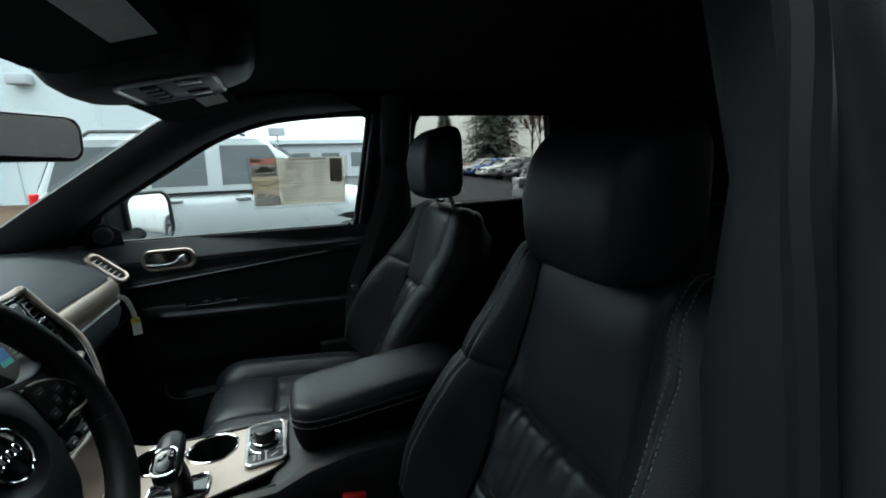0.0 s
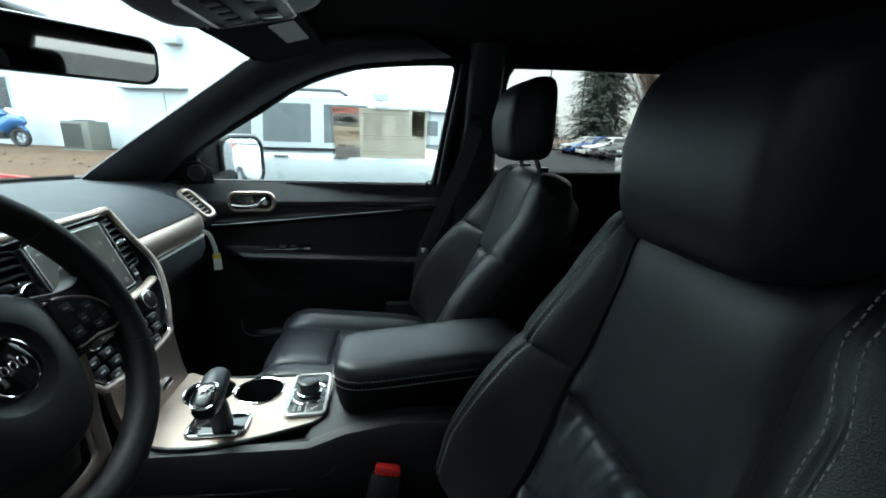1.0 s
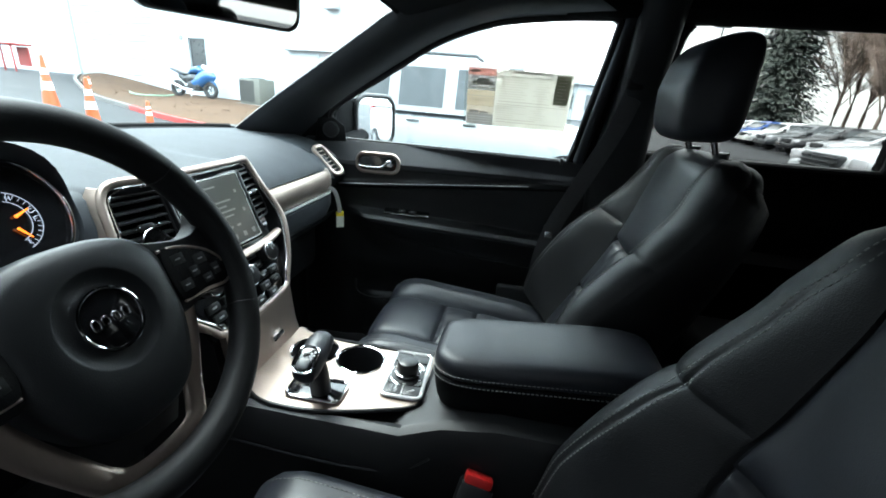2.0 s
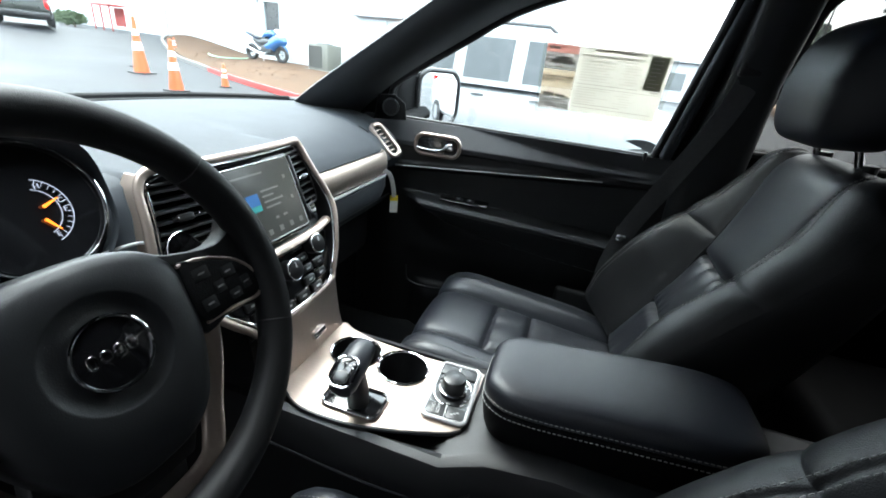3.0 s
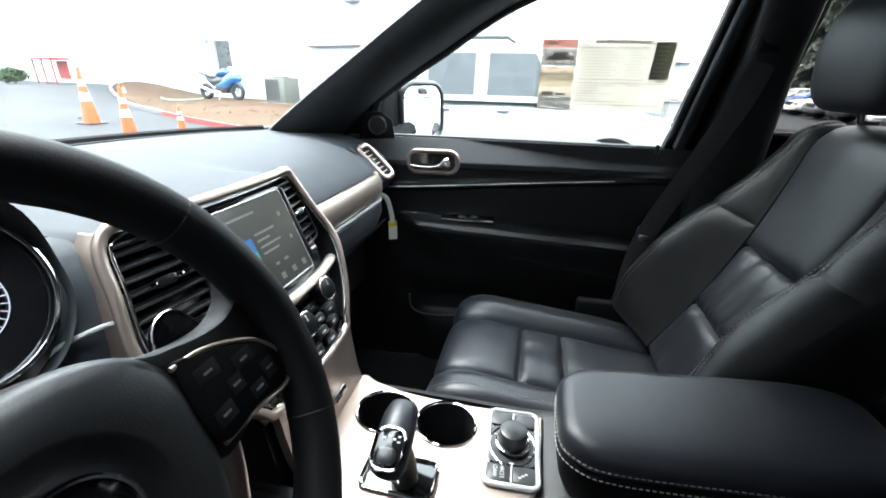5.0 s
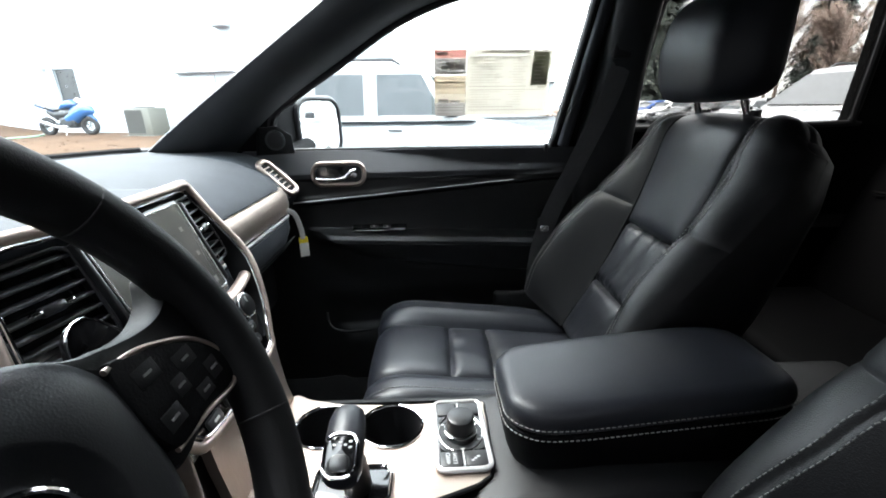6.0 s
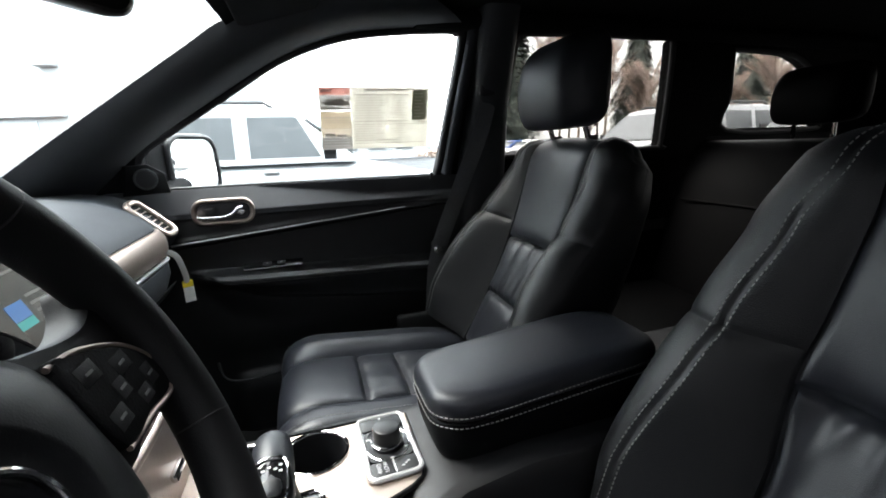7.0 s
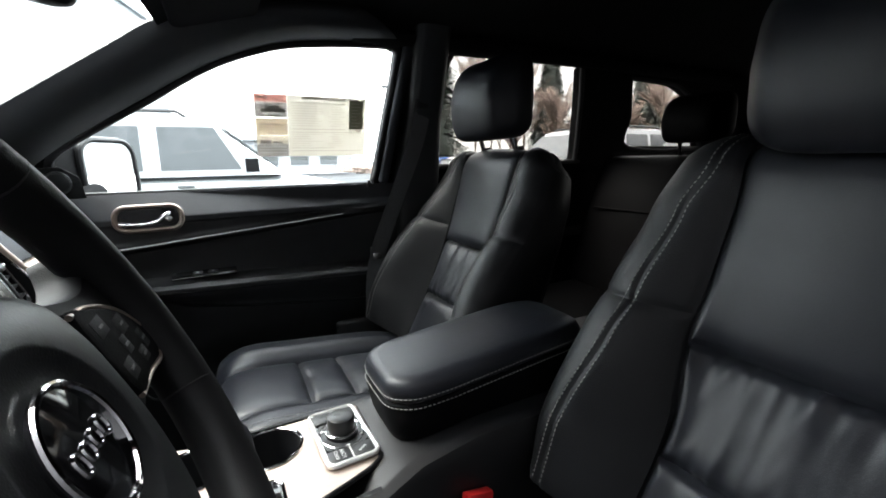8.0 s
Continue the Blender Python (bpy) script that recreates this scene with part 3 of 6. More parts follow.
# side air vent at the dashboard's end
a, b = Vector((-0.492, 0.600, 1.178)), Vector((-0.420, 0.602, 1.074))
SV = facing((a + b) / 2 + Vector((0.0145, -0.003, 0.0165)), Vector((0.66, -0.24, 0.71)), b - a)
sv = thing("side_air_vent", (-0.44, 0.60, 1.14), "slim air vent in a champagne satin frame", "air vent")
so = rounded(0.044, 0.106, 0.017, 5)
part("vent_frame", tube([SV @ Vector((x, y, 0.005)) for x, y in so], 0.0068, 8, True, up=(1, 0, 1)), SATIN, sv, "champagne vent frame")
part("vent_back", prism(so, 0.022, SV @ Matrix.Translation((0, 0, -0.018))), DARKTRIM, sv)
for k in range(6):
    yv = -0.034 + 0.0136 * k
    part("vent_slat", rbox((-0.015, yv - 0.0012, 0.003), (0.015, yv + 0.0012, 0.006), 0.002, 2, SV), SATIN, sv)

# centre stack
SLATS = material("vent_slat_plastic", (0.028, 0.028, 0.030), 0.35, vary=0.1)
stack = thing("centre_stack", (-0.4, 0, 0.9), "centre stack with display, climate knobs and silver bezel", "dashboard console")
SY = -0.0155
S2 = facing((-0.330, SY, 1.030), (0.93, 0, 0.368))
part("housing", loft([[(x, SY - w, z), (x, SY + w, z), (x - 0.08, SY + w, z), (x - 0.08, SY - w, z)] for x, w, z in ((-0.437, 0.146, 1.204), (-0.424, 0.160, 1.163), (-0.404, 0.172, 1.110), (-0.386, 0.168, 1.078), (-0.358, 0.150, 1.062), (-0.338, 0.125, 1.03), (-0.314, 0.100, 0.98), (-0.305, 0.10, 0.90), (-0.298, 0.10, 0.80))]), SMOOTH, stack, "black plastic housing")
right_edge = [(x, y, z) for x, y, z in ((-0.391, SY, 1.214), (-0.393, 0.075, 1.214), (-0.404, 0.130, 1.212), (-0.404, 0.145, 1.203), (-0.384, 0.158, 1.159), (-0.356, 0.170, 1.109), (-0.338, 0.161, 1.079), (-0.317, 0.1325, 1.032), (-0.301, 0.0965, 0.993), (-0.294, 0.0745, 0.978), (-0.291, SY, 0.973))]
left_edge = [(-0.294, -0.1055, 0.978), (-0.301, -0.1275, 0.993), (-0.319, -0.164, 1.032), (-0.345, -0.192, 1.079), (-0.364, -0.196, 1.109), (-0.384, -0.1835, 1.159), (-0.401, -0.1735, 1.192), (-0.407, -0.160, 1.209), (-0.404, -0.140, 1.214), (-0.394, -0.105, 1.214)]
loop = right_edge + left_edge
part("silver_bezel", tube(smooth_path(loop, 5, True), 0.0062, 12, True, flat=0.8, up=(1, 0, 0.5)), SATIN, stack, "broad satin champagne bezel")
part("bezel_chrome", tube(smooth_path([(x + 0.001, SY + (y - SY) * 0.935, z - (0.009 if z > 1.2 else -0.007 if z < 1.0 else 0)) for x, y, z in loop], 5, True), 0.0017, 8, True, up=(1, 0, 0.4)), CHROME, stack, "thin chrome inner edge")
for s, edge in ((1, right_edge[3:9]), (-1, left_edge[1:8])):
    edge = smooth_path(edge, 4)
    part("bezel_return", slab([[(p.x, p.y - 0.004 * s, p.z), (p.x - 0.032, p.y - 0.011 * s, p.z - 0.012)] for p in edge], (0.0, 0.002 * s, 0)), SMOOTH, stack, "black inner wall behind the bezel")
    part("bezel_side", slab([[(p.x + 0.002, p.y + 0.003 * s, p.z), (p.x - 0.006, p.y + 0.0062 * s, p.z), (p.x - 0.012, p.y + 0.0072 * s, p.z), (p.x - 0.02, p.y + 0.0074 * s, p.z)] for p in edge], (-0.002, -0.003 * s, 0)), SATIN, stack, "champagne outer side of the bezel")
SD = facing((-0.369, 0.0045, 1.1365), (0.93, 0, 0.368))
part("display_frame", prism(rounded(0.170, 0.136, 0.008), 0.008, SD @ Matrix.Translation((0, 0, -0.007)), 0.002), GLOSS, stack, "gloss black display frame")
part("display_edge", tube([SD @ Vector((x, y, 0.002)) for x, y in rounded(0.162, 0.123, 0.004)], 0.0012, 6, True, up=(1, 0, 0.3)), SILVER, stack, "thin silver display edge")
display = part("display", prism(rounded(0.159, 0.120, 0.003), 0.0015, SD @ Matrix.Translation((0, 0, 0.0012))), SCREEN, stack, "lit touch display")
SCREEN_TEXT = glow("display_text", (0.24, 0.25, 0.24), 0.05)
SCREEN_BLUE = glow("display_blue", (0.03, 0.09, 0.22), 0.2)
SCREEN_TEAL = glow("display_teal", (0.03, 0.18, 0.18), 0.2)
for x, y, w, h, mt in ((-0.030, 0.046, 0.085, 0.003, SCREEN_TEXT), (-0.026, 0.008, 0.026, 0.018, SCREEN_BLUE), (-0.026, -0.006, 0.026, 0.009, SCREEN_TEAL), (0.016, 0.018, 0.042, 0.003, SCREEN_TEXT), (0.008, 0.009, 0.026, 0.003, SCREEN_TEXT), (0.018, 0.000, 0.044, 0.003, SCREEN_TEXT), (0.013, -0.009, 0.034, 0.003, SCREEN_TEXT), (0.012, -0.029, 0.008, 0.004, SCREEN_TEXT), (0.032, -0.029, 0.010, 0.004, SCREEN_TEXT), (0.058, 0.030, 0.006, 0.006, SCREEN_TEXT), (0.062, -0.006, 0.006, 0.006, SCREEN_TEXT)):
    part("display_bar", rbox((x - w / 2, y - h / 2, 0.0024), (x + w / 2, y + h / 2, 0.0031), 0, 1, SD), mt, display)
for k in range(6):
    part("display_icon", rbox((-0.070 + 0.026 * k, -0.052, 0.0024), (-0.061 + 0.026 * k, -0.043, 0.0031), 0, 1, SD), SCREEN_TEXT, display)
part("lower_trim", tube(smooth_path([(-0.346, SY - 0.160, 1.068), (-0.335, SY - 0.10, 1.066), (-0.332, SY, 1.065), (-0.335, SY + 0.10, 1.066), (-0.346, SY + 0.160, 1.068)], 5), 0.009, 10, flat=0.8), SATIN, stack, "satin champagne strip under the display")
for side in (-1, 1):
    # the vents turn a little outwards
    vw, V = (0.056, facing((-0.383, 0.122, 1.148), (0.93, 0.16, 0.368))) if side > 0 else (0.082, facing((-0.384, -0.130, 1.148), (0.93, -0.14, 0.368)))
    vent = part("air_vent", prism(rounded(vw + 0.006, 0.100, 0.014), 0.003, V @ Matrix.Translation((0, 0, -0.016))), GLOSS, stack, "black air vent with slats")
    part("vent_divider", rbox((-0.003, -0.060, -0.014), (0.003, 0.060, 0.004), 0.002, 2, SD @ Matrix.Translation((side * 0.0885, 0.002, 0))), SMOOTH, vent, "raised black divider beside the display")
    part("vent_rim", tube([V @ Vector((x, y, -0.001)) for x, y in rounded(vw + 0.004, 0.098, 0.012, 4)], 0.0024, 8, True, up=(1, 0, 0.4)), SMOOTH, vent, "black vent rim")
    for k in range(7):
        yv = -0.040 + 0.0133 * k
        part("vent_slat", rbox((-vw / 2, yv - 0.0018, -0.014), (vw / 2, yv + 0.0018, 0.0), 0.0014, 2, V @ Matrix.Translation((0, yv, 0)) @ pose(0, 0, 0, 14, 0, 0) @ Matrix.Translation((0, -yv, 0))), SLATS, vent)
    part("vent_tab", rbox((-0.011, -0.003, -0.003), (0.011, 0.007, 0.006), 0.003, 2, V), SMOOTH, vent, "black vent tab with chrome ends")
    for s in (-1, 1):
        part("tab_end", rbox((s * 0.0145 - 0.0045, 0.0, -0.002), (s * 0.0145 + 0.0045, 0.005, 0.006), 0.002, 2, V), CHROME, vent)
part("control_panel", prism([(-0.138, 0.036), (0.138, 0.036), (0.11, -0.066), (-0.11, -0.066)], 0.006, S2, 0.002), GLOSS, stack, "gloss black control panel")
for x, y, r in ((0.080, 0.017, 0.0165), (-0.080, 0.017, 0.0165), (0.006, -0.002, 0.017)):
    knob = part("climate_knob", disc(r, 0.024, S2 @ Matrix.Translation((x, y, 0.005)), 28, 0.003), SMOOTH, stack, "round black knob with chrome ring")
    part("knob_ring", ring_mesh(r, 0.0016, S2 @ Matrix.Translation((x, y, 0.026)), 28), CHROME, knob)
    part("knob_mark", rbox((x - 0.001, y + 0.004, 0.0285), (x + 0.001, y + r - 0.004, 0.0296), 0, 1, S2), ICON, knob)
for r, cols in ((0.026, (-0.044, 0.042)), (0.004, (-0.042, 0.048)), (-0.018, (-0.085, -0.05, 0.052, 0.085)), (-0.037, (-0.08, -0.045, 0.048, 0.08)), (-0.055, (-0.06, -0.02, 0.02, 0.06))):
    for x in cols:
        btn = part("push_button", rbox((x - 0.014, r - 0.007, 0.004), (x + 0.014, r + 0.007, 0.011), 0.003, 2, S2), SMOOTH, stack)
        part("button_mark", rbox((x - 0.005, r - 0.0015, 0.0105), (x + 0.005, r + 0.0015, 0.0115), 0, 1, S2), ICON, btn)
HAZ = rbox((0.002, 0.023, 0.004), (0.010, 0.029, 0.008), 0.002, 2, S2)
part("hazard_button", HAZ, RED, stack, "small red hazard button")

# instrument cluster
cl = thing("instrument_cluster", (-0.46, -0.37, 1.05), "black instrument cluster with two chrome-ringed gauges", "gauge cluster")
CF = facing((-0.425, -0.37, 1.188), (0.93, 0, 0.36))
part("cluster_face", prism(rounded(0.325, 0.155, 0.075, 8), 0.01, CF), GLOSS, cl)
hood = []
for zz, grow in ((-0.02, 1.0), (0.010, 1.0), (0.017, 1.006), (0.019, 1.015), (0.015, 1.028), (0.0, 1.04), (-0.06, 1.05)):
    hood.append([CF @ Vector((x * grow * 1.02, y * (grow * 1.0), zz + 0.03 * soft(y / 0.08))) for x, y in rounded(0.328, 0.16, 0.077, 8)])
part("cluster_hood", loft(hood, caps=False), DASH, cl, "charcoal grained hood round the gauges")
for side in (-1, 1):
    part("cluster_surround", slab([[CF @ Vector((side * x, y, z + 0.015 * soft((x - 0.13) / 0.055) * soft((0.03 - y) / 0.04))) for x in (0.06, 0.10, 0.13, 0.145, 0.16, 0.172, 0.184, 0.198)] for y, z in ((0.044, -0.11), (0.034, -0.05), (0.026, -0.02), (0.018, -0.006), (0.004, 0.0), (-0.03, 0.003), (-0.08, 0.003), (-0.12, -0.004), (-0.15, -0.02))], (-0.02, 0, 0)), DASH, cl, "charcoal dashboard face beside the gauges")
NEEDLE = glow("orange_needle", (1.0, 0.2, 0.02), 0.35)
DIAL_LIT = glow("dial_lit", (0.55, 0.6, 0.75), 0.10)


def letters(text, size, m, depth=0.0004):
    curve = bpy.data.curves.new("letters", "FONT")
    curve.body, curve.size, curve.align_x, curve.align_y, curve.extrude = text, size, "CENTER", "CENTER", depth
    ob = bpy.data.objects.new("letters", curve)
    me = bpy.data.meshes.new_from_object(ob)
    bpy.data.objects.remove(ob)
    me.transform(m)
    return me


for gx in (-0.093, 0.093):
    G = CF @ Matrix.Translation((gx, 0.004, 0.012))
    gauge = part("gauge", disc(0.066, 0.004, G, 48), GLOSS, cl, "round gauge with orange needles")
    part("gauge_ring", ring_mesh(0.0665, 0.0022, G @ Matrix.Translation((0, 0, 0.008)), 60), CHROME, gauge, "chrome gauge ring")
    D = G @ Matrix.Translation((0.002, -0.004, 0.0045))
    for r in (0.0335, 0.0235):
        part("scale_arc", tube([D @ Vector((r * math.cos(radians(t)), r * math.sin(radians(t)), 0.001)) for t in range(-72, 76, 6)], 0.0005, 6), DIAL_LIT, gauge)
    for t in range(-66, 70, 11):
        part("scale_tick", tube([D @ Vector((q * math.cos(radians(t)), q * math.sin(radians(t)), 0.001)) for q in (0.0285, 0.033)], 0.0004, 4), DIAL_LIT, gauge)
    for t0 in (22, -55):
        part("needle", tube([D @ Vector((q * math.cos(radians(t0)), q * math.sin(radians(t0)), 0.003)) for q in (0.010, 0.026)], 0.0017, 6, taper=0.4), NEEDLE, gauge, "lit orange needle")
    for text, t, q in (("C", 14, 0.0275), ("F", -6, 0.0275), ("E", -66, 0.0275), ("H", 62, 0.0275)):
        part("gauge_letter", letters(text, 0.0075, D @ Matrix.Translation((q * math.cos(radians(t)), q * math.sin(radians(t)), 0.001))), DIAL_LIT, gauge)
part("cluster_trim", tube(smooth_path([(-0.377, -0.189, 1.138), (-0.384, -0.205, 1.139), (-0.395, -0.235, 1.134), (-0.402, -0.27, 1.116)], 5), 0.0022, 6), BRIGHT, cl, "thin chrome line beside the cluster")

# steering wheel
wh = thing("steering_wheel", (-0.25, -0.363, 1.1), "black leather steering wheel with satin spokes", "steering wheel")
AX = (0.9085, 0, 0.4179)
RW = facing((-0.2024, -0.367, 1.1732), AX)
RIM, GRIP = 0.159, 0.0166
rim_pts = [RW @ Vector((RIM * math.cos(t), RIM * math.sin(t), 0)) for t in (2 * math.pi * k / 84 for k in range(84))]
part("rim", tube(rim_pts, GRIP, 18, True, 1.05, up=AX), RIMHIDE, wh, "stitched black leather rim")
for t0 in (38, 142, 205, 335):
    t = radians(t0)
    c = RW @ Vector((RIM * math.cos(t), RIM * math.sin(t), 0))
    tang = (RW.to_3x3() @ Vector((-math.sin(t), math.cos(t), 0))).normalized()
    part("rim_seam", ring_mesh(GRIP + 0.0004, 0.0006, facing(c, tang), 20), RUBBER, wh)
# hub and spokes sit a little behind and below the middle of the rim
WH = RW @ Matrix.Translation((0.001, -0.0025, -0.015)) @ Matrix.Scale(0.94, 4)
PADM = WH @ Matrix.Translation((0, 0, 0.0135))
EMBLEM = Vector((0, -0.009, 0))
hub_outline = [(0.0, 0.065), (0.032, 0.063), (0.060, 0.054), (0.078, 0.038), (0.0845, 0.014), (0.082, -0.015), (0.079, -0.038), (0.069, -0.069), (0.052, -0.098), (0.028, -0.112), (0.0, -0.115)]
hub_outline = hub_outline + [(-x, y) for x, y in hub_outline[-2:0:-1]]
hub2 = smooth_path([(x, y, 0) for x, y in hub_outline], 5, True)


def hub_ring(grow, turn_round, r, z):
    """The cover's outline, drawn in towards a circle round the emblem."""
    out = []
    for p in hub2:
        d = p - EMBLEM
        q = EMBLEM + d.normalized() * r
        out.append(WH @ ((EMBLEM + d * grow).lerp(q, turn_round) + Vector((0, 0, z))))
    return out


part("hub", loft([hub_ring(*q) for q in ((0.86, 0, 0, -0.045), (0.97, 0, 0, -0.028), (0.98, 0, 0, 0.001), (0.965, 0, 0, 0.011), (0.92, 0, 0, 0.0172), (0.83, 0.1, 0.06, 0.0212), (0.72, 0.4, 0.055, 0.0238), (0.6, 1, 0.047, 0.025), (0.6, 1, 0.0445, 0.0245), (0.6, 1, 0.041, 0.0215), (0.6, 1, 0.031, 0.0205), (0.6, 1, 0.001, 0.0205))]), HUB, wh, "charcoal soft airbag cover")
EM = WH @ Matrix.Translation((0, -0.009, 0.0205))
part("emblem_disc", disc(0.0268, 0.004, EM, 40, 0.001), GLOSS, wh, "round gloss black emblem")
part("emblem_ring", ring_mesh(0.0278, 0.0017, EM @ Matrix.Translation((0, 0, 0.004)), 52), CHROME, wh, "chrome emblem ring")
for ex, ew, eh in ((-0.0150, 0.0062, 0.0098), (-0.0058, 0.0066, 0.0078), (0.0040, 0.0066, 0.0078), (0.0136, 0.0062, 0.0092)):
    part("emblem_mark", tube([EM @ Vector((ex + x, y, 0.0045)) for x, y in rounded(ew, eh, 0.0028, 4)], 0.0009, 6, True, up=AX), CHROME, wh, "plain raised chrome mark")
for s in (-1, 1):
    near = lambda pts: [(0.08 + (x - 0.08) * 0.88 if x > 0.08 else x, y) for x, y in pts]
    sp = [(0.060, 0.0415), (0.080, 0.040), (0.108, 0.034), (0.132, 0.0335), (0.150, 0.042), (0.163, 0.056), (0.170, 0.030), (0.171, 0.0), (0.170, -0.044), (0.158, -0.048), (0.140, -0.041), (0.112, -0.037), (0.074, -0.037)]
    sp = [(p.x, p.y) for p in smooth_path([(s * x, y, 0) for x, y in sp][::s], 4, True)]
    part("spoke", prism(sp, 0.0265, WH @ Matrix.Translation((0, 0, -0.0125)), 0.006), RIMHIDE, wh, "black side spoke")
    pad = near([(0.078, 0.0265), (0.100, 0.0250), (0.122, 0.0185), (0.143, 0.0085), (0.1575, -0.006), (0.161, -0.020), (0.152, -0.032), (0.117, -0.029), (0.078, -0.028)])
    pad = smooth_path([(s * x, y, 0) for x, y in pad][::s], 4, True)
    sw = part("switch_pad", prism([(p.x, p.y) for p in pad], 0.006, PADM @ Matrix.Translation((0, 0, 0.0005)), 0.002), DARKTRIM, wh, "dull black switch pad")
    line = near([(0.077, 0.0275), (0.100, 0.0262), (0.123, 0.0198), (0.1445, 0.0095), (0.159, -0.0055), (0.1625, -0.020), (0.153, -0.0340), (0.117, -0.031), (0.080, -0.0305)])
    part("pad_outline", tube([PADM @ Vector((p.x, p.y, 0.0045)) for p in smooth_path([(s * x, y, 0) for x, y in line], 5)], 0.0017, 8, up=AX), SATIN, wh, "champagne outline of the switch pad")
    for x, y, w, h in ((0.094, 0.013, 0.009, 0.006), (0.121, 0.004, 0.009, 0.006), (0.107, -0.006, 0.006, 0.006), (0.090, -0.016, 0.008, 0.006), (0.136, -0.014, 0.006, 0.007), (0.120, -0.020, 0.007, 0.005)):
        bt = part("wheel_button", rbox((s * x - w, y - h, 0.0055), (s * x + w, y + h, 0.0068), 0.0008, 2, PADM), RIMHIDE, sw)
        part("button_mark", rbox((s * x - 0.0034, y - 0.0008, 0.0069), (s * x + 0.0034, y + 0.0008, 0.0074), 0, 1, PADM), PRINT, bt)
    fin = smooth_path([(s * x, y, 0) for x, y in ((0.102, 0.020), (0.104, 0.042), (0.116, 0.052), (0.130, 0.048), (0.140, 0.022))][::s], 5, True)
    paddle = part("paddle", prism([(p.x, p.y) for p in fin], 0.005, WH @ Matrix.Translation((0, 0, -0.024)), 0.0015), GLOSS, wh, "gloss shift paddle")
    part("paddle_edge", tube([WH @ Vector((p.x, p.y, -0.0195)) for p in fin], 0.0009, 6, True, up=AX), CHROME, paddle)
u = [(0.096, -0.036, -0.006), (0.092, -0.055, -0.008), (0.080, -0.083, -0.010), (0.066, -0.110, -0.012), (0.052, -0.136, -0.010), (0.036, -0.150, -0.006), (0.0, -0.154, -0.004)]
u = [WH @ Vector(p) for p in smooth_path(u + [(-x, y, z) for x, y, z in u[-2::-1]], 6)]
part("lower_spoke", tube(u, 0.0115, 12, flat=0.45, up=AX), SATIN, wh, "champagne satin lower spoke")
part("spoke_back", prism([(0.06, -0.06), (0.07, -0.10), (0.04, -0.143), (-0.04, -0.143), (-0.07, -0.10), (-0.06, -0.06)][::-1], 0.02, WH @ Matrix.Translation((0, 0, -0.045)), 0.004), SMOOTH, wh)
part("column_shroud", loft([[WH @ Vector((0.055 * s * math.cos(t), 0.05 * s * math.sin(t) - 0.01, z)) for t in (2 * math.pi * k / 20 for k in range(20))] for s, z in ((0.9, -0.035), (1.1, -0.07), (1.2, -0.14), (1.25, -0.23))]), PLASTIC, wh, "black column shroud")

# ---- centre console ----
con = thing("centre_console", (0.1, 0, 0.47), "black centre console with champagne trim plate", "car console")
plate = smooth_path([(p[0], p[1], 0) for p in ((-0.285, 0.093), (-0.284, -0.075), (-0.262, -0.10), (-0.226, -0.116), (-0.15, -0.115), (-0.085, -0.100), (-0.02, -0.078), (0.004, -0.066), (0.016, -0.045), (0.019, 0.06), (0.008, 0.078), (-0.09, 0.075), (-0.19, 0.079), (-0.25, 0.092))], 5, True)
plate = [(p.x, p.y) for p in plate]
CZ = 0.868
side_rows = []
for x in (-0.46, -0.34, -0.28, -0.2, -0.1, 0.0, 0.06, 0.15, 0.3, 0.45, 0.60):
    wl_, wr_ = (0.135, 0.112) if x < 0.02 else (0.115, 0.108)
    zt = CZ - 0.004 if x < 0.05 else CZ + 0.02 * soft((x - 0.03) / 0.1)
    side_rows.append([(x, -wl_ - 0.005, 0.47), (x, -wl_ - 0.004, 0.70), (x, -wl_, 0.80), (x, -wl_ + 0.002, zt - 0.02), (x, -wl_ + 0.010, zt - 0.004), (x, -wl_ + 0.022, zt), *[(x, yy, CZ - 0.1 if x < 0.0 else zt) for yy in (-wl_ + 0.03, 0, wr_ - 0.03)], (x, wr_ - 0.02, zt), (x, wr_ - 0.008, zt - 0.004), (x, wr_, zt - 0.02), (x, wr_, 0.8), (x, wr_ + 0.004, 0.47)])
part("console_body", loft(side_rows), PLASTIC, con, "charcoal soft console sides")
part("side_seam", tube(smooth_path([(-0.30, -0.139, 0.80), (-0.1, -0.138, 0.79), (0.0, -0.13, 0.795), (0.05, -0.119, 0.82)], 6), 0.002, 6), SMOOTH, con)
part("trim_plate", holed(plate, [[(-0.214 + 0.0445 * math.cos(t), 0.033 + 0.0415 * math.sin(t)) for t in (2 * math.pi * k / 28 for k in range(28))], [(-0.119 + 0.0445 * math.cos(t), 0.031 + 0.0415 * math.sin(t)) for t in (2 * math.pi * k / 28 for k in range(28))]], lambda x, y: Vector((x, y, CZ - 0.003)), (0, 0, 0.006)), SATIN, con, "champagne satin console plate")
part("plate_edge", tube([(x, y, CZ - 0.001) for x, y in plate], 0.004, 8, True), SMOOTH, con)
part("rise_panel", slab([[(-0.293, SY * 0.6 + y * 1.02, 0.974), (-0.291, SY * 0.4 + y * 1.02, 0.94), (-0.287, SY * 0.2 + y * 1.01, 0.900), (-0.281, y, 0.872)] for y in (-0.098, -0.05, 0, 0.05, 0.098)], (-0.012, 0, -0.004)), SATIN, con, "champagne satin panel rising to the stack")
part("bin_handle", rbox((-0.018, -0.006, 0), (0.018, 0.006, 0.008), 0.003, 2, facing((-0.287, 0.02, 0.900), (0.95, 0, 0.30))), CHROME, con, "small chrome bin handle")
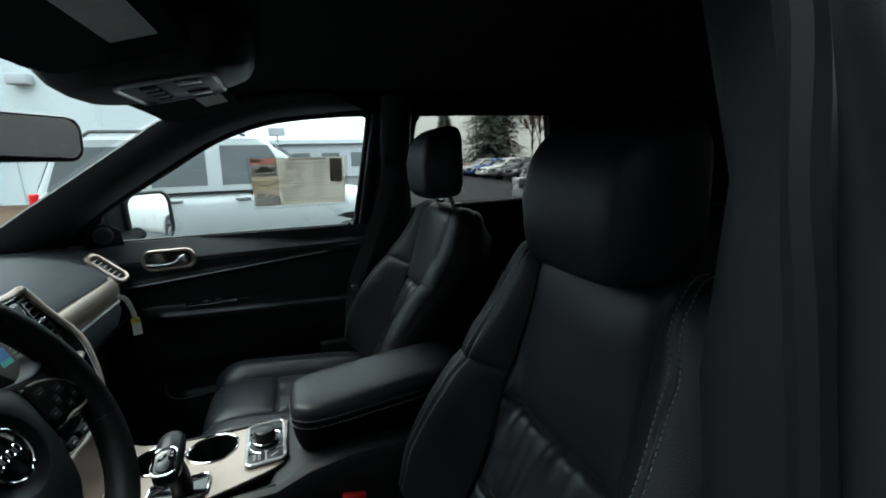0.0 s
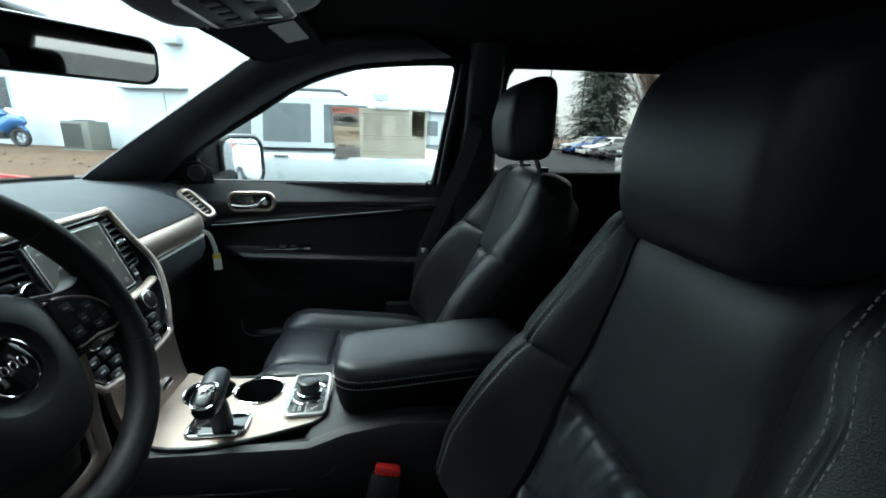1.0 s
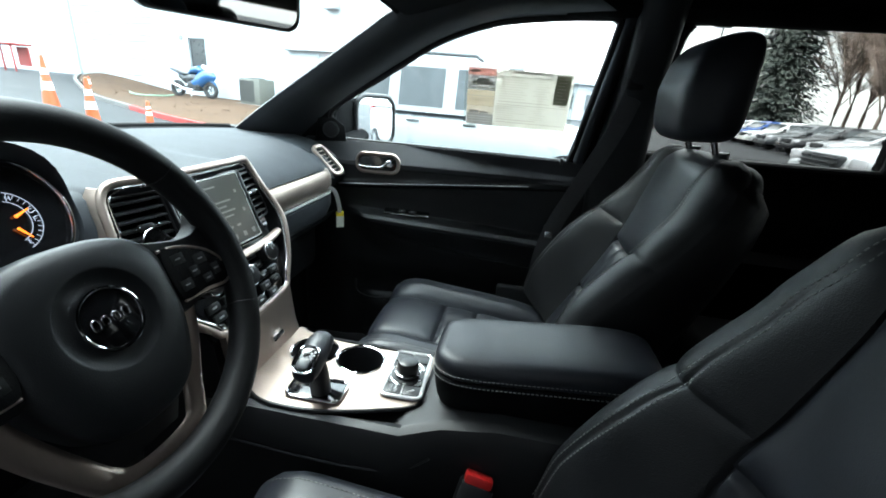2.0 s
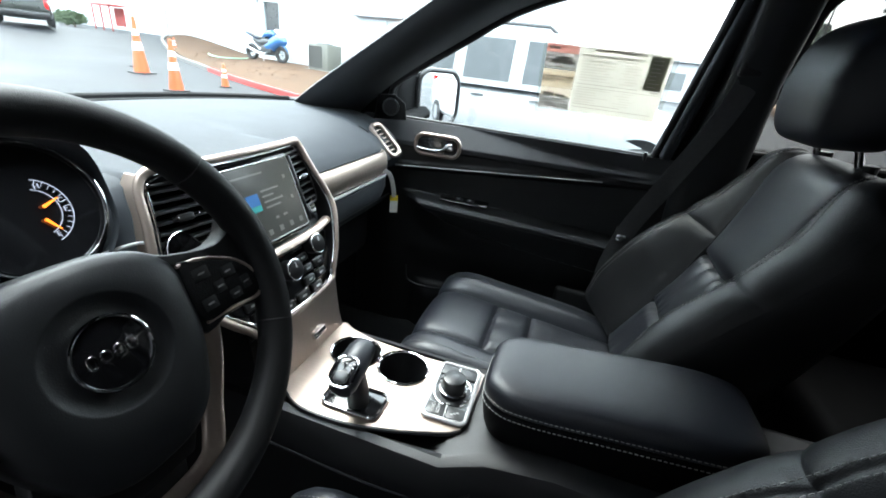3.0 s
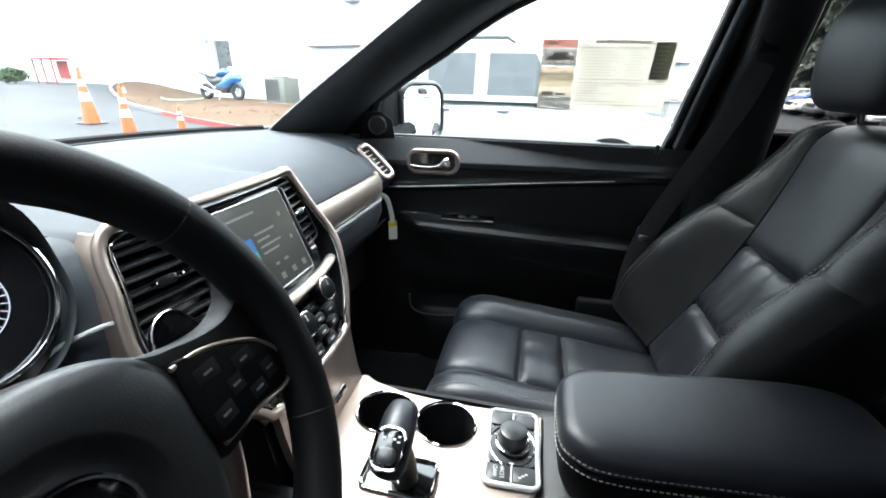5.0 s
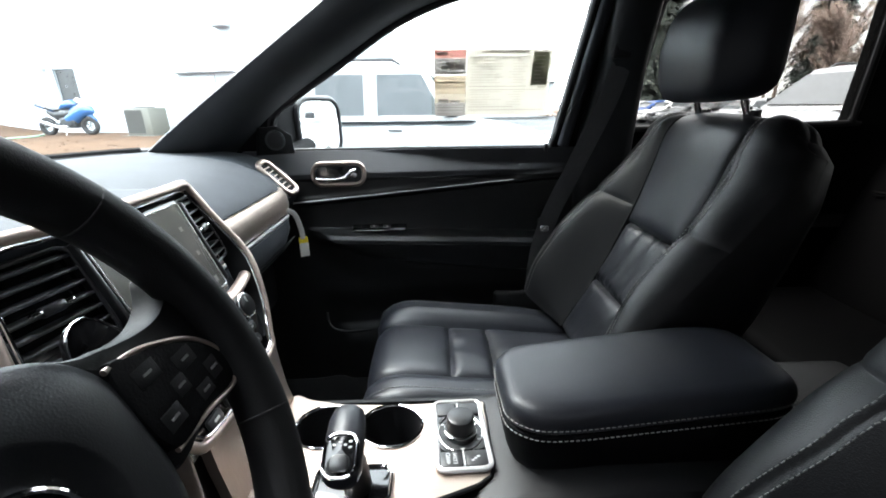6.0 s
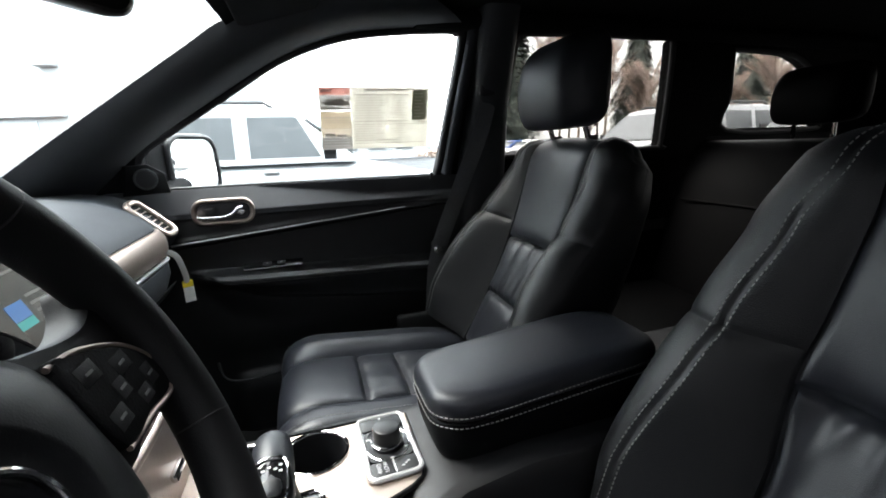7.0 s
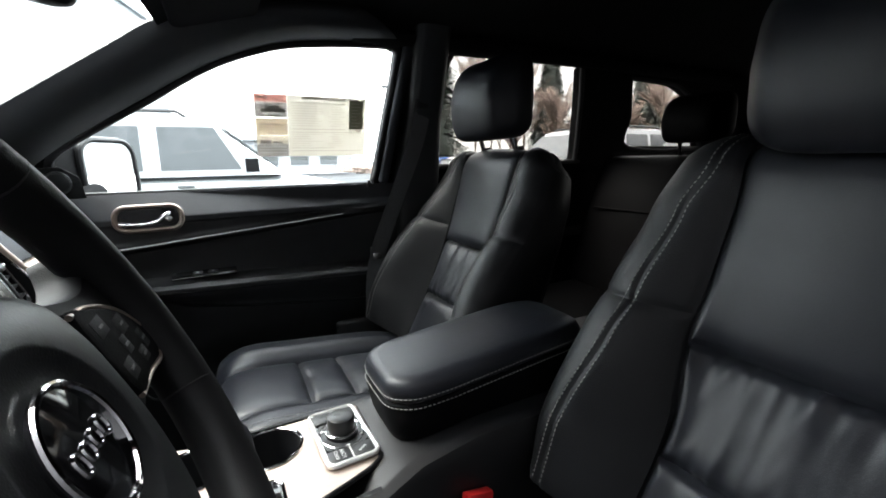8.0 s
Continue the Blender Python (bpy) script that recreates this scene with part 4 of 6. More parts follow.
for cx, cy in ((-0.214, 0.033), (-0.119, 0.031)):
    cup = []
    for r, z in ((0.0455, CZ + 0.003), (0.0435, CZ + 0.002), (0.042, CZ - 0.004), (0.039, CZ - 0.06), (0.036, CZ - 0.075), (0.001, CZ - 0.076)):
        cup.append([(cx + r * math.cos(t), cy + 0.94 * r * math.sin(t), z) for t in (2 * math.pi * k / 32 for k in range(32))])
    holder = part("cup_holder", loft(cup, caps=False), SMOOTH, con, "deep black cup holder")
    me = tube([(cx + 0.0455 * math.cos(2 * math.pi * k / 36), cy + 0.0428 * math.sin(2 * math.pi * k / 36), CZ + 0.004) for k in range(36)], 0.0024, 8, True)
    part("cup_ring", me, CHROME, holder, "chrome cup holder ring")
# dial panel
TILE = material("dark_grey_tile", (0.024, 0.025, 0.027), 0.4, vary=0.1)
DP = facing((-0.020, 0.009, CZ + 0.003), (0, 0, 1), (0, 1, 0)) @ Matrix.Rotation(radians(2), 4, "Z")
dp = part("dial_panel", prism(rounded(0.068, 0.128, 0.010), 0.004, DP, 0.001), GLOSS, con, "black drive mode panel with chrome dividers")
part("panel_chrome", tube([DP @ Vector((x, y, 0.004)) for x, y in rounded(0.069, 0.129, 0.010)], 0.0038, 8, True), BRIGHT, dp, "chrome panel frame")
part("dial_arc", ring_mesh(0.036, 0.0016, DP @ Matrix.Translation((0, 0.0, 0.0045)) @ Matrix.Diagonal((0.86, 1, 1, 1)), 40), CHROME, dp)
for x in (-0.0165, 0.0165):
    for y in (-0.047, 0.047):
        part("mode_button", rbox((x - 0.0145, y - 0.0125, 0.003), (x + 0.0145, y + 0.0125, 0.0062), 0.002, 2, DP), TILE, dp)
    part("panel_divider", rbox((-0.0012, (0.034 if x > 0 else -0.060), 0.003), (0.0012, (0.060 if x > 0 else -0.034), 0.0066), 0.0004, 1, DP), BRIGHT, dp, "thin chrome divider")
part("mode_field", prism(rounded(0.060, 0.064, 0.008), 0.0012, DP @ Matrix.Translation((0, 0, 0.0035))), TILE, dp, "dark grey field round the knob")
part("button_text", letters("4WD", 0.008, DP @ pose(-0.0205, -0.047, 0.0064, 0, 0, 90)), ICON, dp)
part("button_text", letters("LOW", 0.008, DP @ pose(-0.0115, -0.047, 0.0064, 0, 0, 90)), ICON, dp)
for k in range(3):
    part("button_mark", rbox((0.009 + 0.004 * k, -0.053 + 0.003 * k, 0.006), (0.013 + 0.004 * k, -0.051 + 0.003 * k, 0.0068), 0, 1, DP), ICON, dp)
for t in range(5):
    q = radians(-120 + 60 * t + 30)
    part("mode_mark", rbox((0.0285 * math.cos(q) - 0.003, 0.031 * math.sin(q) - 0.001, 0.0044), (0.0285 * math.cos(q) + 0.003, 0.031 * math.sin(q) + 0.001, 0.0053), 0, 1, DP), ICON, dp)
kn = part("mode_knob", [disc(0.0225, 0.010, DP @ Matrix.Translation((0, 0, 0.003)), 36, 0.002), disc(0.0195, 0.026, DP @ Matrix.Translation((0, 0, 0.008)), 36, 0.004)], SMOOTH, con, "round black drive mode knob")
part("knob_ring", ring_mesh(0.0222, 0.0014, DP @ Matrix.Translation((0, 0, 0.011)), 36), CHROME, kn, "chrome knob ring")

# gear shifter
gs = thing("gear_shifter", (-0.16, -0.075, CZ), "black leather gear shifter with chrome trim", "gear shifter")
GB = facing((-0.158, -0.072, CZ + 0.003), (0, 0, 1), (0, 1, 0))
part("shift_gate", prism(rounded(0.092, 0.052, 0.012), 0.004, GB, 0.001), GLOSS, gs, "gloss black shift gate")
part("gate_ring", tube([GB @ Vector((x, y, 0.004)) for x, y in rounded(0.094, 0.054, 0.012)], 0.0028, 8, True), CHROME, gs, "chrome gate frame")
stem = [Vector((-0.150, -0.075, CZ)), Vector((-0.152, -0.077, CZ + 0.035)), Vector((-0.158, -0.078, CZ + 0.06))]
part("stem", tube(smooth_path(stem, 5), 0.017, 14), SMOOTH, gs, "black shifter stem")
# the grip lies along the car's width: its face tilts to the driver
body = []
for t, w, h, dz in ((0.0, 0.010, 0.007, 0.0), (0.03, 0.018, 0.014, 0.001), (0.15, 0.022, 0.018, 0.002), (0.45, 0.023, 0.020, 0.005), (0.75, 0.022, 0.019, 0.006), (0.93, 0.019, 0.015, 0.004), (1.0, 0.010, 0.007, 0.0)):
    c = Vector((-0.157, -0.124, CZ + 0.067)).lerp(Vector((-0.161, -0.034, CZ + 0.083)), t)
    body.append([(c.x + w * math.cos(q), c.y, c.z + dz + h * math.sin(q)) for q in (2 * math.pi * k / 20 for k in range(20))])
part("grip", loft(body), LEATHER, gs, "black leather grip")
GF = facing((-0.158, -0.108, CZ + 0.0895), (0.0, -0.45, 0.89), (0, 1, 0.4)) @ Matrix.Scale(0.88, 4)
face = part("grip_face", prism(rounded(0.038, 0.05, 0.014), 0.006, GF @ Matrix.Translation((0, 0, -0.006)), 0.002), GLOSS, gs, "gloss black shifter face")
part("face_ring", tube([GF @ Vector((x, y, 0.0)) for x, y in rounded(0.040, 0.052, 0.015)], 0.0022, 8, True), CHROME, gs, "chrome ring round the shifter face")
part("shift_button", prism(rounded(0.024, 0.02, 0.007), 0.005, GF @ Matrix.Translation((0, -0.010, 0.0)), 0.002), SMOOTH, face, "shift button")
for x, y in ((-0.009, 0.012), (-0.002, 0.015), (0.005, 0.012), (0.011, 0.016), (0.011, 0.009)):
    part("gear_mark", rbox((x - 0.002, y - 0.0012, -0.0004), (x + 0.002, y + 0.0012, 0.0006), 0, 1, GF), ICON, face)

# armrest
ar = thing("armrest", (0.24, 0.02, 0.89), "padded black leather centre armrest with grey stitching", "armrest")


def arm_rings(z_list):
    """Outlines of the lid: a soft oblong that rises towards the rear."""
    rings = []
    for z, s in z_list:
        ring = []
        for k in range(64):
            t = 2 * math.pi * k / 64
            c, q = math.cos(t), math.sin(t)
            px, py = math.copysign(abs(c) ** 0.36, c), math.copysign(abs(q) ** 0.36, q)
            x = 0.213 + 0.181 * px * (0.55 + 0.45 * s)
            y = 0.009 + 0.084 * py * s * (1 - 0.10 * soft((0.075 - x) / 0.045))
            tilt = 0.026 * soft((x - 0.02) / 0.36) * soft((z - 0.87) / 0.05)
            ring.append((x, y, z + tilt))
        rings.append(ring)
    return rings


part("pad", loft(arm_rings([(0.936, 0.95), (0.939, 0.985), (0.946, 1.0), (0.953, 0.995), (0.960, 0.97), (0.9655, 0.925), (0.969, 0.86), (0.971, 0.75), (0.9725, 0.5), (0.973, 0.2), (0.973, 0.02)]), caps=True), LEATHER, ar, "padded leather lid")
# Base takes the darkened leather so that its side reads as shaded
part("base", loft(arm_rings([(0.862, 0.76), (0.870, 0.84), (0.885, 0.91), (0.905, 0.96), (0.925, 0.99), (0.932, 0.985), (0.935, 0.95)])), SHADEHIDE, ar, "leather base in the shaded tone")
for zz in (0.9445, 0.9300):
    ringp = [Vector(p) for p in arm_rings([(zz, 1.0)])[0]]
    ringp.append(ringp[0])
    nrm = [Vector((p.x - min(max(p.x, 0.12), 0.30), p.y - 0.009, 0)).normalized() for p in ringp]
    part("armrest_stitching", stitches(ringp, nrm, 0.0042, 0.0026, 0.0007), STITCH, ar, "grey thread stitching")
part("rear_box", rbox((0.415, -0.075, 0.84), (0.60, 0.10, 0.925), 0.025, 4), LEATHER_SIDE, con, "rear end of the console")

# ---- seats ----
class Path:
    """A bent centre line in x and z, with its outward normal."""

    def __init__(self, points):
        self.p = smooth_path([(x, 0, z) for x, z in points], 8)
        self.d = [0.0]
        for a, b in zip(self.p, self.p[1:]):
            self.d.append(self.d[-1] + (b - a).length)
        self.length = self.d[-1]

    def at(self, v):
        v = min(max(v, 0), self.length)
        i = next((k for k in range(len(self.d) - 1) if self.d[k + 1] >= v), len(self.d) - 2)
        t = (v - self.d[i]) / max(1e-9, self.d[i + 1] - self.d[i])
        p = self.p[i].lerp(self.p[i + 1], t)
        a, b = self.p[max(i - 1, 0)], self.p[min(i + 2, len(self.p) - 1)]
        d = (b - a).normalized()
        return p, d


BACK_P = Path([(0.262, 0.78), (0.325, 0.90), (0.385, 1.02), (0.432, 1.14), (0.462, 1.235), (0.480, 1.270), (0.508, 1.288), (0.545, 1.285), (0.572, 1.262), (0.582, 1.21)])
BACK_D = Path([(0.275, 0.78), (0.333, 0.90), (0.386, 1.02), (0.412, 1.14), (0.430, 1.235), (0.446, 1.268), (0.472, 1.286), (0.508, 1.283), (0.535, 1.262), (0.548, 1.21)])
SEAT = Path([(0.31, 0.757), (0.20, 0.766), (0.08, 0.778), (-0.04, 0.789), (-0.12, 0.796), (-0.168, 0.788), (-0.192, 0.764), (-0.198, 0.73), (-0.188, 0.67)])


def graded(nodes):
    """A smooth function through a few (place, value) pairs."""
    def at(v):
        if v <= nodes[0][0]:
            return nodes[0][1]
        for (a, p), (b, q) in zip(nodes, nodes[1:]):
            if v <= b:
                return p + (q - p) * soft((v - a) / (b - a))
        return nodes[-1][1]
    return at


# across the backrest: the centre panel, the stitched crest of the bolster, and the outer edge, up along its length
back_c = graded([(0, 0.100), (0.15, 0.094), (0.31, 0.108), (0.45, 0.118), (0.53, 0.124)])
back_crest = graded([(0, 0.234), (0.09, 0.230), (0.25, 0.205), (0.33, 0.198), (0.44, 0.174), (0.51, 0.150), (0.57, 0.142)])
stitch_line = graded([(0, 0.224), (0.09, 0.219), (0.25, 0.194), (0.33, 0.188), (0.44, 0.172), (0.51, 0.150), (0.57, 0.138)])
back_half = graded([(0, 0.262), (0.10, 0.272), (0.25, 0.264), (0.34, 0.255), (0.44, 0.244), (0.52, 0.226), (0.56, 0.210), (0.64, 0.190)])
back_rise = graded([(0, 0.075), (0.10, 0.093), (0.19, 0.094), (0.52, 0.010), (0.60, 0.003)])


def back_height(s, v):
    a, c, top, edge = abs(s), back_c(v), back_crest(v), back_half(v)
    h = back_rise(v) * soft((a - c + 0.012) / (top - c + 0.012))
    k = min(1, max(0, (a - top) / (edge - top)))
    h -= 0.052 * (1 - math.sqrt(max(0, 1 - k * k)))
    h -= 0.003 * math.exp(-(((a - stitch_line(v)) / 0.0035) ** 2))
    return h + 0.006 * math.cos(min(a, 0.1) / 0.1 * math.pi / 2)


def seat_height(s, v):
    a = abs(s)
    h = 0.022 * soft((a - 0.095) / 0.06) * soft((v + 0.05) / 0.2) * (1 - 0.75 * soft((v - 0.42) / 0.12))
    h -= 0.06 * soft((a - 0.178) / 0.065) ** 1.5
    return h + 0.006 * math.cos(min(a, 0.12) / 0.12 * math.pi / 2)


def on_path(path, height, s, v, sy, lift=0.0):
    p, d = path.at(v)
    n = Vector((d.z, 0, -d.x)) if path is SEAT else Vector((-d.z, 0, d.x))
    q = p + n * (height(s, v) + lift)
    return Vector((q.x, sy + s, q.z)), n


def panel(path, height, s0, s1, v0, v1, sy, ns=10, nv=12, crease=0.0, seed=0, depth=0.009):
    """One upholstered panel: edges sink into the seam, and the cover may pucker along them."""
    rows = []
    for v in steps(v0, v1, nv):
        a, b = (s0(v) if callable(s0) else s0), (s1(v) if callable(s1) else s1)
        row = []
        for s in steps(a, b, ns, 0.012):
            e = min(s - a, b - s, (v - v0), (v1 - v))
            sink = depth * math.exp(-((e / 0.006) ** 2)) + 0.004 * math.exp(-((e / 0.02) ** 2))
            fold = crease * (0.0055 * noise.noise(Vector((s * 24 + 3 * v + seed, v * 4, seed))) - 0.007 * abs(noise.noise(Vector((s * 38 + 5 * v, v * 6, seed + 9))))) * math.exp(-min(v - v0, v1 - v) / 0.045) if crease else 0
            fold += 0.0012 * noise.noise(Vector((s * 14, v * 14, seed + 3)))
            row.append(on_path(path, height, s, v, sy, fold - sink)[0])
        rows.append(row)
    d = (Vector((0.05, 0, -1)) if path is SEAT else Vector((0.92, 0, -0.38))) * 0.02
    return slab(rows, d)


def front_seat(sy, path, rise, hx, dv, pucker, label, broad=0.0):
    seat = thing("front_seat", (0.15, sy, 0.47), label, "car seat", "front seats")
    back = part("backrest", shell(path, sy), LEATHER_SIDE, seat, "black vinyl backrest sides and rear")
    m0, m1 = 0.152 + dv, 0.306 + dv
    right = lambda v: back_c(v) + broad * soft((0.50 - v) / 0.25)
    left = lambda v: -right(v)
    part("upper_panel", panel(path, back_height, left, right, m1, 0.60, sy, 16, 18, 0.25, 1), LEATHER, back)
    part("middle_panel", panel(path, back_height, left, right, m0, m1, sy, 70, 26, pucker, 2 + (3 if sy < 0 else 0), 0.011), LEATHER, back, "puckered black leather panel")
    part("lower_panel", panel(path, back_height, left, right, 0.0, m0, sy, 40, 12, 0.8, 5, 0.011), LEATHER, back)
    for s in (-1, 1):
        for v0, v1 in ((0.0, m1 + 0.038), (m1 + 0.038, 0.60)):
            f0 = right if s > 0 else (lambda v: -back_half(v))
            f1 = (lambda v: back_half(v)) if s > 0 else left
            part("bolster", panel(path, back_height, f0, f1, v0, v1, sy, 60, 22, 0.0, 7 + s, 0.004), LEATHER_SIDE, back, "raised side bolster")
        for off in (-0.0065, 0.0065):
            pts, nn = [], []
            for k in range(120):
                v = 0.012 + 0.555 * k / 119
                p, n = on_path(path, back_height, s * (stitch_line(v) + off), v, sy)
                pts.append(p), nn.append(n)
            part("stitching", stitches(pts, nn, 0.0042, 0.0030, 0.0006), STITCH, back, "grey double stitching")
    cush = part("cushion", cushion_shell(sy), LEATHER_SIDE, seat, "black vinyl cushion sides")
    k1 = 0.105
    for v0, v1, cr in ((0.0, 0.235, 0.3), (0.235, 0.33, 0.6), (0.33, 0.60, 0.15)):
        part("seat_panel", panel(SEAT, seat_height, -k1, k1, v0, v1, sy, 24, 10, cr, 11 * v0), LEATHER, cush)
    for s in (-1, 1):
        part("seat_bolster", panel(SEAT, seat_height, (k1 if s > 0 else -0.24), (0.24 if s > 0 else -k1), 0.0, 0.60, sy, 22, 20), LEATHER, cush)
        pts, nn = [], []
        for k in range(90):
            v = 0.02 + 0.50 * k / 89
            p, n = on_path(SEAT, seat_height, s * 0.178, v, sy)
            pts.append(p), nn.append(n)
        part("stitching", stitches(pts, nn, 0.0042, 0.0030, 0.0005), STITCH, cush)
    part("seat_base", rbox((-0.10, sy - 0.22, 0.475), (0.34, sy + 0.22, 0.74), 0.03, 3), PLASTIC, seat, "black plastic seat base")
    for s in (-1, 1):
        part("recliner_cover", rbox((0.12, sy + s * 0.2735 - 0.0115, 0.62), (0.42, sy + s * 0.2735 + 0.0115, 0.80), 0.02, 3), PLASTIC, seat)
    hz = 1.378 + rise
    part("headrest", headrest(sy, hx, hz, 0.132, 0.100, 0.056), LEATHER, seat, "rounded black leather headrest")
    px = path.at(0.595)[0].x - 0.010
    for s in (-1, 1):
        part("headrest_post", tube([(px, sy + s * 0.070, 1.26), (hx + 0.014, sy + s * 0.070, hz - 0.05)], 0.0065, 10), CHROME, seat, "chrome headrest post")
        part("post_guide", tube([(px, sy + s * 0.070, 1.276), (px - 0.001, sy + s * 0.070, 1.298)], 0.013, 12), SMOOTH, seat)
    return seat


def shell(path, sy):
    """Sides and rear of the backrest."""
    rows = []
    for k in range(26):
        v = 0.59 * k / 25
        hw = back_half(v) - 0.004
        p, d = path.at(v)
        n = Vector((-d.z, 0, d.x))
        edge = back_height(hw, v) - 0.006
        e = p + n * edge
        deep = (edge + 0.115) / 0.127 * (1 - 0.55 * soft((v - 0.50) / 0.09))
        b = Vector((0.924, 0, -0.38))
        ring = [(e + b * dd * deep, t) for t, dd in ((1.0, 0.0), (1.015, 0.02), (1.02, 0.05), (1.0, 0.085), (0.94, 0.108), (0.80, 0.120), (0.4, 0.126), (0.0, 0.127))]
        rows.append([Vector((q.x, sy + hw * t, q.z)) for q, t in ring] + [Vector((q.x, sy - hw * t, q.z)) for q, t in ring[-2::-1]])
    return slab(rows, (0.002, 0, -0.002))


def cushion_shell(sy):
    rows = []
    for k in range(20):
        v = 0.60 * k / 19
        p, d = SEAT.at(v)
        n = Vector((d.z, 0, -d.x))
        e = p + n * (seat_height(0.237, v) - 0.006)
        pts = [Vector((e.x, sy + s * 0.237 * t, max(0.62, e.z - dd))) for s, seq in ((1, ((1.0, 0.0), (1.02, 0.03), (1.0, 0.08), (0.92, 0.14), (0.5, 0.15))), (-1, ((0.5, 0.15), (0.92, 0.14), (1.0, 0.08), (1.02, 0.03), (1.0, 0.0)))) for t, dd in seq]
        rows.append(pts)
    return slab(rows, (0.001, 0, -0.002))


def headrest(sy, cx, cz, hw, hh, hd):
    """A pillow form with a flatter front and soft corners."""
    verts, faces, nu, nv = [], [], 40, 25
    for i in range(nv):
        a = -math.pi / 2 + math.pi * i / (nv - 1)
        for j in range(nu):
            b = 2 * math.pi * j / nu
            e1, e2 = 0.36, 0.30
            ca, sa, cb, sb = math.cos(a), math.sin(a), math.cos(b), math.sin(b)
            pw = lambda q, e: math.copysign(abs(q) ** e, q)
            x, y, z = pw(ca, e1) * pw(cb, e2), pw(ca, e1) * pw(sb, e2), pw(sa, e1)
            z2 = z * hh * ((0.88 + 0.14 * soft((x + 1) / 1.3)) if z > 0 else (0.94 + 0.06 * soft((1 - x) / 2)))
            taper = (1 - 0.06 * max(0, z) ** 2 - 0.06 * max(0, -z) ** 3) * (1 - 0.24 * soft((0.25 - x) / 1.2))
            lean = 0.03 * max(0, z) ** 1.5 + 0.012 * max(0, -z) ** 2
            verts.append((cx + hd * x + lean * (0.5 - 0.5 * x), sy + hw * y * taper, cz + z2))
    for i in range(nv - 1):
        for j in range(nu):
            k = (j + 1) % nu
            faces.append((i * nu + j, i * nu + k, (i + 1) * nu + k, (i + 1) * nu + j))
    me = mesh(verts, faces, sharp=70)
    return me


front_seat(-0.376, BACK_D, -0.012, 0.440, -0.034, 1.9, "black leather driver seat with grey double stitching", 0.026)
front_seat(0.37, BACK_P, 0.032, 0.470, 0.0, 1.15, "black leather passenger seat with raised headrest")

# rear bench, in the leather copy darkened for cabin shade
rb = thing("rear_bench", (1.2, 0, 0.47), "black leather rear bench seat with headrests", "car seat")
for y0, y1 in ((-0.66, -0.20), (-0.19, 0.16), (0.17, 0.66)):
    rows = []
    for x, z in ((1.06, 0.80), (1.12, 0.98), (1.17, 1.12), (1.22, 1.23), (1.25, 1.262), (1.29, 1.27), (1.33, 1.25)):
        rows.append([(x - 0.025 * math.sin(math.pi * k / 10) ** 0.5 + 0.0, y0 + (y1 - y0) * k / 10, z) for k in range(11)])
    part("rear_backrest", slab(rows, (0.08, 0, -0.03)), SHADEHIDE, rb)
    part("backrest_seam", tube([(1.128, y0 + 0.05, 1.08), (1.128, y1 - 0.05, 1.08)], 0.004, 6), SHADEHIDE, rb)
    part("rear_cushion", rbox((0.66, y0, 0.62), (1.12, y1, 0.80), 0.05, 4), SHADEHIDE, rb)
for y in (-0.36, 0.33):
    part("rear_headrest", headrest(y, 1.25, 1.385, 0.115, 0.078, 0.05), SHADEHIDE, rb, "black leather rear headrest")
    for s in (-1, 1):
        part("rear_headrest_post", tube([(1.275, y + s * 0.05, 1.24), (1.265, y + s * 0.05, 1.34)], 0.006, 8), CHROME, rb)

# seat belts and buckles
for sy, nm in ((1, "passenger"),):
    belt = thing("seat_belt", (0.40, sy * 0.6, 0.7), "black seat belt hanging at the door pillar", "seat belt")
    pts = smooth_path([(0.410, 0.600, 1.43), (0.383, 0.608, 1.32), (0.316, 0.620, 1.15), (0.258, 0.628, 1.0), (0.236, 0.635, 0.85), (0.236, 0.64, 0.6)], 6)
    part("webbing", tube(pts, 0.024, 10, flat=0.09, up=(0, 1, 0)), WEB, belt)
    part("belt_guide", rbox((0.375, 0.59, 1.41), (0.425, 0.622, 1.46), 0.01, 3), PLASTIC, belt, "black belt guide")
    part("latch_plate", rbox((0.240, 0.625, 0.980), (0.266, 0.634, 1.0), 0.004, 2), CHROME, belt, "chrome latch plate")
    part("latch_grip", rbox((0.236, 0.628, 0.998), (0.270, 0.642, 1.018), 0.005, 2), SMOOTH, belt)
bk = thing("belt_buckle", (0.13, -0.125, 0.66), "black seat belt buckle with a red button", "seat belt buckle")
BK = pose(0.13, -0.128, 0.80, -14, 12, 0)
part("buckle_body", rbox((-0.027, -0.012, -0.14), (0.027, 0.012, 0.002), 0.006, 2, BK), PLASTIC, bk)
part("release_button", rbox((-0.022, -0.009, -0.002), (0.022, 0.009, 0.016), 0.004, 2, BK), RED, bk, "red release button")

# visors, overhead console, mirror
for sy, y0, y1 in ((-1, -0.52, -0.13), (1, 0.13, 0.52)):
    vz = thing("sun_visor", (-0.1, sy * 0.32, 1.58), "folded black sun visor with a white label", "sun visor", "sun visors")
    VM = facing((-0.11, (y0 + y1) / 2, 1.562), (0.26, 0, -0.965), (-1, 0, 0))
    part("visor_pad", prism(rounded(y1 - y0, 0.17, 0.03), 0.018, VM @ Matrix.Translation((0, 0, -0.012)), 0.006), FABRIC, vz)
    part("visor_label", prism(rounded(0.16 if sy > 0 else 0.14, 0.05, 0.003), 0.0008, VM @ Matrix.Translation((0.055 if sy > 0 else -0.035, -0.04 if sy > 0 else -0.036, 0.0063))), PAPER, vz, "white warning label")
oc = thing("overhead_console", (-0.07, 0, 1.55), "black overhead console with a clear-edged lamp panel", "overhead console")
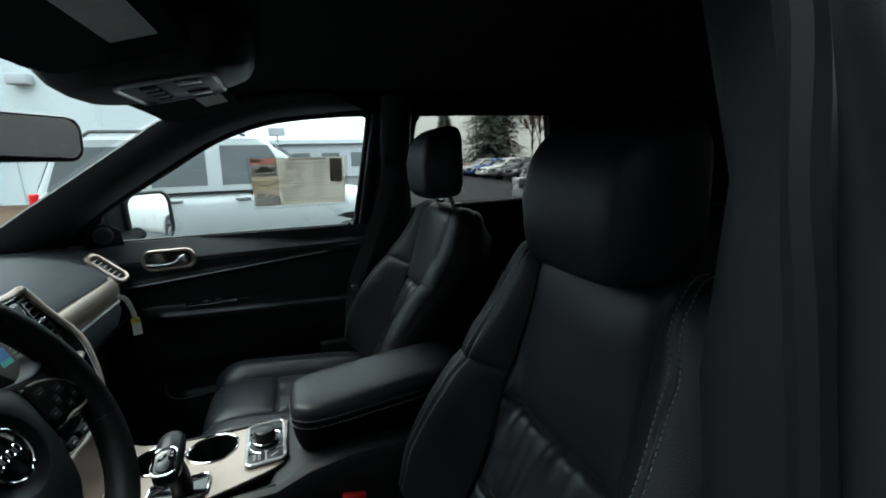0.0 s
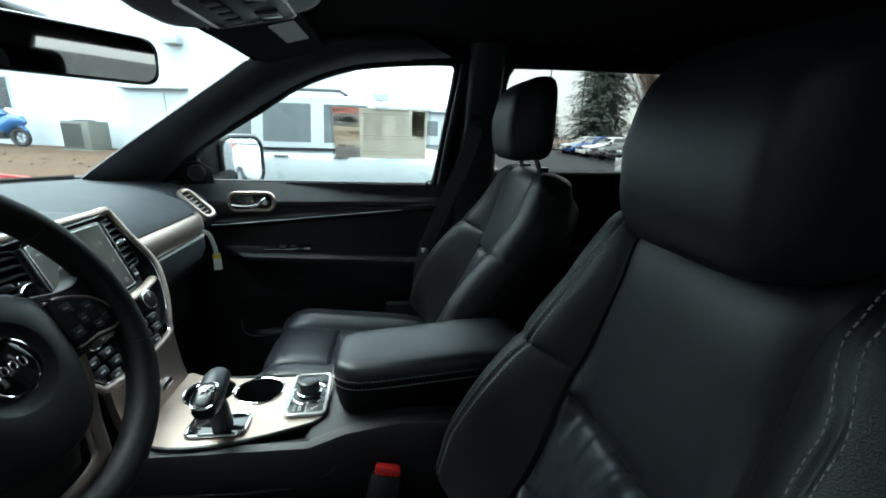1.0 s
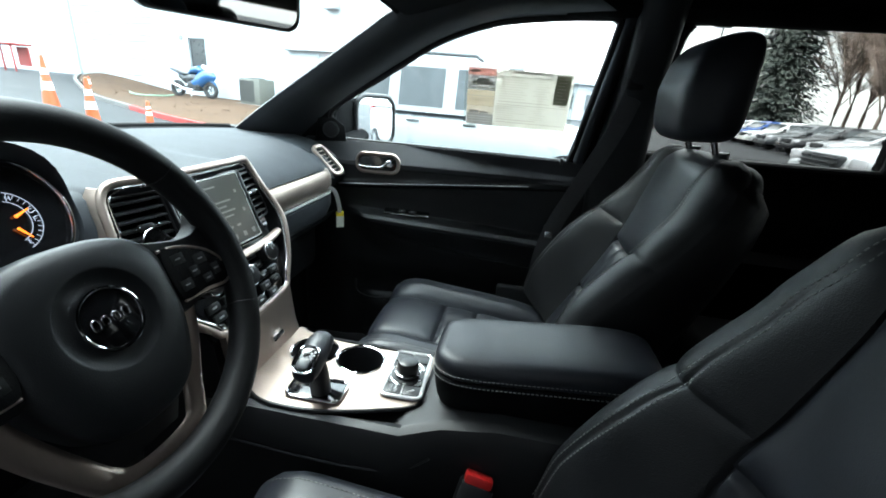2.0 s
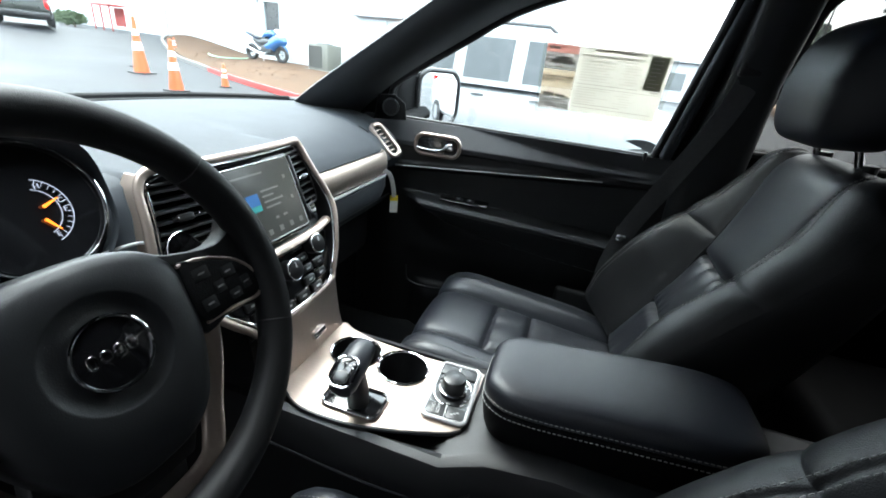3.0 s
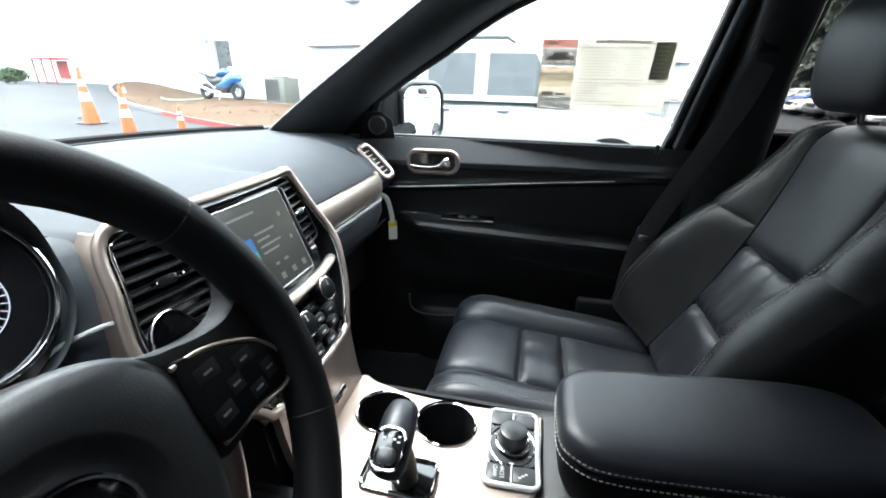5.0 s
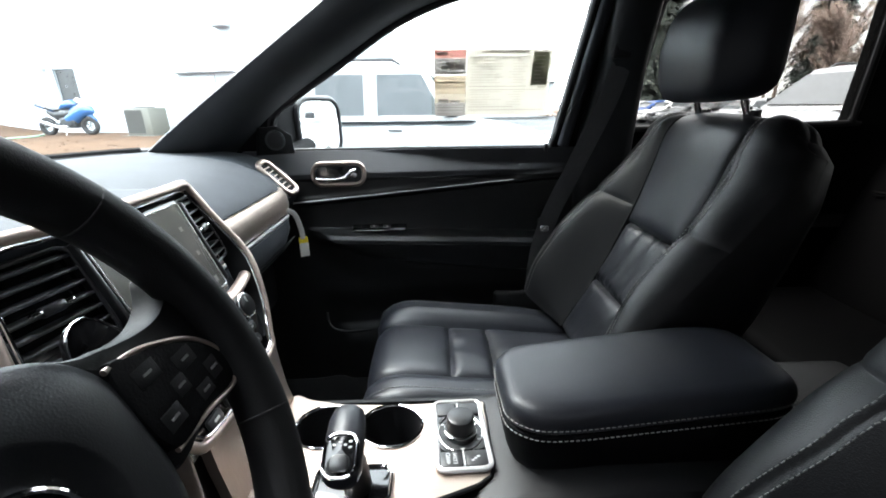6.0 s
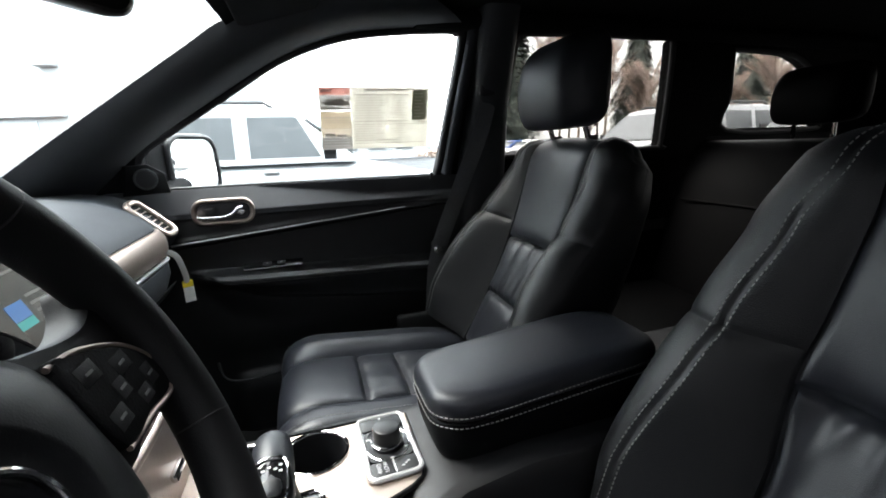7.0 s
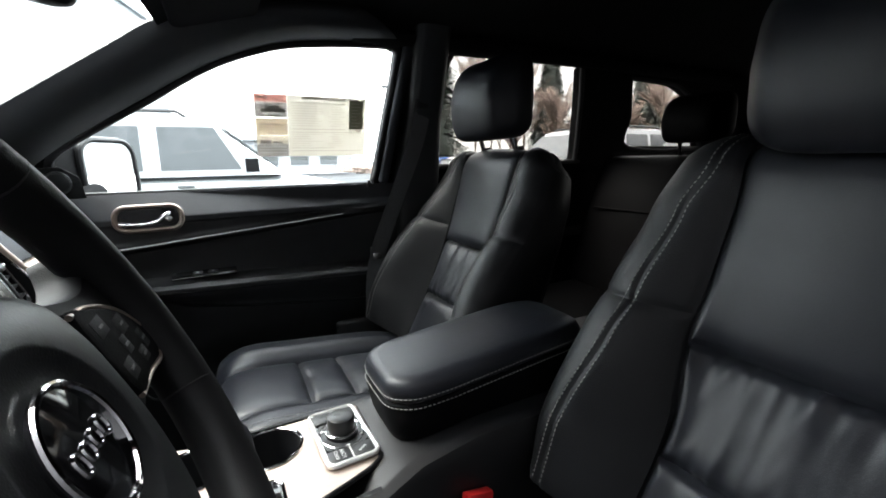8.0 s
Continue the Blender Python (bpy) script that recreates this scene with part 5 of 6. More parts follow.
OCM = facing((-0.095, -0.005, 1.562), (0.2, 0, -0.98), (-1, 0, 0))
part("console_shell", loft([[OCM @ Vector((x * s, y * s, z)) for x, y in rounded(0.22, 0.27, 0.07, 6)] for s, z in ((1.1, -0.05), (1.06, -0.02), (1.0, 0.0), (0.9, 0.014), (0.8, 0.018))]), PLASTIC, oc)
lamp = part("lamp_panel", prism(rounded(0.165, 0.13, 0.02), 0.006, OCM @ Matrix.Translation((0, -0.01, 0.016)), 0.003), SMOOTH, oc, "dark lamp panel")
part("panel_edge", tube([OCM @ Vector((x, y - 0.01, 0.022)) for x, y in rounded(0.165, 0.13, 0.02)], 0.0035, 8, True, up=(0, 0, 1)), SILVER, oc, "silver panel edge")
for k in (-0.05, 0.05):
    part("lamp_lens", rbox((k - 0.028, -0.055, 0.02), (k + 0.028, -0.02, 0.025), 0.004, 2, OCM), GLOSS, lamp, "smoky reading lamp lens")
for k in range(4):
    part("overhead_button", rbox((-0.06 + 0.032 * k, 0.005, 0.02), (-0.036 + 0.032 * k, 0.028, 0.026), 0.003, 2, OCM), SMOOTH, lamp)
mr = thing("rear_view_mirror", (-0.33, 0, 1.45), "black rear-view mirror on the windscreen", "mirror")
RM = facing((-0.316, -0.006, 1.472), (0.843, -0.535, -0.062))
ms = rounded(0.226, 0.072, 0.024, 6)
part("mirror_shell", loft([[RM @ Vector((x * s, y * s, z)) for x, y in ms] for s, z in ((0.98, 0.006), (1.03, 0.002), (1.03, -0.012), (0.95, -0.032), (0.6, -0.045))]), SMOOTH, mr, "black mirror shell")
part("mirror_glass", prism([(x * 0.95, y * 0.9) for x, y in ms], 0.002, RM @ Matrix.Translation((0, 0, 0.006))), MIRROR, mr, "mirror glass")
part("mirror_stem", tube(smooth_path([RM @ Vector((0, 0, -0.04)), (-0.40, 0, 1.475), (-0.46, 0, 1.485)], 5), 0.016, 10), PLASTIC, mr)
part("sensor_box", rbox((-0.47, -0.045, 1.495), (-0.37, 0.045, 1.53), 0.012, 3), PLASTIC, mr, "black sensor box behind the mirror")

# hanging tag and window sticker
tag = thing("hanging_tag", (-0.385, 0.53, 0.96), "white paper tag with a yellow band on the dashboard", "paper tag")
tp = smooth_path([(-0.392, 0.50, 1.085), (-0.380, 0.515, 1.07), (-0.374, 0.528, 1.03), (-0.374, 0.535, 1.0)], 6)
TGM = pose(-0.374, 0.535, 0, 0, 0, 30)
part("tag_strap", tube(tp, 0.006, 8, flat=0.12, up=(0.5, -0.85, 0)), PAPER, tag)
part("tag_band", rbox((-0.011, -0.0012, 0.992), (0.011, 0.0012, 1.008), 0.0008, 1, TGM), YELLOW, tag, "yellow band")
part("tag_end", rbox((-0.0105, -0.0008, 0.957), (0.0115, 0.0008, 0.993), 0.0006, 1, TGM), PAPER, tag)


def paper_sheet(name, color, through_light):
    m = bpy.data.materials.new(name)
    m.use_nodes = True
    n, l = m.node_tree.nodes, m.node_tree.links
    b = n["Principled BSDF"]
    b.inputs["Base Color"].default_value = (*color, 1)
    b.inputs["Roughness"].default_value = 0.7
    tl, tp, m1, m2 = n.new("ShaderNodeBsdfTranslucent"), n.new("ShaderNodeBsdfTransparent"), n.new("ShaderNodeMixShader"), n.new("ShaderNodeMixShader")
    tl.inputs[0].default_value = (*color, 1)
    m1.inputs[0].default_value, m2.inputs[0].default_value = 0.72, through_light * 0.45
    l.new(b.outputs[0], m1.inputs[1]), l.new(tl.outputs[0], m1.inputs[2])
    l.new(m1.outputs[0], m2.inputs[1]), l.new(tp.outputs[0], m2.inputs[2])
    l.new(m2.outputs[0], n["Material Output"].inputs[0])
    return m


SHEET = paper_sheet("sticker_paper", (0.56, 0.535, 0.495), 0.15)
# Inks drawn towards the paper's tone to imitate haze on the window
INK = {k: paper_sheet("ink_" + k, c, 0.15) for k, c in (("red", (0.46, 0.27, 0.24)), ("tan", (0.48, 0.42, 0.345)), ("sand", (0.51, 0.465, 0.41)), ("grey", (0.34, 0.325, 0.315)), ("pale", (0.48, 0.465, 0.445)), ("olive", (0.30, 0.30, 0.26)), ("line", (0.505, 0.475, 0.43)), ("dark", (0.42, 0.39, 0.345)))}
INK["edge"] = glass("clear_film", (0.9, 0.9, 0.88))
stk = thing("window_sticker", (0.1, 0.70, 1.28), "large printed price sticker on the side window", "window sticker")


def on_glass(x0, x1, z0, z1, off):
    return slab([[on_wall(x, z, 1, 0.029 - off) for x in (x0, x1)] for z in (z0, z1)], (0, -0.0006, 0))


X0, X1, Z0, Z1 = -0.040, 0.256, 1.285, 1.441
part("sheet", on_glass(X0 + 0.272 * (X1 - X0), X1, Z0, Z1, 0.0), SHEET, stk, "cream paper sheet")
part("film", on_glass(X0 - 0.008, X1 + 0.012, Z0 - 0.012, Z1 + 0.004, -0.0012), INK["edge"], stk, "clear sticker film")
W, H = X1 - X0, Z1 - Z0
def print_piece(name, a0, a1, b0, b1, ink, off=0.001):
    part(name, on_glass(X0 + a0 * W, X0 + a1 * W, Z0 + b0 * H, Z0 + b1 * H, off), INK[ink], stk)


for a0, a1, b0, b1, ink in ((0.0, 0.27, 0.88, 1.0, "red"), (0.0, 0.27, 0.645, 0.878, "grey"), (0.0, 0.27, 0.35, 0.63, "tan"), (0.0, 0.27, 0.21, 0.348, "sand"), (0.0, 0.27, 0.0, 0.208, "grey"), (0.835, 0.975, 0.47, 0.965, "olive")):
    print_piece("print_block", a0, a1, b0, b1, ink)
# pictures in the blocks: a pale car outline, captions, a row of dark roofs
for a0, a1, b0, b1, ink in ((0.02, 0.11, 0.925, 0.965, "pale"), (0.05, 0.25, 0.72, 0.775, "pale"), (0.09, 0.21, 0.775, 0.83, "pale"), (0.0, 0.27, 0.655, 0.672, "dark"), (0.0, 0.27, 0.515, 0.535, "dark"), (0.0, 0.27, 0.475, 0.487, "dark"), (0.0, 0.27, 0.445, 0.455, "dark"), (0.03, 0.12, 0.215, 0.27, "grey"), (0.14, 0.22, 0.215, 0.25, "grey"), (0.02, 0.25, 0.15, 0.165, "pale"), (0.02, 0.25, 0.11, 0.12, "pale"), (0.02, 0.25, 0.06, 0.07, "pale")):
    print_piece("print_mark", a0, a1, b0, b1, ink, 0.002)
rnd = random.Random(4)
for b0, a0, a1, h, ink in ((0.945, 0.40, 0.80, 0.035, "line"), (0.885, 0.30, 0.80, 0.012, "dark"), (0.868, 0.30, 0.82, 0.010, "line"), (0.455, 0.30, 0.80, 0.012, "dark"), (0.405, 0.30, 0.97, 0.010, "dark"), (0.135, 0.30, 0.70, 0.012, "dark"), (0.085, 0.30, 0.96, 0.012, "dark"), (0.435, 0.90, 0.965, 0.022, "dark")):
    print_piece("print_line", a0, a1, b0, b0 + h, ink)
for k in range(17):
    b0 = 0.17 + 0.040 * k + (0.02 if k > 6 else 0)
    if 0.38 < b0 < 0.48:
        continue
    print_piece("print_line", 0.31, rnd.uniform(0.45, 0.60), b0, b0 + 0.014, "line")
    print_piece("print_line", rnd.uniform(0.63, 0.70), rnd.uniform(0.74, 0.80), b0, b0 + 0.012, "line")
for k in range(8):
    print_piece("print_line", 0.86, 0.86 + rnd.uniform(0.05, 0.10), 0.52 + 0.054 * k, 0.532 + 0.054 * k, "pale", 0.002)

# ---- outside ----
ASPHALT = material("wet_asphalt", (0.020, 0.021, 0.023), 0.62, vary=0.35, scale=1.2, bump=0.5, bump_scale=70, wear=0.2, spec=0.13)
WALL = material("white_painted_wall", (0.42, 0.45, 0.465), 0.7, vary=0.05, scale=1.5)
SLAT = material("pale_door_slat", (0.38, 0.42, 0.44), 0.5, vary=0.05)
DARK = material("dark_doorway", (0.02, 0.022, 0.024), 0.3)
MULCH = material("brown_bark_mulch", (0.066, 0.041, 0.026), 0.95, spec=0.1, vary=0.4, scale=3, bump=1.0, bump_scale=18)
CONCRETE = material("grey_concrete", (0.12, 0.115, 0.11), 0.85, vary=0.15, scale=3, bump=0.3, bump_scale=40)
REDPAINT = material("faded_red_paint", (0.30, 0.035, 0.03), 0.7, vary=0.2, scale=4)
ORANGE = material("orange_cone_plastic", (0.48, 0.075, 0.015), 0.5, vary=0.1)
WHITEBAND = material("white_reflective_band", (0.8, 0.8, 0.8), 0.4)
BEIGE = material("beige_metal", (0.10, 0.10, 0.085), 0.5, vary=0.1)
BLUE = material("blue_gloss_paint", (0.02, 0.09, 0.24), 0.2, coat=0.6)
# Bark, needles and twigs are lightened: haze is put into their colours
BARK = material("brown_bark", (0.20, 0.15, 0.12), 0.9, vary=0.3, scale=6)
NEEDLES = material("dark_conifer_needles", (0.08, 0.095, 0.082), 0.85, vary=0.4, scale=2)
SHRUB = material("green_shrub_leaves", (0.035, 0.06, 0.02), 0.7, vary=0.4, scale=4)
TWIGS = material("bare_reddish_twigs", (0.36, 0.28, 0.235), 0.9, vary=0.3, scale=2)
TYRE = material("tyre_rubber", (0.02, 0.02, 0.02), 0.8)
ALLOY = material("alloy_rim", (0.5, 0.5, 0.52), 0.3, metal=0.8)
# Opaque grey: sky reflection and cabin view are put into the colour
CARGLASS = material("opaque_car_glass", (0.105, 0.113, 0.118), 0.12, wear=0.02, spec=0.3)
TAIL = material("red_lamp_lens", (0.5, 0.01, 0.01), 0.15)
HEADL = material("clear_lamp_lens", (0.6, 0.6, 0.62), 0.1, metal=0.4)
GREYWALL = material("grey_far_wall", (0.33, 0.34, 0.36), 0.8, vary=0.1, scale=0.5)
PAINTS = {k: material(f"{k}_car_paint", c, 0.3, metal=mt, vary=0.03, coat=0.25, spec=0.3) for k, c, mt in (("white", (0.72, 0.72, 0.71), 0.0), ("pearl", (0.34, 0.355, 0.36), 0.1), ("silver", (0.42, 0.43, 0.44), 0.6), ("black", (0.015, 0.015, 0.017), 0.0), ("grey", (0.10, 0.105, 0.11), 0.4), ("blue", (0.02, 0.07, 0.25), 0.2), ("red", (0.18, 0.02, 0.02), 0.1), ("green", (0.010, 0.012, 0.010), 0.0))}

def lane_z(x):
    """Rise of the ground far along the lane, shaped to fit the camera's view."""
    return 0.68 * soft((-x - 17) / 9)


GRID_X = [-900, -200, -60] + [-32 + k for k in range(16)] + [0, 60, 900]
solo("ground", slab([[(x, y, lane_z(x)) for y in (-900, -60, 0, 60, 900)] for x in GRID_X], (0, 0, -0.2)), ASPHALT, "wet grey asphalt of the parking lot", "ground", "structure")


def wall_line(x):
    return 16.2 - 0.28 * x


# Unseen panels, added ahead and beside the door to hold back light
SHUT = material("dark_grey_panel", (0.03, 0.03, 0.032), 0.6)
solo("sky_block_ahead", rbox((-4.7, -1.23, 0), (-4.5, 1.55, 6.5), 0.02), SHUT, "unseen dark panel added ahead to block sky light", "wall", "structure")
solo("sky_block_beside_door", rbox((-9.2, -1.40, 0), (4.4, -1.25, 5.0), 0.02), material("grey_plain_panel", (0.04, 0.04, 0.042), 0.7), "unseen grey panel added beside the open door to block light", "wall", "structure")

# the white workshop building
shop = thing("workshop_building", (-25, 23.2, 0), "white painted workshop building with roller door and dark doorway", "building")
ang = math.atan2(-0.28, 1)
WM = Matrix.Translation((-6.2, wall_line(-6.2), 0)) @ Matrix.Rotation(ang, 4, "Z")


def along(x, z, out=0.0):
    return WM @ Vector((x, -out, z))


part("wall", holed([(-42, 0), (0, 0), (0, 9.2), (-42, 9.2)], [[(-22.4, 0.02), (-14.4, 0.02), (-14.4, 5.6), (-22.4, 5.6)], [(-11.6, 0.6), (-10.4, 0.6), (-10.4, 3.05), (-11.6, 3.05)]], lambda x, z: along(x, z), WM.to_3x3() @ Vector((0, 0.3, 0))), WALL, shop, "white painted wall")
part("side_wall", rbox((-0.3, 0.31, 0), (0, 14, 9.2), 0, 1, WM), WALL, shop)
part("roof", rbox((-42.2, -0.25, 9.2), (0.2, 14, 9.45), 0.03, 1, WM), SLAT, shop, "pale flat roof edge")
rd = part("roller_door", rbox((-22.4, 0.16, 0.02), (-14.4, 0.2, 5.6), 0, 1, WM), SLAT, shop, "closed pale roller door")
for k in range(18):
    part("door_slat", rbox((-22.38, 0.10, 0.06 + 0.305 * k), (-14.42, 0.17, 0.34 + 0.305 * k), 0.02, 1, WM), SLAT, rd)
# Flat near-black plate stands for the unlit room behind the opening
dd = part("doorway", rbox((-11.6, 0.04, 0.6), (-10.4, 0.10, 3.05), 0, 1, WM), DARK, shop, "dark doorway")
part("door_frame", tube([along(x, z, 0.02) for x, z in ((-11.64, 0.6), (-11.64, 3.09), (-10.36, 3.09), (-10.36, 0.6))], 0.04, 6), SLAT, shop)
part("wall_lamp", rbox((-2.45, -0.35, 4.35), (-1.75, 0, 4.7), 0.05, 2, WM), GREYWALL, shop, "grey wall lamp box")
part("wall_lamp", rbox((-12.3, -0.2, 3.0), (-12.1, 0, 3.2), 0.03, 2, WM), GREYWALL, shop)
part("side_door", rbox((-4.6, -0.05, 0.1), (-2.9, 0, 2.6), 0.01, 1, WM), SLAT, shop, "pale side door")
part("canopy_edge", rbox((-4.8, -0.3, 2.7), (-1.8, 0, 2.8), 0.02, 1, WM), GREYWALL, shop)

# planting bed with kerb
kerb_line = smooth_path([(-3.0, 7.2, 0), (-6.8, 9.1, 0), (-10.6, 11.1, 0), (-15.0, 13.9, 0), (-19.2, 16.6, 0), (-23.0, 19.4, 0), (-25.5, 22.0, 0)], 5)
kerb_line = [p + Vector((0, 0, lane_z(p.x))) for p in kerb_line]
bed = [[p + Vector((0.1, 0.15, 0.13)) for p in kerb_line], [p.lerp(Vector((p.x, wall_line(p.x), p.z)), 0.5) + Vector((0, 0, 0.22)) for p in kerb_line], [Vector((p.x, wall_line(p.x) - 0.02, p.z + 0.26)) for p in kerb_line]]
solo("planting_bed", slab(bed, (0, 0, -0.2)), MULCH, "brown bark mulch bed before the building", "planting bed", "structure")
kerb = thing("kerb", (-12, 12, 0), "concrete kerb, partly painted red", "kerb", kind="structure")
for k in range(len(kerb_line) - 1):
    a, b = kerb_line[k], kerb_line[k + 1]
    d = (b - a).normalized()
    side = Vector((-d.y, d.x, 0)) * 0.075
    a2, b2 = a + d * 0.01, b - d * 0.01
    me = loft([[p - side, p - side + Vector((0, 0, 0.13)), p - side * 0.7 + Vector((0, 0, 0.15)), p + side + Vector((0, 0, 0.15)), p + side] for p in (a2, b2)])
    part("kerb_stone", me, REDPAINT if -13 < a.x else CONCRETE, kerb)
bits = random.Random(7)
verts, faces = [], []
for k in range(900):
    t = bits.random()
    p = kerb_line[int(t * (len(kerb_line) - 1))]
    q = p.lerp(Vector((p.x, wall_line(p.x), p.z)), bits.uniform(0.08, 0.95)) + Vector((bits.uniform(-0.8, 0.8), 0, 0.2))
    r, o = bits.uniform(0.02, 0.07), len(verts)
    e = [Vector((bits.uniform(-1, 1), bits.uniform(-1, 1), bits.uniform(0, 0.8))) * r for _ in range(4)]
    verts += [q + w for w in e]
    faces += [(o, o + 1, o + 2), (o, o + 2, o + 3), (o, o + 3, o + 1), (o + 1, o + 2, o + 3)]
solo("bark_chips", mesh(verts, faces, smooth=False), MULCH, "loose brown bark chips on the bed", "bark chips", "stuff")


def cone(x, y, h):
    g = lane_z(x)
    c = thing("traffic_cone", (x, y, g), "orange traffic cone with white bands on the asphalt", "traffic cone", "traffic cones")
    rings = lambda seq: loft([[(x + r * math.cos(t), y + r * math.sin(t), g + z) for t in (2 * math.pi * k / 20 for k in range(20))] for r, z in seq])
    f = lambda z: 0.12 * h * (1 - z / h) + 0.028
    part("cone_body", rings([(f(0.04), 0.04), (f(0.5 * h), 0.5 * h), (f(h) + 0.005, h - 0.01), (f(h) - 0.01, h)]), ORANGE, c)
    part("cone_base", rbox((x - 0.16 * h - 0.02, y - 0.16 * h - 0.02, g), (x + 0.16 * h + 0.02, y + 0.16 * h + 0.02, g + 0.04), 0.015), RUBBER, c, "black cone base")
    for z0, z1 in ((0.42, 0.56), (0.68, 0.78)):
        part("white_band", rings([(f(z0 * h) + 0.004, z0 * h), (f(z1 * h) + 0.004, z1 * h)]), WHITEBAND, c)


cone(-9.0, 7.5, 1.1), cone(-12.5, 9.5, 1.5), cone(-14.2, 10.8, 1.15), cone(-9.3, 9.3, 0.6), cone(-20.5, 17.9, 0.6)

# air conditioner
LOUVRE = material("dark_louvre_metal", (0.05, 0.05, 0.047), 0.6)
ac = thing("air_conditioner", (-11.95, 18.4, 0.2), "beige outdoor air conditioner unit on the mulch", "air conditioner")
AM = Matrix.Translation((-11.95, 18.35, 0.2)) @ Matrix.Rotation(ang, 4, "Z")
part("cabinet", rbox((-0.64, -0.45, 0.05), (0.64, 0.45, 1.15), 0.04, 2, AM), BEIGE, ac)
part("top_grille", disc(0.38, 0.05, AM @ Matrix.Translation((0, 0, 1.15)), 24, 0.01), DARK, ac, "dark fan grille")
for k in range(14):
    part("side_louvre", rbox((-0.58 + 0.065 * k, -0.47, 0.15), (-0.545 + 0.065 * k, -0.44, 1.05), 0, 1, AM), LOUVRE, ac)
part("concrete_pad", rbox((-0.8, -0.6, -0.08), (0.8, 0.6, 0.05), 0.01, 1, AM), CONCRETE, ac)

# motorcycle
mb = thing("motorcycle", (-15.6, 19.6, 0.2), "blue sport motorcycle parked before the white wall", "motorcycle")
MM = Matrix.Translation((-16.0, 19.35, 0.22)) @ Matrix.Rotation(ang + 0.25, 4, "Z") @ Matrix.Scale(1.28, 4)


def wheel_mesh(r, w, m):
    return ring_mesh(r - w, w, m, 28, 1.0, 8)


for wx in (-0.72, 0.72):
    wm = MM @ pose(wx, 0, 0.31, 90, 0, 0)
    w1 = part("wheel", wheel_mesh(0.31, 0.075, wm), TYRE, mb, "black motorcycle tyre")
    part("rim", ring_mesh(0.22, 0.018, wm, 24), DARK, w1)
    for k in range(5):
        part("spoke", tube([wm @ Vector((0, 0, 0)), wm @ Vector((0.22 * math.cos(k * 1.257), 0.22 * math.sin(k * 1.257), 0))], 0.015, 5), DARK, w1)
blob = lambda seq: loft([[MM @ Vector((x, w * math.cos(t), z + h * math.sin(t))) for t in (2 * math.pi * k / 14 for k in range(14))] for x, z, w, h in seq])
part("fairing", blob([(0.98, 0.80, 0.03, 0.05), (0.88, 0.82, 0.14, 0.15), (0.66, 0.84, 0.2, 0.22), (0.40, 0.72, 0.2, 0.30), (0.1, 0.55, 0.17, 0.28), (-0.15, 0.42, 0.14, 0.16), (-0.3, 0.36, 0.06, 0.06)]), BLUE, mb, "glossy blue fairing")
part("front_fender", blob([(1.0, 0.48, 0.03, 0.03), (0.88, 0.62, 0.08, 0.05), (0.70, 0.68, 0.09, 0.05), (0.5, 0.60, 0.05, 0.04)]), BLUE, mb)
part("swing_arm", tube([MM @ Vector((-0.72, -0.12, 0.31)), MM @ Vector((-0.3, -0.14, 0.38)), MM @ Vector((0.0, -0.12, 0.42))], 0.05, 8), DARK, mb)
part("exhaust", tube([MM @ Vector((0.1, -0.2, 0.28)), MM @ Vector((-0.3, -0.2, 0.30)), MM @ Vector((-0.85, -0.2, 0.50))], 0.065, 10), ALLOY, mb, "grey exhaust pipe")
part("frame", blob([(0.45, 0.80, 0.12, 0.1), (0.2, 0.72, 0.17, 0.16), (-0.1, 0.68, 0.16, 0.2), (-0.35, 0.66, 0.12, 0.16), (-0.6, 0.78, 0.08, 0.08)]), DARK, mb, "dark frame and engine block")
part("fuel_tank", blob([(0.45, 0.98, 0.08, 0.06), (0.3, 1.04, 0.17, 0.14), (0.02, 1.0, 0.16, 0.13), (-0.15, 0.90, 0.08, 0.06)]), BLUE, mb)
part("seat", blob([(-0.1, 0.86, 0.08, 0.04), (-0.3, 0.85, 0.14, 0.06), (-0.6, 0.92, 0.12, 0.06), (-0.95, 1.02, 0.05, 0.04)]), DARK, mb, "black saddle")
part("tail", blob([(-0.35, 0.82, 0.1, 0.05), (-0.7, 0.92, 0.09, 0.06), (-1.0, 1.0, 0.03, 0.03)]), BLUE, mb)
part("windshield", blob([(0.85, 0.98, 0.05, 0.04), (0.65, 1.08, 0.13, 0.10), (0.5, 1.16, 0.12, 0.06)]), WHITEBAND, mb, "pale windshield")
part("engine", rbox((-0.2, -0.16, 0.25), (0.35, 0.16, 0.6), 0.06, 2, MM), DARK, mb)
part("fork", tube([MM @ Vector((0.72, 0.1, 0.31)), MM @ Vector((0.5, 0.1, 0.95))], 0.03, 8), ALLOY, mb)
part("handlebar", tube([MM @ Vector((0.42, -0.34, 1.02)), MM @ Vector((0.5, 0, 1.0)), MM @ Vector((0.42, 0.34, 1.02))], 0.018, 6), DARK, mb)
part("stand", tube([MM @ Vector((0.0, -0.1, 0.3)), MM @ Vector((0.05, -0.3, 0.0))], 0.015, 6), ALLOY, mb)

# red bench and hedge down the lane
tb = thing("red_bench", (-28.8, 21.0, lane_z(-28.8)), "red metal bench by the white wall", "bench")
TM = Matrix.Translation((-28.8, 21.0, lane_z(-28.8))) @ Matrix.Rotation(ang, 4, "Z")
part("bench_top", rbox((-1.3, -0.5, 1.35), (1.3, 0.5, 1.45), 0.02, 1, TM), REDPAINT, tb)
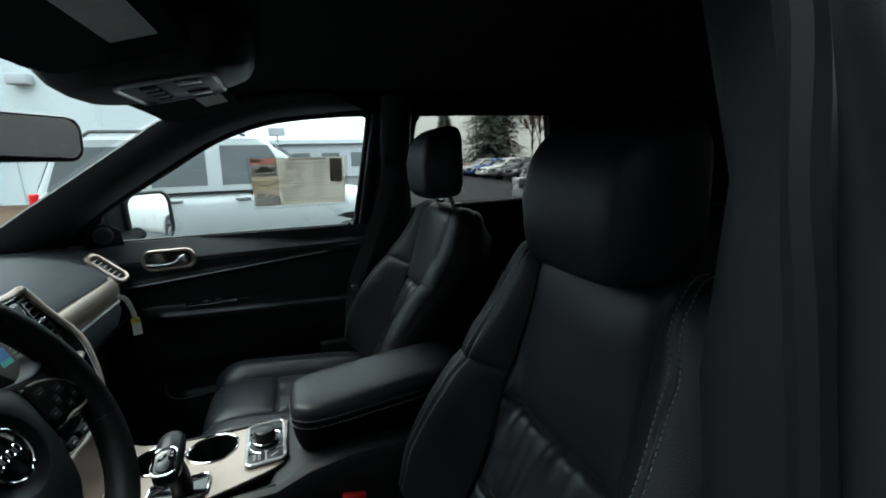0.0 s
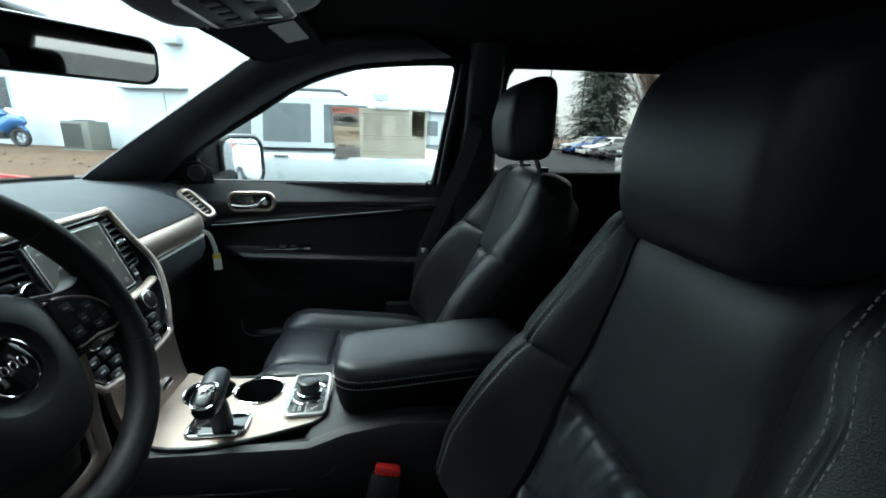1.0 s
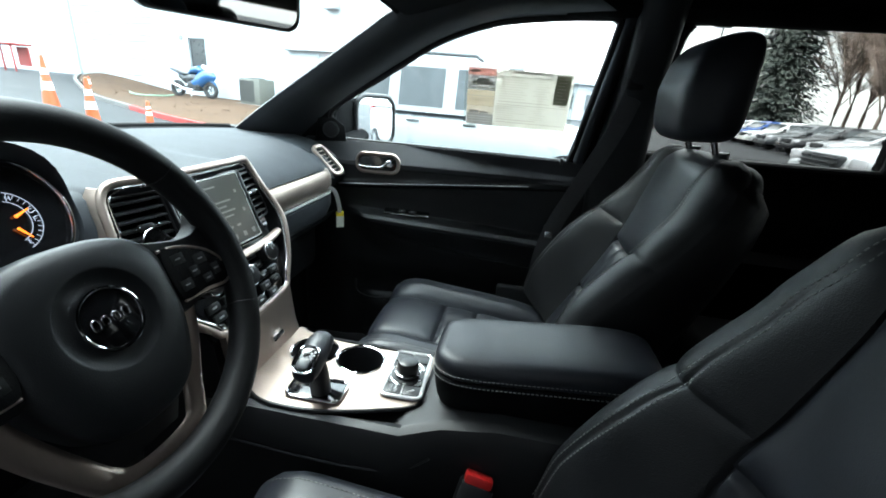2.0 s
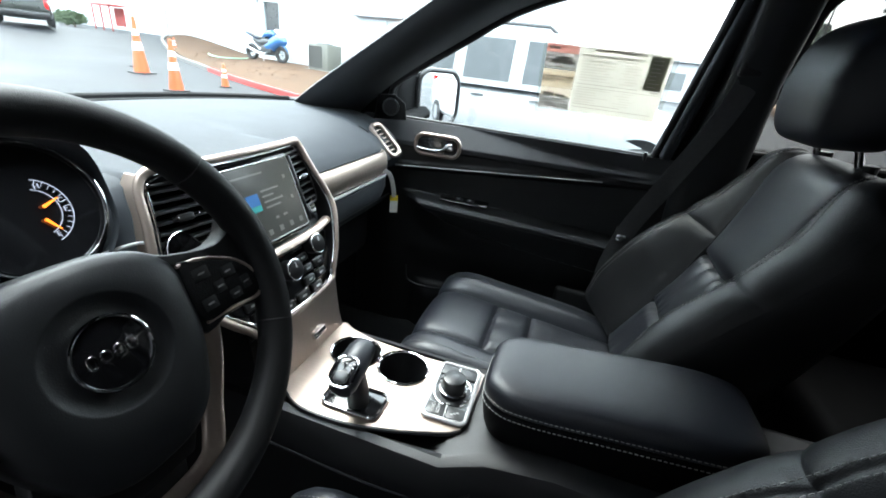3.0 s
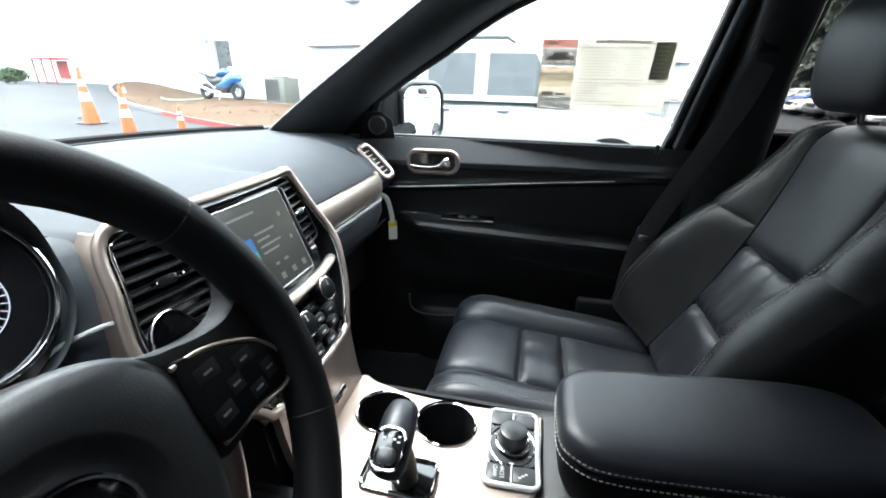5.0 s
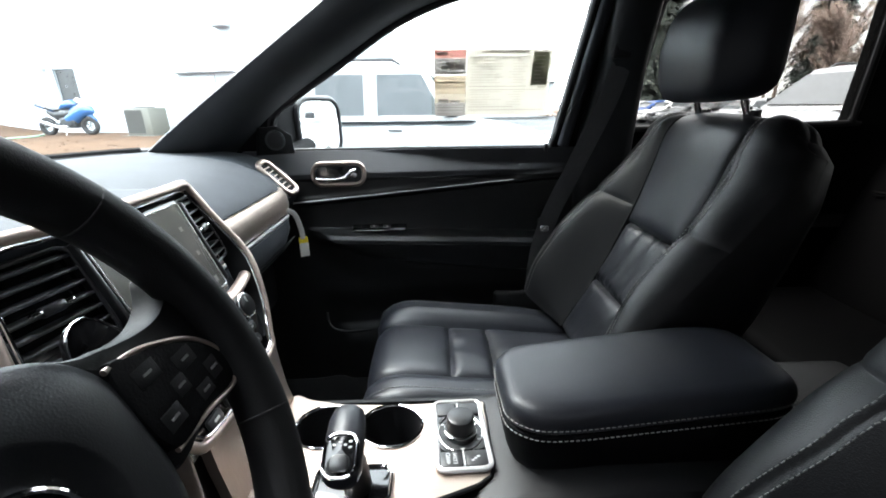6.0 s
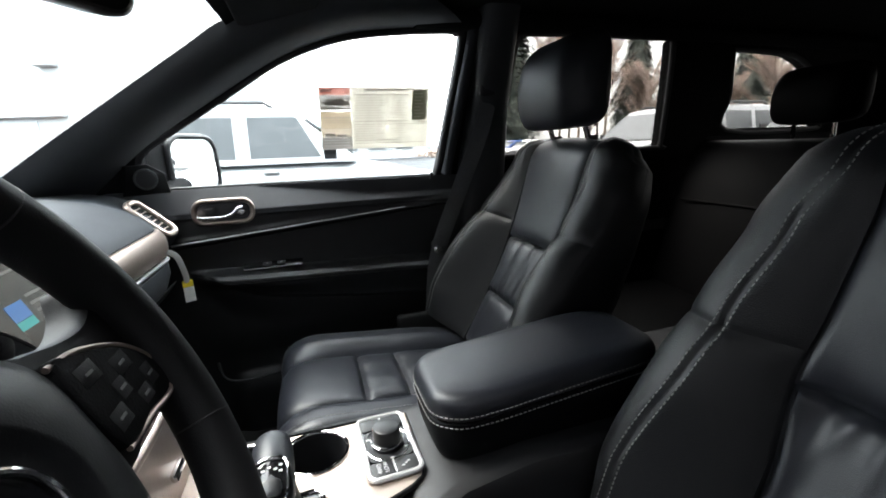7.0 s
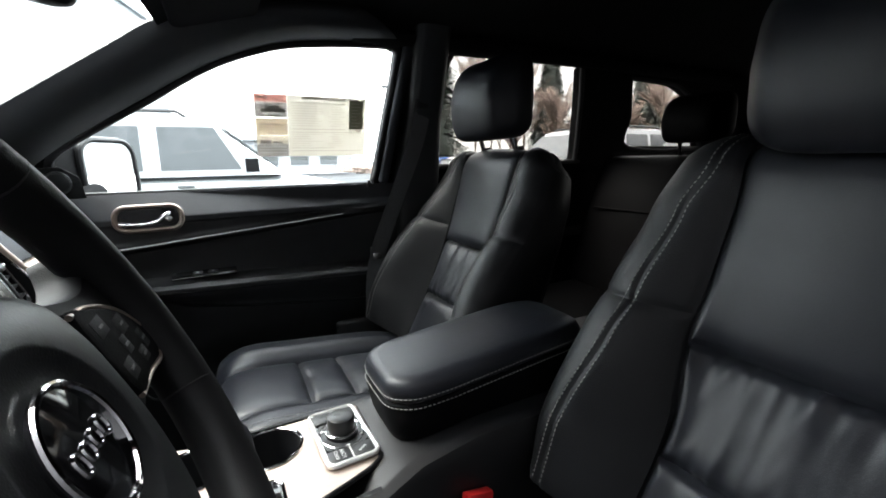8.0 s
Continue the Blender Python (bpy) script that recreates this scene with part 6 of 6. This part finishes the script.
for lx in (-1.2, -0.05, 1.15):
    part("bench_leg", rbox((lx, -0.45, 0), (lx + 0.07, -0.38, 1.35), 0.01, 1, TM), REDPAINT, tb)
part("bench_back", rbox((-0.1, 0.3, 0.3), (1.2, 0.36, 1.3), 0.02, 1, TM), REDPAINT, tb)


def leaf_cloud(center, size, count, leaf, rng):
    """A loose crown of small leaves."""
    vs, fs = [], []
    for _ in range(count):
        d = Vector((rng.gauss(0, 1), rng.gauss(0, 1), rng.gauss(0, 1))).normalized() * rng.random() ** 0.4
        p = Vector(center) + Vector((d.x * size[0], d.y * size[1], d.z * size[2])) * (0.75 + 0.35 * noise.noise(d * 2.3))
        e = Vector((rng.gauss(0, 1), rng.gauss(0, 1), rng.gauss(0, 1))).normalized() * leaf
        f = e.orthogonal().normalized() * leaf * 0.6
        o = len(vs)
        vs += [p - e, p + f, p + e, p - f]
        fs.append((o, o + 1, o + 2, o + 3))
    return mesh(vs, fs, smooth=False)


gr = random.Random(11)
for sx, sy in ((-29.9, 19.6), (-31.6, 20.3)):
    g = lane_z(sx)
    hd = thing("shrub", (sx, sy, g), "low green shrub at the lane's edge", "shrub", "shrubs")
    part("foliage", leaf_cloud((sx, sy, g + 0.48), (1.0, 0.95, 0.48), 1100, 0.07, gr), SHRUB, hd)
    part("stem", tube([(sx, sy, g), (sx, sy, g + 0.5)], 0.05, 6), BARK, hd)
HOSE = material("pale_green_hose", (0.20, 0.34, 0.25), 0.5)
solo("garden_hose", tube(smooth_path([(-19.0, 18.6, 0.27), (-18.3, 17.9, 0.26), (-17.1, 17.3, 0.245), (-16.7, 18.2, 0.255), (-17.0, 19.1, 0.27)], 6), 0.035, 6), HOSE, "pale green garden hose lying on the mulch", "garden hose")

# ---- vehicles ----
def vehicle(name, label, x, y, turn, paint, L=4.6, W=1.86, H=1.75, belt=1.15, hood=1.02, van=True, rows=(( -2.15, -1.35), (-1.25, -0.6), (-0.48, 0.35)), group="parked cars", nose=1.35, z0=0.0):
    """A car that faces local +x: body, glasshouse, panes, wheels, lamps, bumpers."""
    m = Matrix.Translation((x, y, z0)) @ Matrix.Rotation(radians(turn), 4, "Z")
    car = thing(name, (x, y, z0), label, "car", group)
    f, b, w = L / 2, -L / 2, W / 2
    cowl, front_roof = f - nose, f - nose - 0.75
    tail_roof, tail = (b + 0.30, b + 0.06) if van else (b + 1.25, b + 0.75)
    st = [(b, 0.55, belt - 0.25, 0.80), (b + 0.05, 0.36, belt - 0.05, 0.94), (b + 0.3, 0.30, belt + (0 if van else -0.06), 1.0), (b + 1.2, 0.27, belt, 1.0), (cowl - 0.5, 0.27, belt, 1.0), (cowl, 0.27, belt - 0.03, 1.0), (cowl + 0.5, 0.27, hood, 0.99), (f - 0.35, 0.28, hood - 0.08, 0.96), (f - 0.08, 0.32, hood - 0.2, 0.88), (f, 0.42, hood - 0.36, 0.78)]
    rings = []
    for px, lo, hi, s in st:
        ring = []
        for k in range(24):
            t = 2 * math.pi * k / 24
            c, q = math.cos(t), math.sin(t)
            ring.append(m @ Vector((px, w * s * math.copysign(abs(c) ** 0.35, c) * (1 - 0.05 * max(0, q)), (lo + hi) / 2 + (hi - lo) / 2 * math.copysign(abs(q) ** 0.4, q))))
        rings.append(ring)
    part("body", loft(rings), PAINTS[paint], car, f"{paint} painted body")
    gh = []
    for z, t in ((belt - 0.04, 0.0), (belt + 0.05, 0.1), (H - 0.14, 0.86), (H - 0.05, 0.97), (H, 1.0)):
        x1, x0 = cowl + (front_roof - cowl) * t, tail + (tail_roof - tail) * t
        ww = (w - 0.05) * (1 - 0.14 * t)
        if z == H:
            x1, x0, ww = x1 - 0.25, x0 + 0.2, ww - 0.16
        gh.append([m @ Vector(((x0 + x1) / 2 + px * (x1 - x0), py * 2 * ww, z)) for px, py in rounded(1.0, 1.0, 0.06, 3)])
    cabin = part("cabin", loft(gh), PAINTS[paint], car)
    za, zb = belt + 0.03, H - 0.13
    ya = lambda z: (w - 0.05) * (1 - 0.14 * (z - belt + 0.04) / (H - belt)) + 0.006
    xs_ = lambda z: tail + (tail_roof - tail) * (z - belt) / (H - belt)
    xe_ = lambda z: cowl + (front_roof - cowl) * (z - belt) / (H - belt)
    for s in (-1, 1):
        for r0, r1 in rows:
            q = [(max(r0, xs_(za) + 0.12), za), (min(r1, xe_(za) - 0.14), za), (min(r1, xe_(zb) - 0.10), zb), (max(r0, xs_(zb) + 0.1), zb)]
            if q[1][0] - q[0][0] < 0.1:
                continue
            part("side_window", slab([[m @ Vector((q[0][0], s * ya(za), za)), m @ Vector((q[1][0], s * ya(za), za))], [m @ Vector((q[3][0], s * ya(zb), zb)), m @ Vector((q[2][0], s * ya(zb), zb))]], m.to_3x3() @ Vector((0, -s * 0.02, 0))), CARGLASS, cabin, "dark side window")
        hx = [r[0] + 0.12 for r in rows[1:]]
        for px in hx:
            part("door_handle", rbox((px, s * w * 0.985 - 0.015, belt - 0.15), (px + 0.18, s * w * 0.985 + 0.025, belt - 0.115), 0.01, 1, m), PAINTS[paint], car)
        mir = part("wing_mirror", rbox((cowl - 0.42, s * (w + 0.02) - 0.07, belt - 0.0), (cowl - 0.28, s * (w + 0.14) + 0.02, belt + 0.15), 0.04, 2, m), SMOOTH, car, "black wing mirror")
        part("tail_lamp", rbox((b - 0.0, s * (w * 0.78) - 0.11, belt - 0.38), (b + 0.16, s * (w * 0.84) + 0.09, belt + 0.02), 0.03, 2, m), TAIL, car, "red tail lamp")
        part("headlamp", rbox((f - 0.28, s * (w * 0.70) - 0.16, hood - 0.32), (f - 0.04, s * (w * 0.70) + 0.17, hood - 0.14), 0.04, 2, m), HEADL, car, "clear headlamp")
        part("roof_rail", tube([m @ Vector((px, s * (w - 0.3), pz)) for px, pz in ((tail_roof + 0.2, H - 0.02), (tail_roof + 0.3, H + 0.045), (front_roof - 0.3, H + 0.045), (front_roof - 0.2, H - 0.02))], 0.022, 6), SMOOTH, car) if van else None
        for px in (f - 0.9, b + 0.85):
            wm = m @ pose(px, s * (w - 0.10), 0.35, 90, 0, 0)
            # Black disc stands for the shaded hollow of the wheel arch
            part("wheel_arch", disc(0.41, 0.03, m @ pose(px, s * (w - 0.005) + (0.015 if s < 0 else -0.015), 0.37, 90, 0, 0) @ Matrix.Translation((0, 0, -0.015)), 28), SMOOTH, car)
            wl_ = part("wheel", ring_mesh(0.25, 0.1, m @ pose(px, s * (w - 0.07), 0.35, 90, 0, 0), 28), TYRE, car, "black tyre")
            part("rim", disc(0.21, 0.03, m @ pose(px, s * (w + 0.0), 0.35, 90, 0, 0) @ Matrix.Translation((0, 0, -0.015)), 20, 0.01), ALLOY, wl_)
    zg0, zg1 = belt + 0.04, H - 0.12
    for side_, lab in ((1, "windscreen"), (-1, "rear_window")):
        ex = (lambda z: xe_(z) + 0.012) if side_ > 0 else (lambda z: xs_(z) - 0.012)
        part(lab, slab([[m @ Vector((ex(z), yy * (ya(z) - 0.12), z)) for yy in (-1, 0, 1)] for z in (zg0, zg1)], m.to_3x3() @ Vector((-side_ * 0.02, 0, 0))), CARGLASS, cabin, "dark car glass")
    part("front_bumper", rbox((f - 0.2, -w * 0.86, 0.30), (f + 0.06, w * 0.86, 0.56), 0.07, 2, m), SMOOTH if van else PAINTS[paint], car)
    part("rear_bumper", rbox((b - 0.06, -w * 0.88, 0.36), (b + 0.2, w * 0.88, 0.62), 0.07, 2, m), SMOOTH if van else PAINTS[paint], car)
    gl = part("grille", rbox((f - 0.10, -w * 0.42, hood - 0.36), (f + 0.03, w * 0.42, hood - 0.14), 0.03, 2, m), DARK, car, "dark front grille")
    for k in range(3):
        part("grille_bar", rbox((f + 0.02, -w * 0.4, hood - 0.33 + 0.065 * k), (f + 0.045, w * 0.4, hood - 0.305 + 0.065 * k), 0.005, 1, m), SMOOTH, gl)
    return car


vehicle("suv", "pearl white suv parked beside with grey windows and roof rack", -0.45, 5.78, 0, "pearl", 4.3, 1.86, 1.80, 1.17, 1.06, True, ((-1.95, -1.12), (-0.98, -0.40), (-0.24, 0.55)), nose=1.15)
vehicle("suv", "dark green suv driving lane ahead with red tail lamps", -25.7, 14.65, 150, "green", 4.6, 1.9, 1.75, 1.1, 1.0, z0=lane_z(-25.7))
vehicle("suv", "dark grey suv farther along the lane", -36.6, 18.3, 150, "grey", 4.6, 1.9, 1.75, 1.1, 1.0, z0=lane_z(-36))
vehicle("suv", "silver suv parked behind facing the car", 6.9, 6.5, 180, "silver", 4.7, 1.9, 1.86, 1.22, 1.15)
vehicle("suv", "white suv parked behind with dark windows", 8.4, 4.0, 178, "white", 4.9, 1.95, 2.05, 1.30, 1.2)
for k, (pt, lb) in enumerate((("grey", "grey sedan in the parked row"), ("silver", "silver sedan in the parked row"), ("black", "black sedan in the parked row"), ("grey", "grey sedan in the parked row"), ("white", "white sedan in the parked row"), ("blue", "blue sedan in the parked row"), ("silver", "silver sedan in the parked row"))):
    vehicle("sedan", lb, 14.2 + 0.32 * (k + 1) * 1.0 - 0.3, 16.5 + 2.75 * k, 176, pt, 4.6, 1.8, 1.45, 0.95, 0.88, False, ((-1.2, -0.5), (-0.42, 0.45)))
vehicle("sedan", "red sedan parked behind", 11.5, 9.4, 178, "red", 4.6, 1.8, 1.46, 0.95, 0.88, False, ((-1.2, -0.5), (-0.42, 0.45)))

# ---- trees and distance ----
def conifer(x, y, h, rng):
    t = thing("conifer", (x, y, 0), "tall dark green conifer at the lot's edge", "tree", "conifers")
    part("trunk", tube([(x, y, 0), (x, y, h * 0.95)], 0.28, 8, taper=0.1), BARK, t)
    vs, fs = [], []
    z = h * 0.10
    while z < h:
        reach = 0.34 * (h - z) ** 0.9 + 0.3
        for k in range(64):
            a = rng.uniform(0, 6.283)
            r = reach * rng.uniform(0.6, 1.1)
            d = Vector((math.cos(a), math.sin(a), -0.25))
            for j in range(9):
                q = Vector((x, y, z)) + d * r * (0.2 + 0.8 * j / 8) + Vector((rng.uniform(-0.3, 0.3), rng.uniform(-0.3, 0.3), rng.uniform(-0.25, 0.15)))
                s = (0.34 + 0.018 * h) * (1 - 0.5 * j / 8)
                e1 = d * s + Vector((rng.uniform(-0.2, 0.2), rng.uniform(-0.2, 0.2), -0.15))
                e2 = Vector((-d.y, d.x, rng.uniform(-0.5, 0.2))) * s * 0.5
                o = len(vs)
                vs += [q - e1 * 0.5, q + e2 * 0.5, q + e1 * 0.6, q - e2 * 0.5]
                fs.append((o, o + 1, o + 2, o + 3))
        z += 0.028 * h
    part("crown", mesh(vs, fs, smooth=False), NEEDLES, t, "dark drooping needles")


def bare_tree(x, y, h, rng):
    t = thing("bare_tree", (x, y, 0), "leafless tree with reddish brown twigs", "tree", "bare trees")
    part("trunk", tube(smooth_path([(x, y, 0), (x + rng.uniform(-0.2, 0.2), y, h * 0.3), (x + rng.uniform(-0.3, 0.3), y, h * 0.6)], 3), 0.16, 7, taper=0.5), BARK, t)
    limbs, vs, fs = [], [], []
    for k in range(22):
        z = h * rng.uniform(0.18, 0.6)
        a, r = rng.uniform(0, 6.283), h * rng.uniform(0.12, 0.25)
        tip = Vector((x + r * math.cos(a), y + r * math.sin(a), z + h * rng.uniform(0.2, 0.4)))
        base = Vector((x, y, z))
        limbs.append(tube([base, base.lerp(tip, 0.5) + Vector((0, 0, 0.04 * h)), tip], 0.05, 5, taper=0.3))
        for j in range(300):
            p = base.lerp(tip, rng.uniform(0.25, 1.0))
            e = Vector((rng.gauss(0, 1), rng.gauss(0, 1), rng.uniform(0.2, 1.6))).normalized() * rng.uniform(0.3, 0.09 * h)
            sd = e.orthogonal().normalized() * 0.026
            o = len(vs)
            vs += [p - sd, p + sd, p + e]
            fs.append((o, o + 1, o + 2))
    part("limbs", limbs, BARK, t)
    part("twigs", mesh(vs, fs, smooth=False), TWIGS, t, "fine reddish twigs")


tr = random.Random(5)
for x, y, h in ((23.0, 45, 19), (22.5, 60, 9), (33, 37, 13), (40, 30, 14), (44, 22, 13)):
    conifer(x, y, h, tr)
for x, y, h in ((26.5, 42, 14), (28, 43, 15), (30, 44, 14), (27, 38, 12), (29.5, 37, 13), (31, 40, 14), (31, 33, 10), (34, 30, 9), (33, 27, 8), (36, 25, 10), (37, 21, 9), (36, 18, 8), (38, 15, 9), (37, 12, 8), (39, 9, 9), (30, 40, 8)):
    bare_tree(x, y, h, tr)
gb = thing("low_building", (5, 48, 0), "low grey building across the lot", "building")
part("wall", rbox((-4, 46, 0), (13, 54, 3.4), 0, 1), GREYWALL, gb)
part("roof", rbox((-4.4, 45.6, 3.4), (13.4, 54.4, 3.9), 0.05, 1), WALL, gb, "pale roof edge")
for k in range(5):
    part("window", rbox((-2.5 + 3 * k, 45.94, 1.0), (-0.7 + 3 * k, 46.0, 2.5), 0, 1), CARGLASS, gb)
vb = thing("sign_box", (-0.6, 40, 0), "dark louvred sign box on a post", "sign box")
part("box", rbox((-1.3, 39.8, 3.9), (0.1, 40.2, 4.6), 0.04, 1), GREYWALL, vb)
part("post", tube([(-0.6, 40, 0), (-0.6, 40, 3.9)], 0.08, 8), GREYWALL, vb)
for px, py in ((15.2, 40), (20.4, 44)):
    lp = thing("street_lamp", (px, py, 0), "tall dark lamp post in the lot", "street lamp", "lamp posts")
    part("pole", tube([(px, py, 0), (px, py, 8.2)], 0.09, 8, taper=0.6), DARK, lp)
    part("lamp_head", rbox((px - 0.6, py - 0.2, 8.15), (px + 0.6, py + 0.2, 8.4), 0.05, 1), DARK, lp)
hedge = solo("hedge", leaf_cloud((20, 42, 0.5), (14, 1.0, 0.7), 6000, 0.16, tr), TWIGS, "brown hedge along the lot's far edge", "hedge", "stuff")
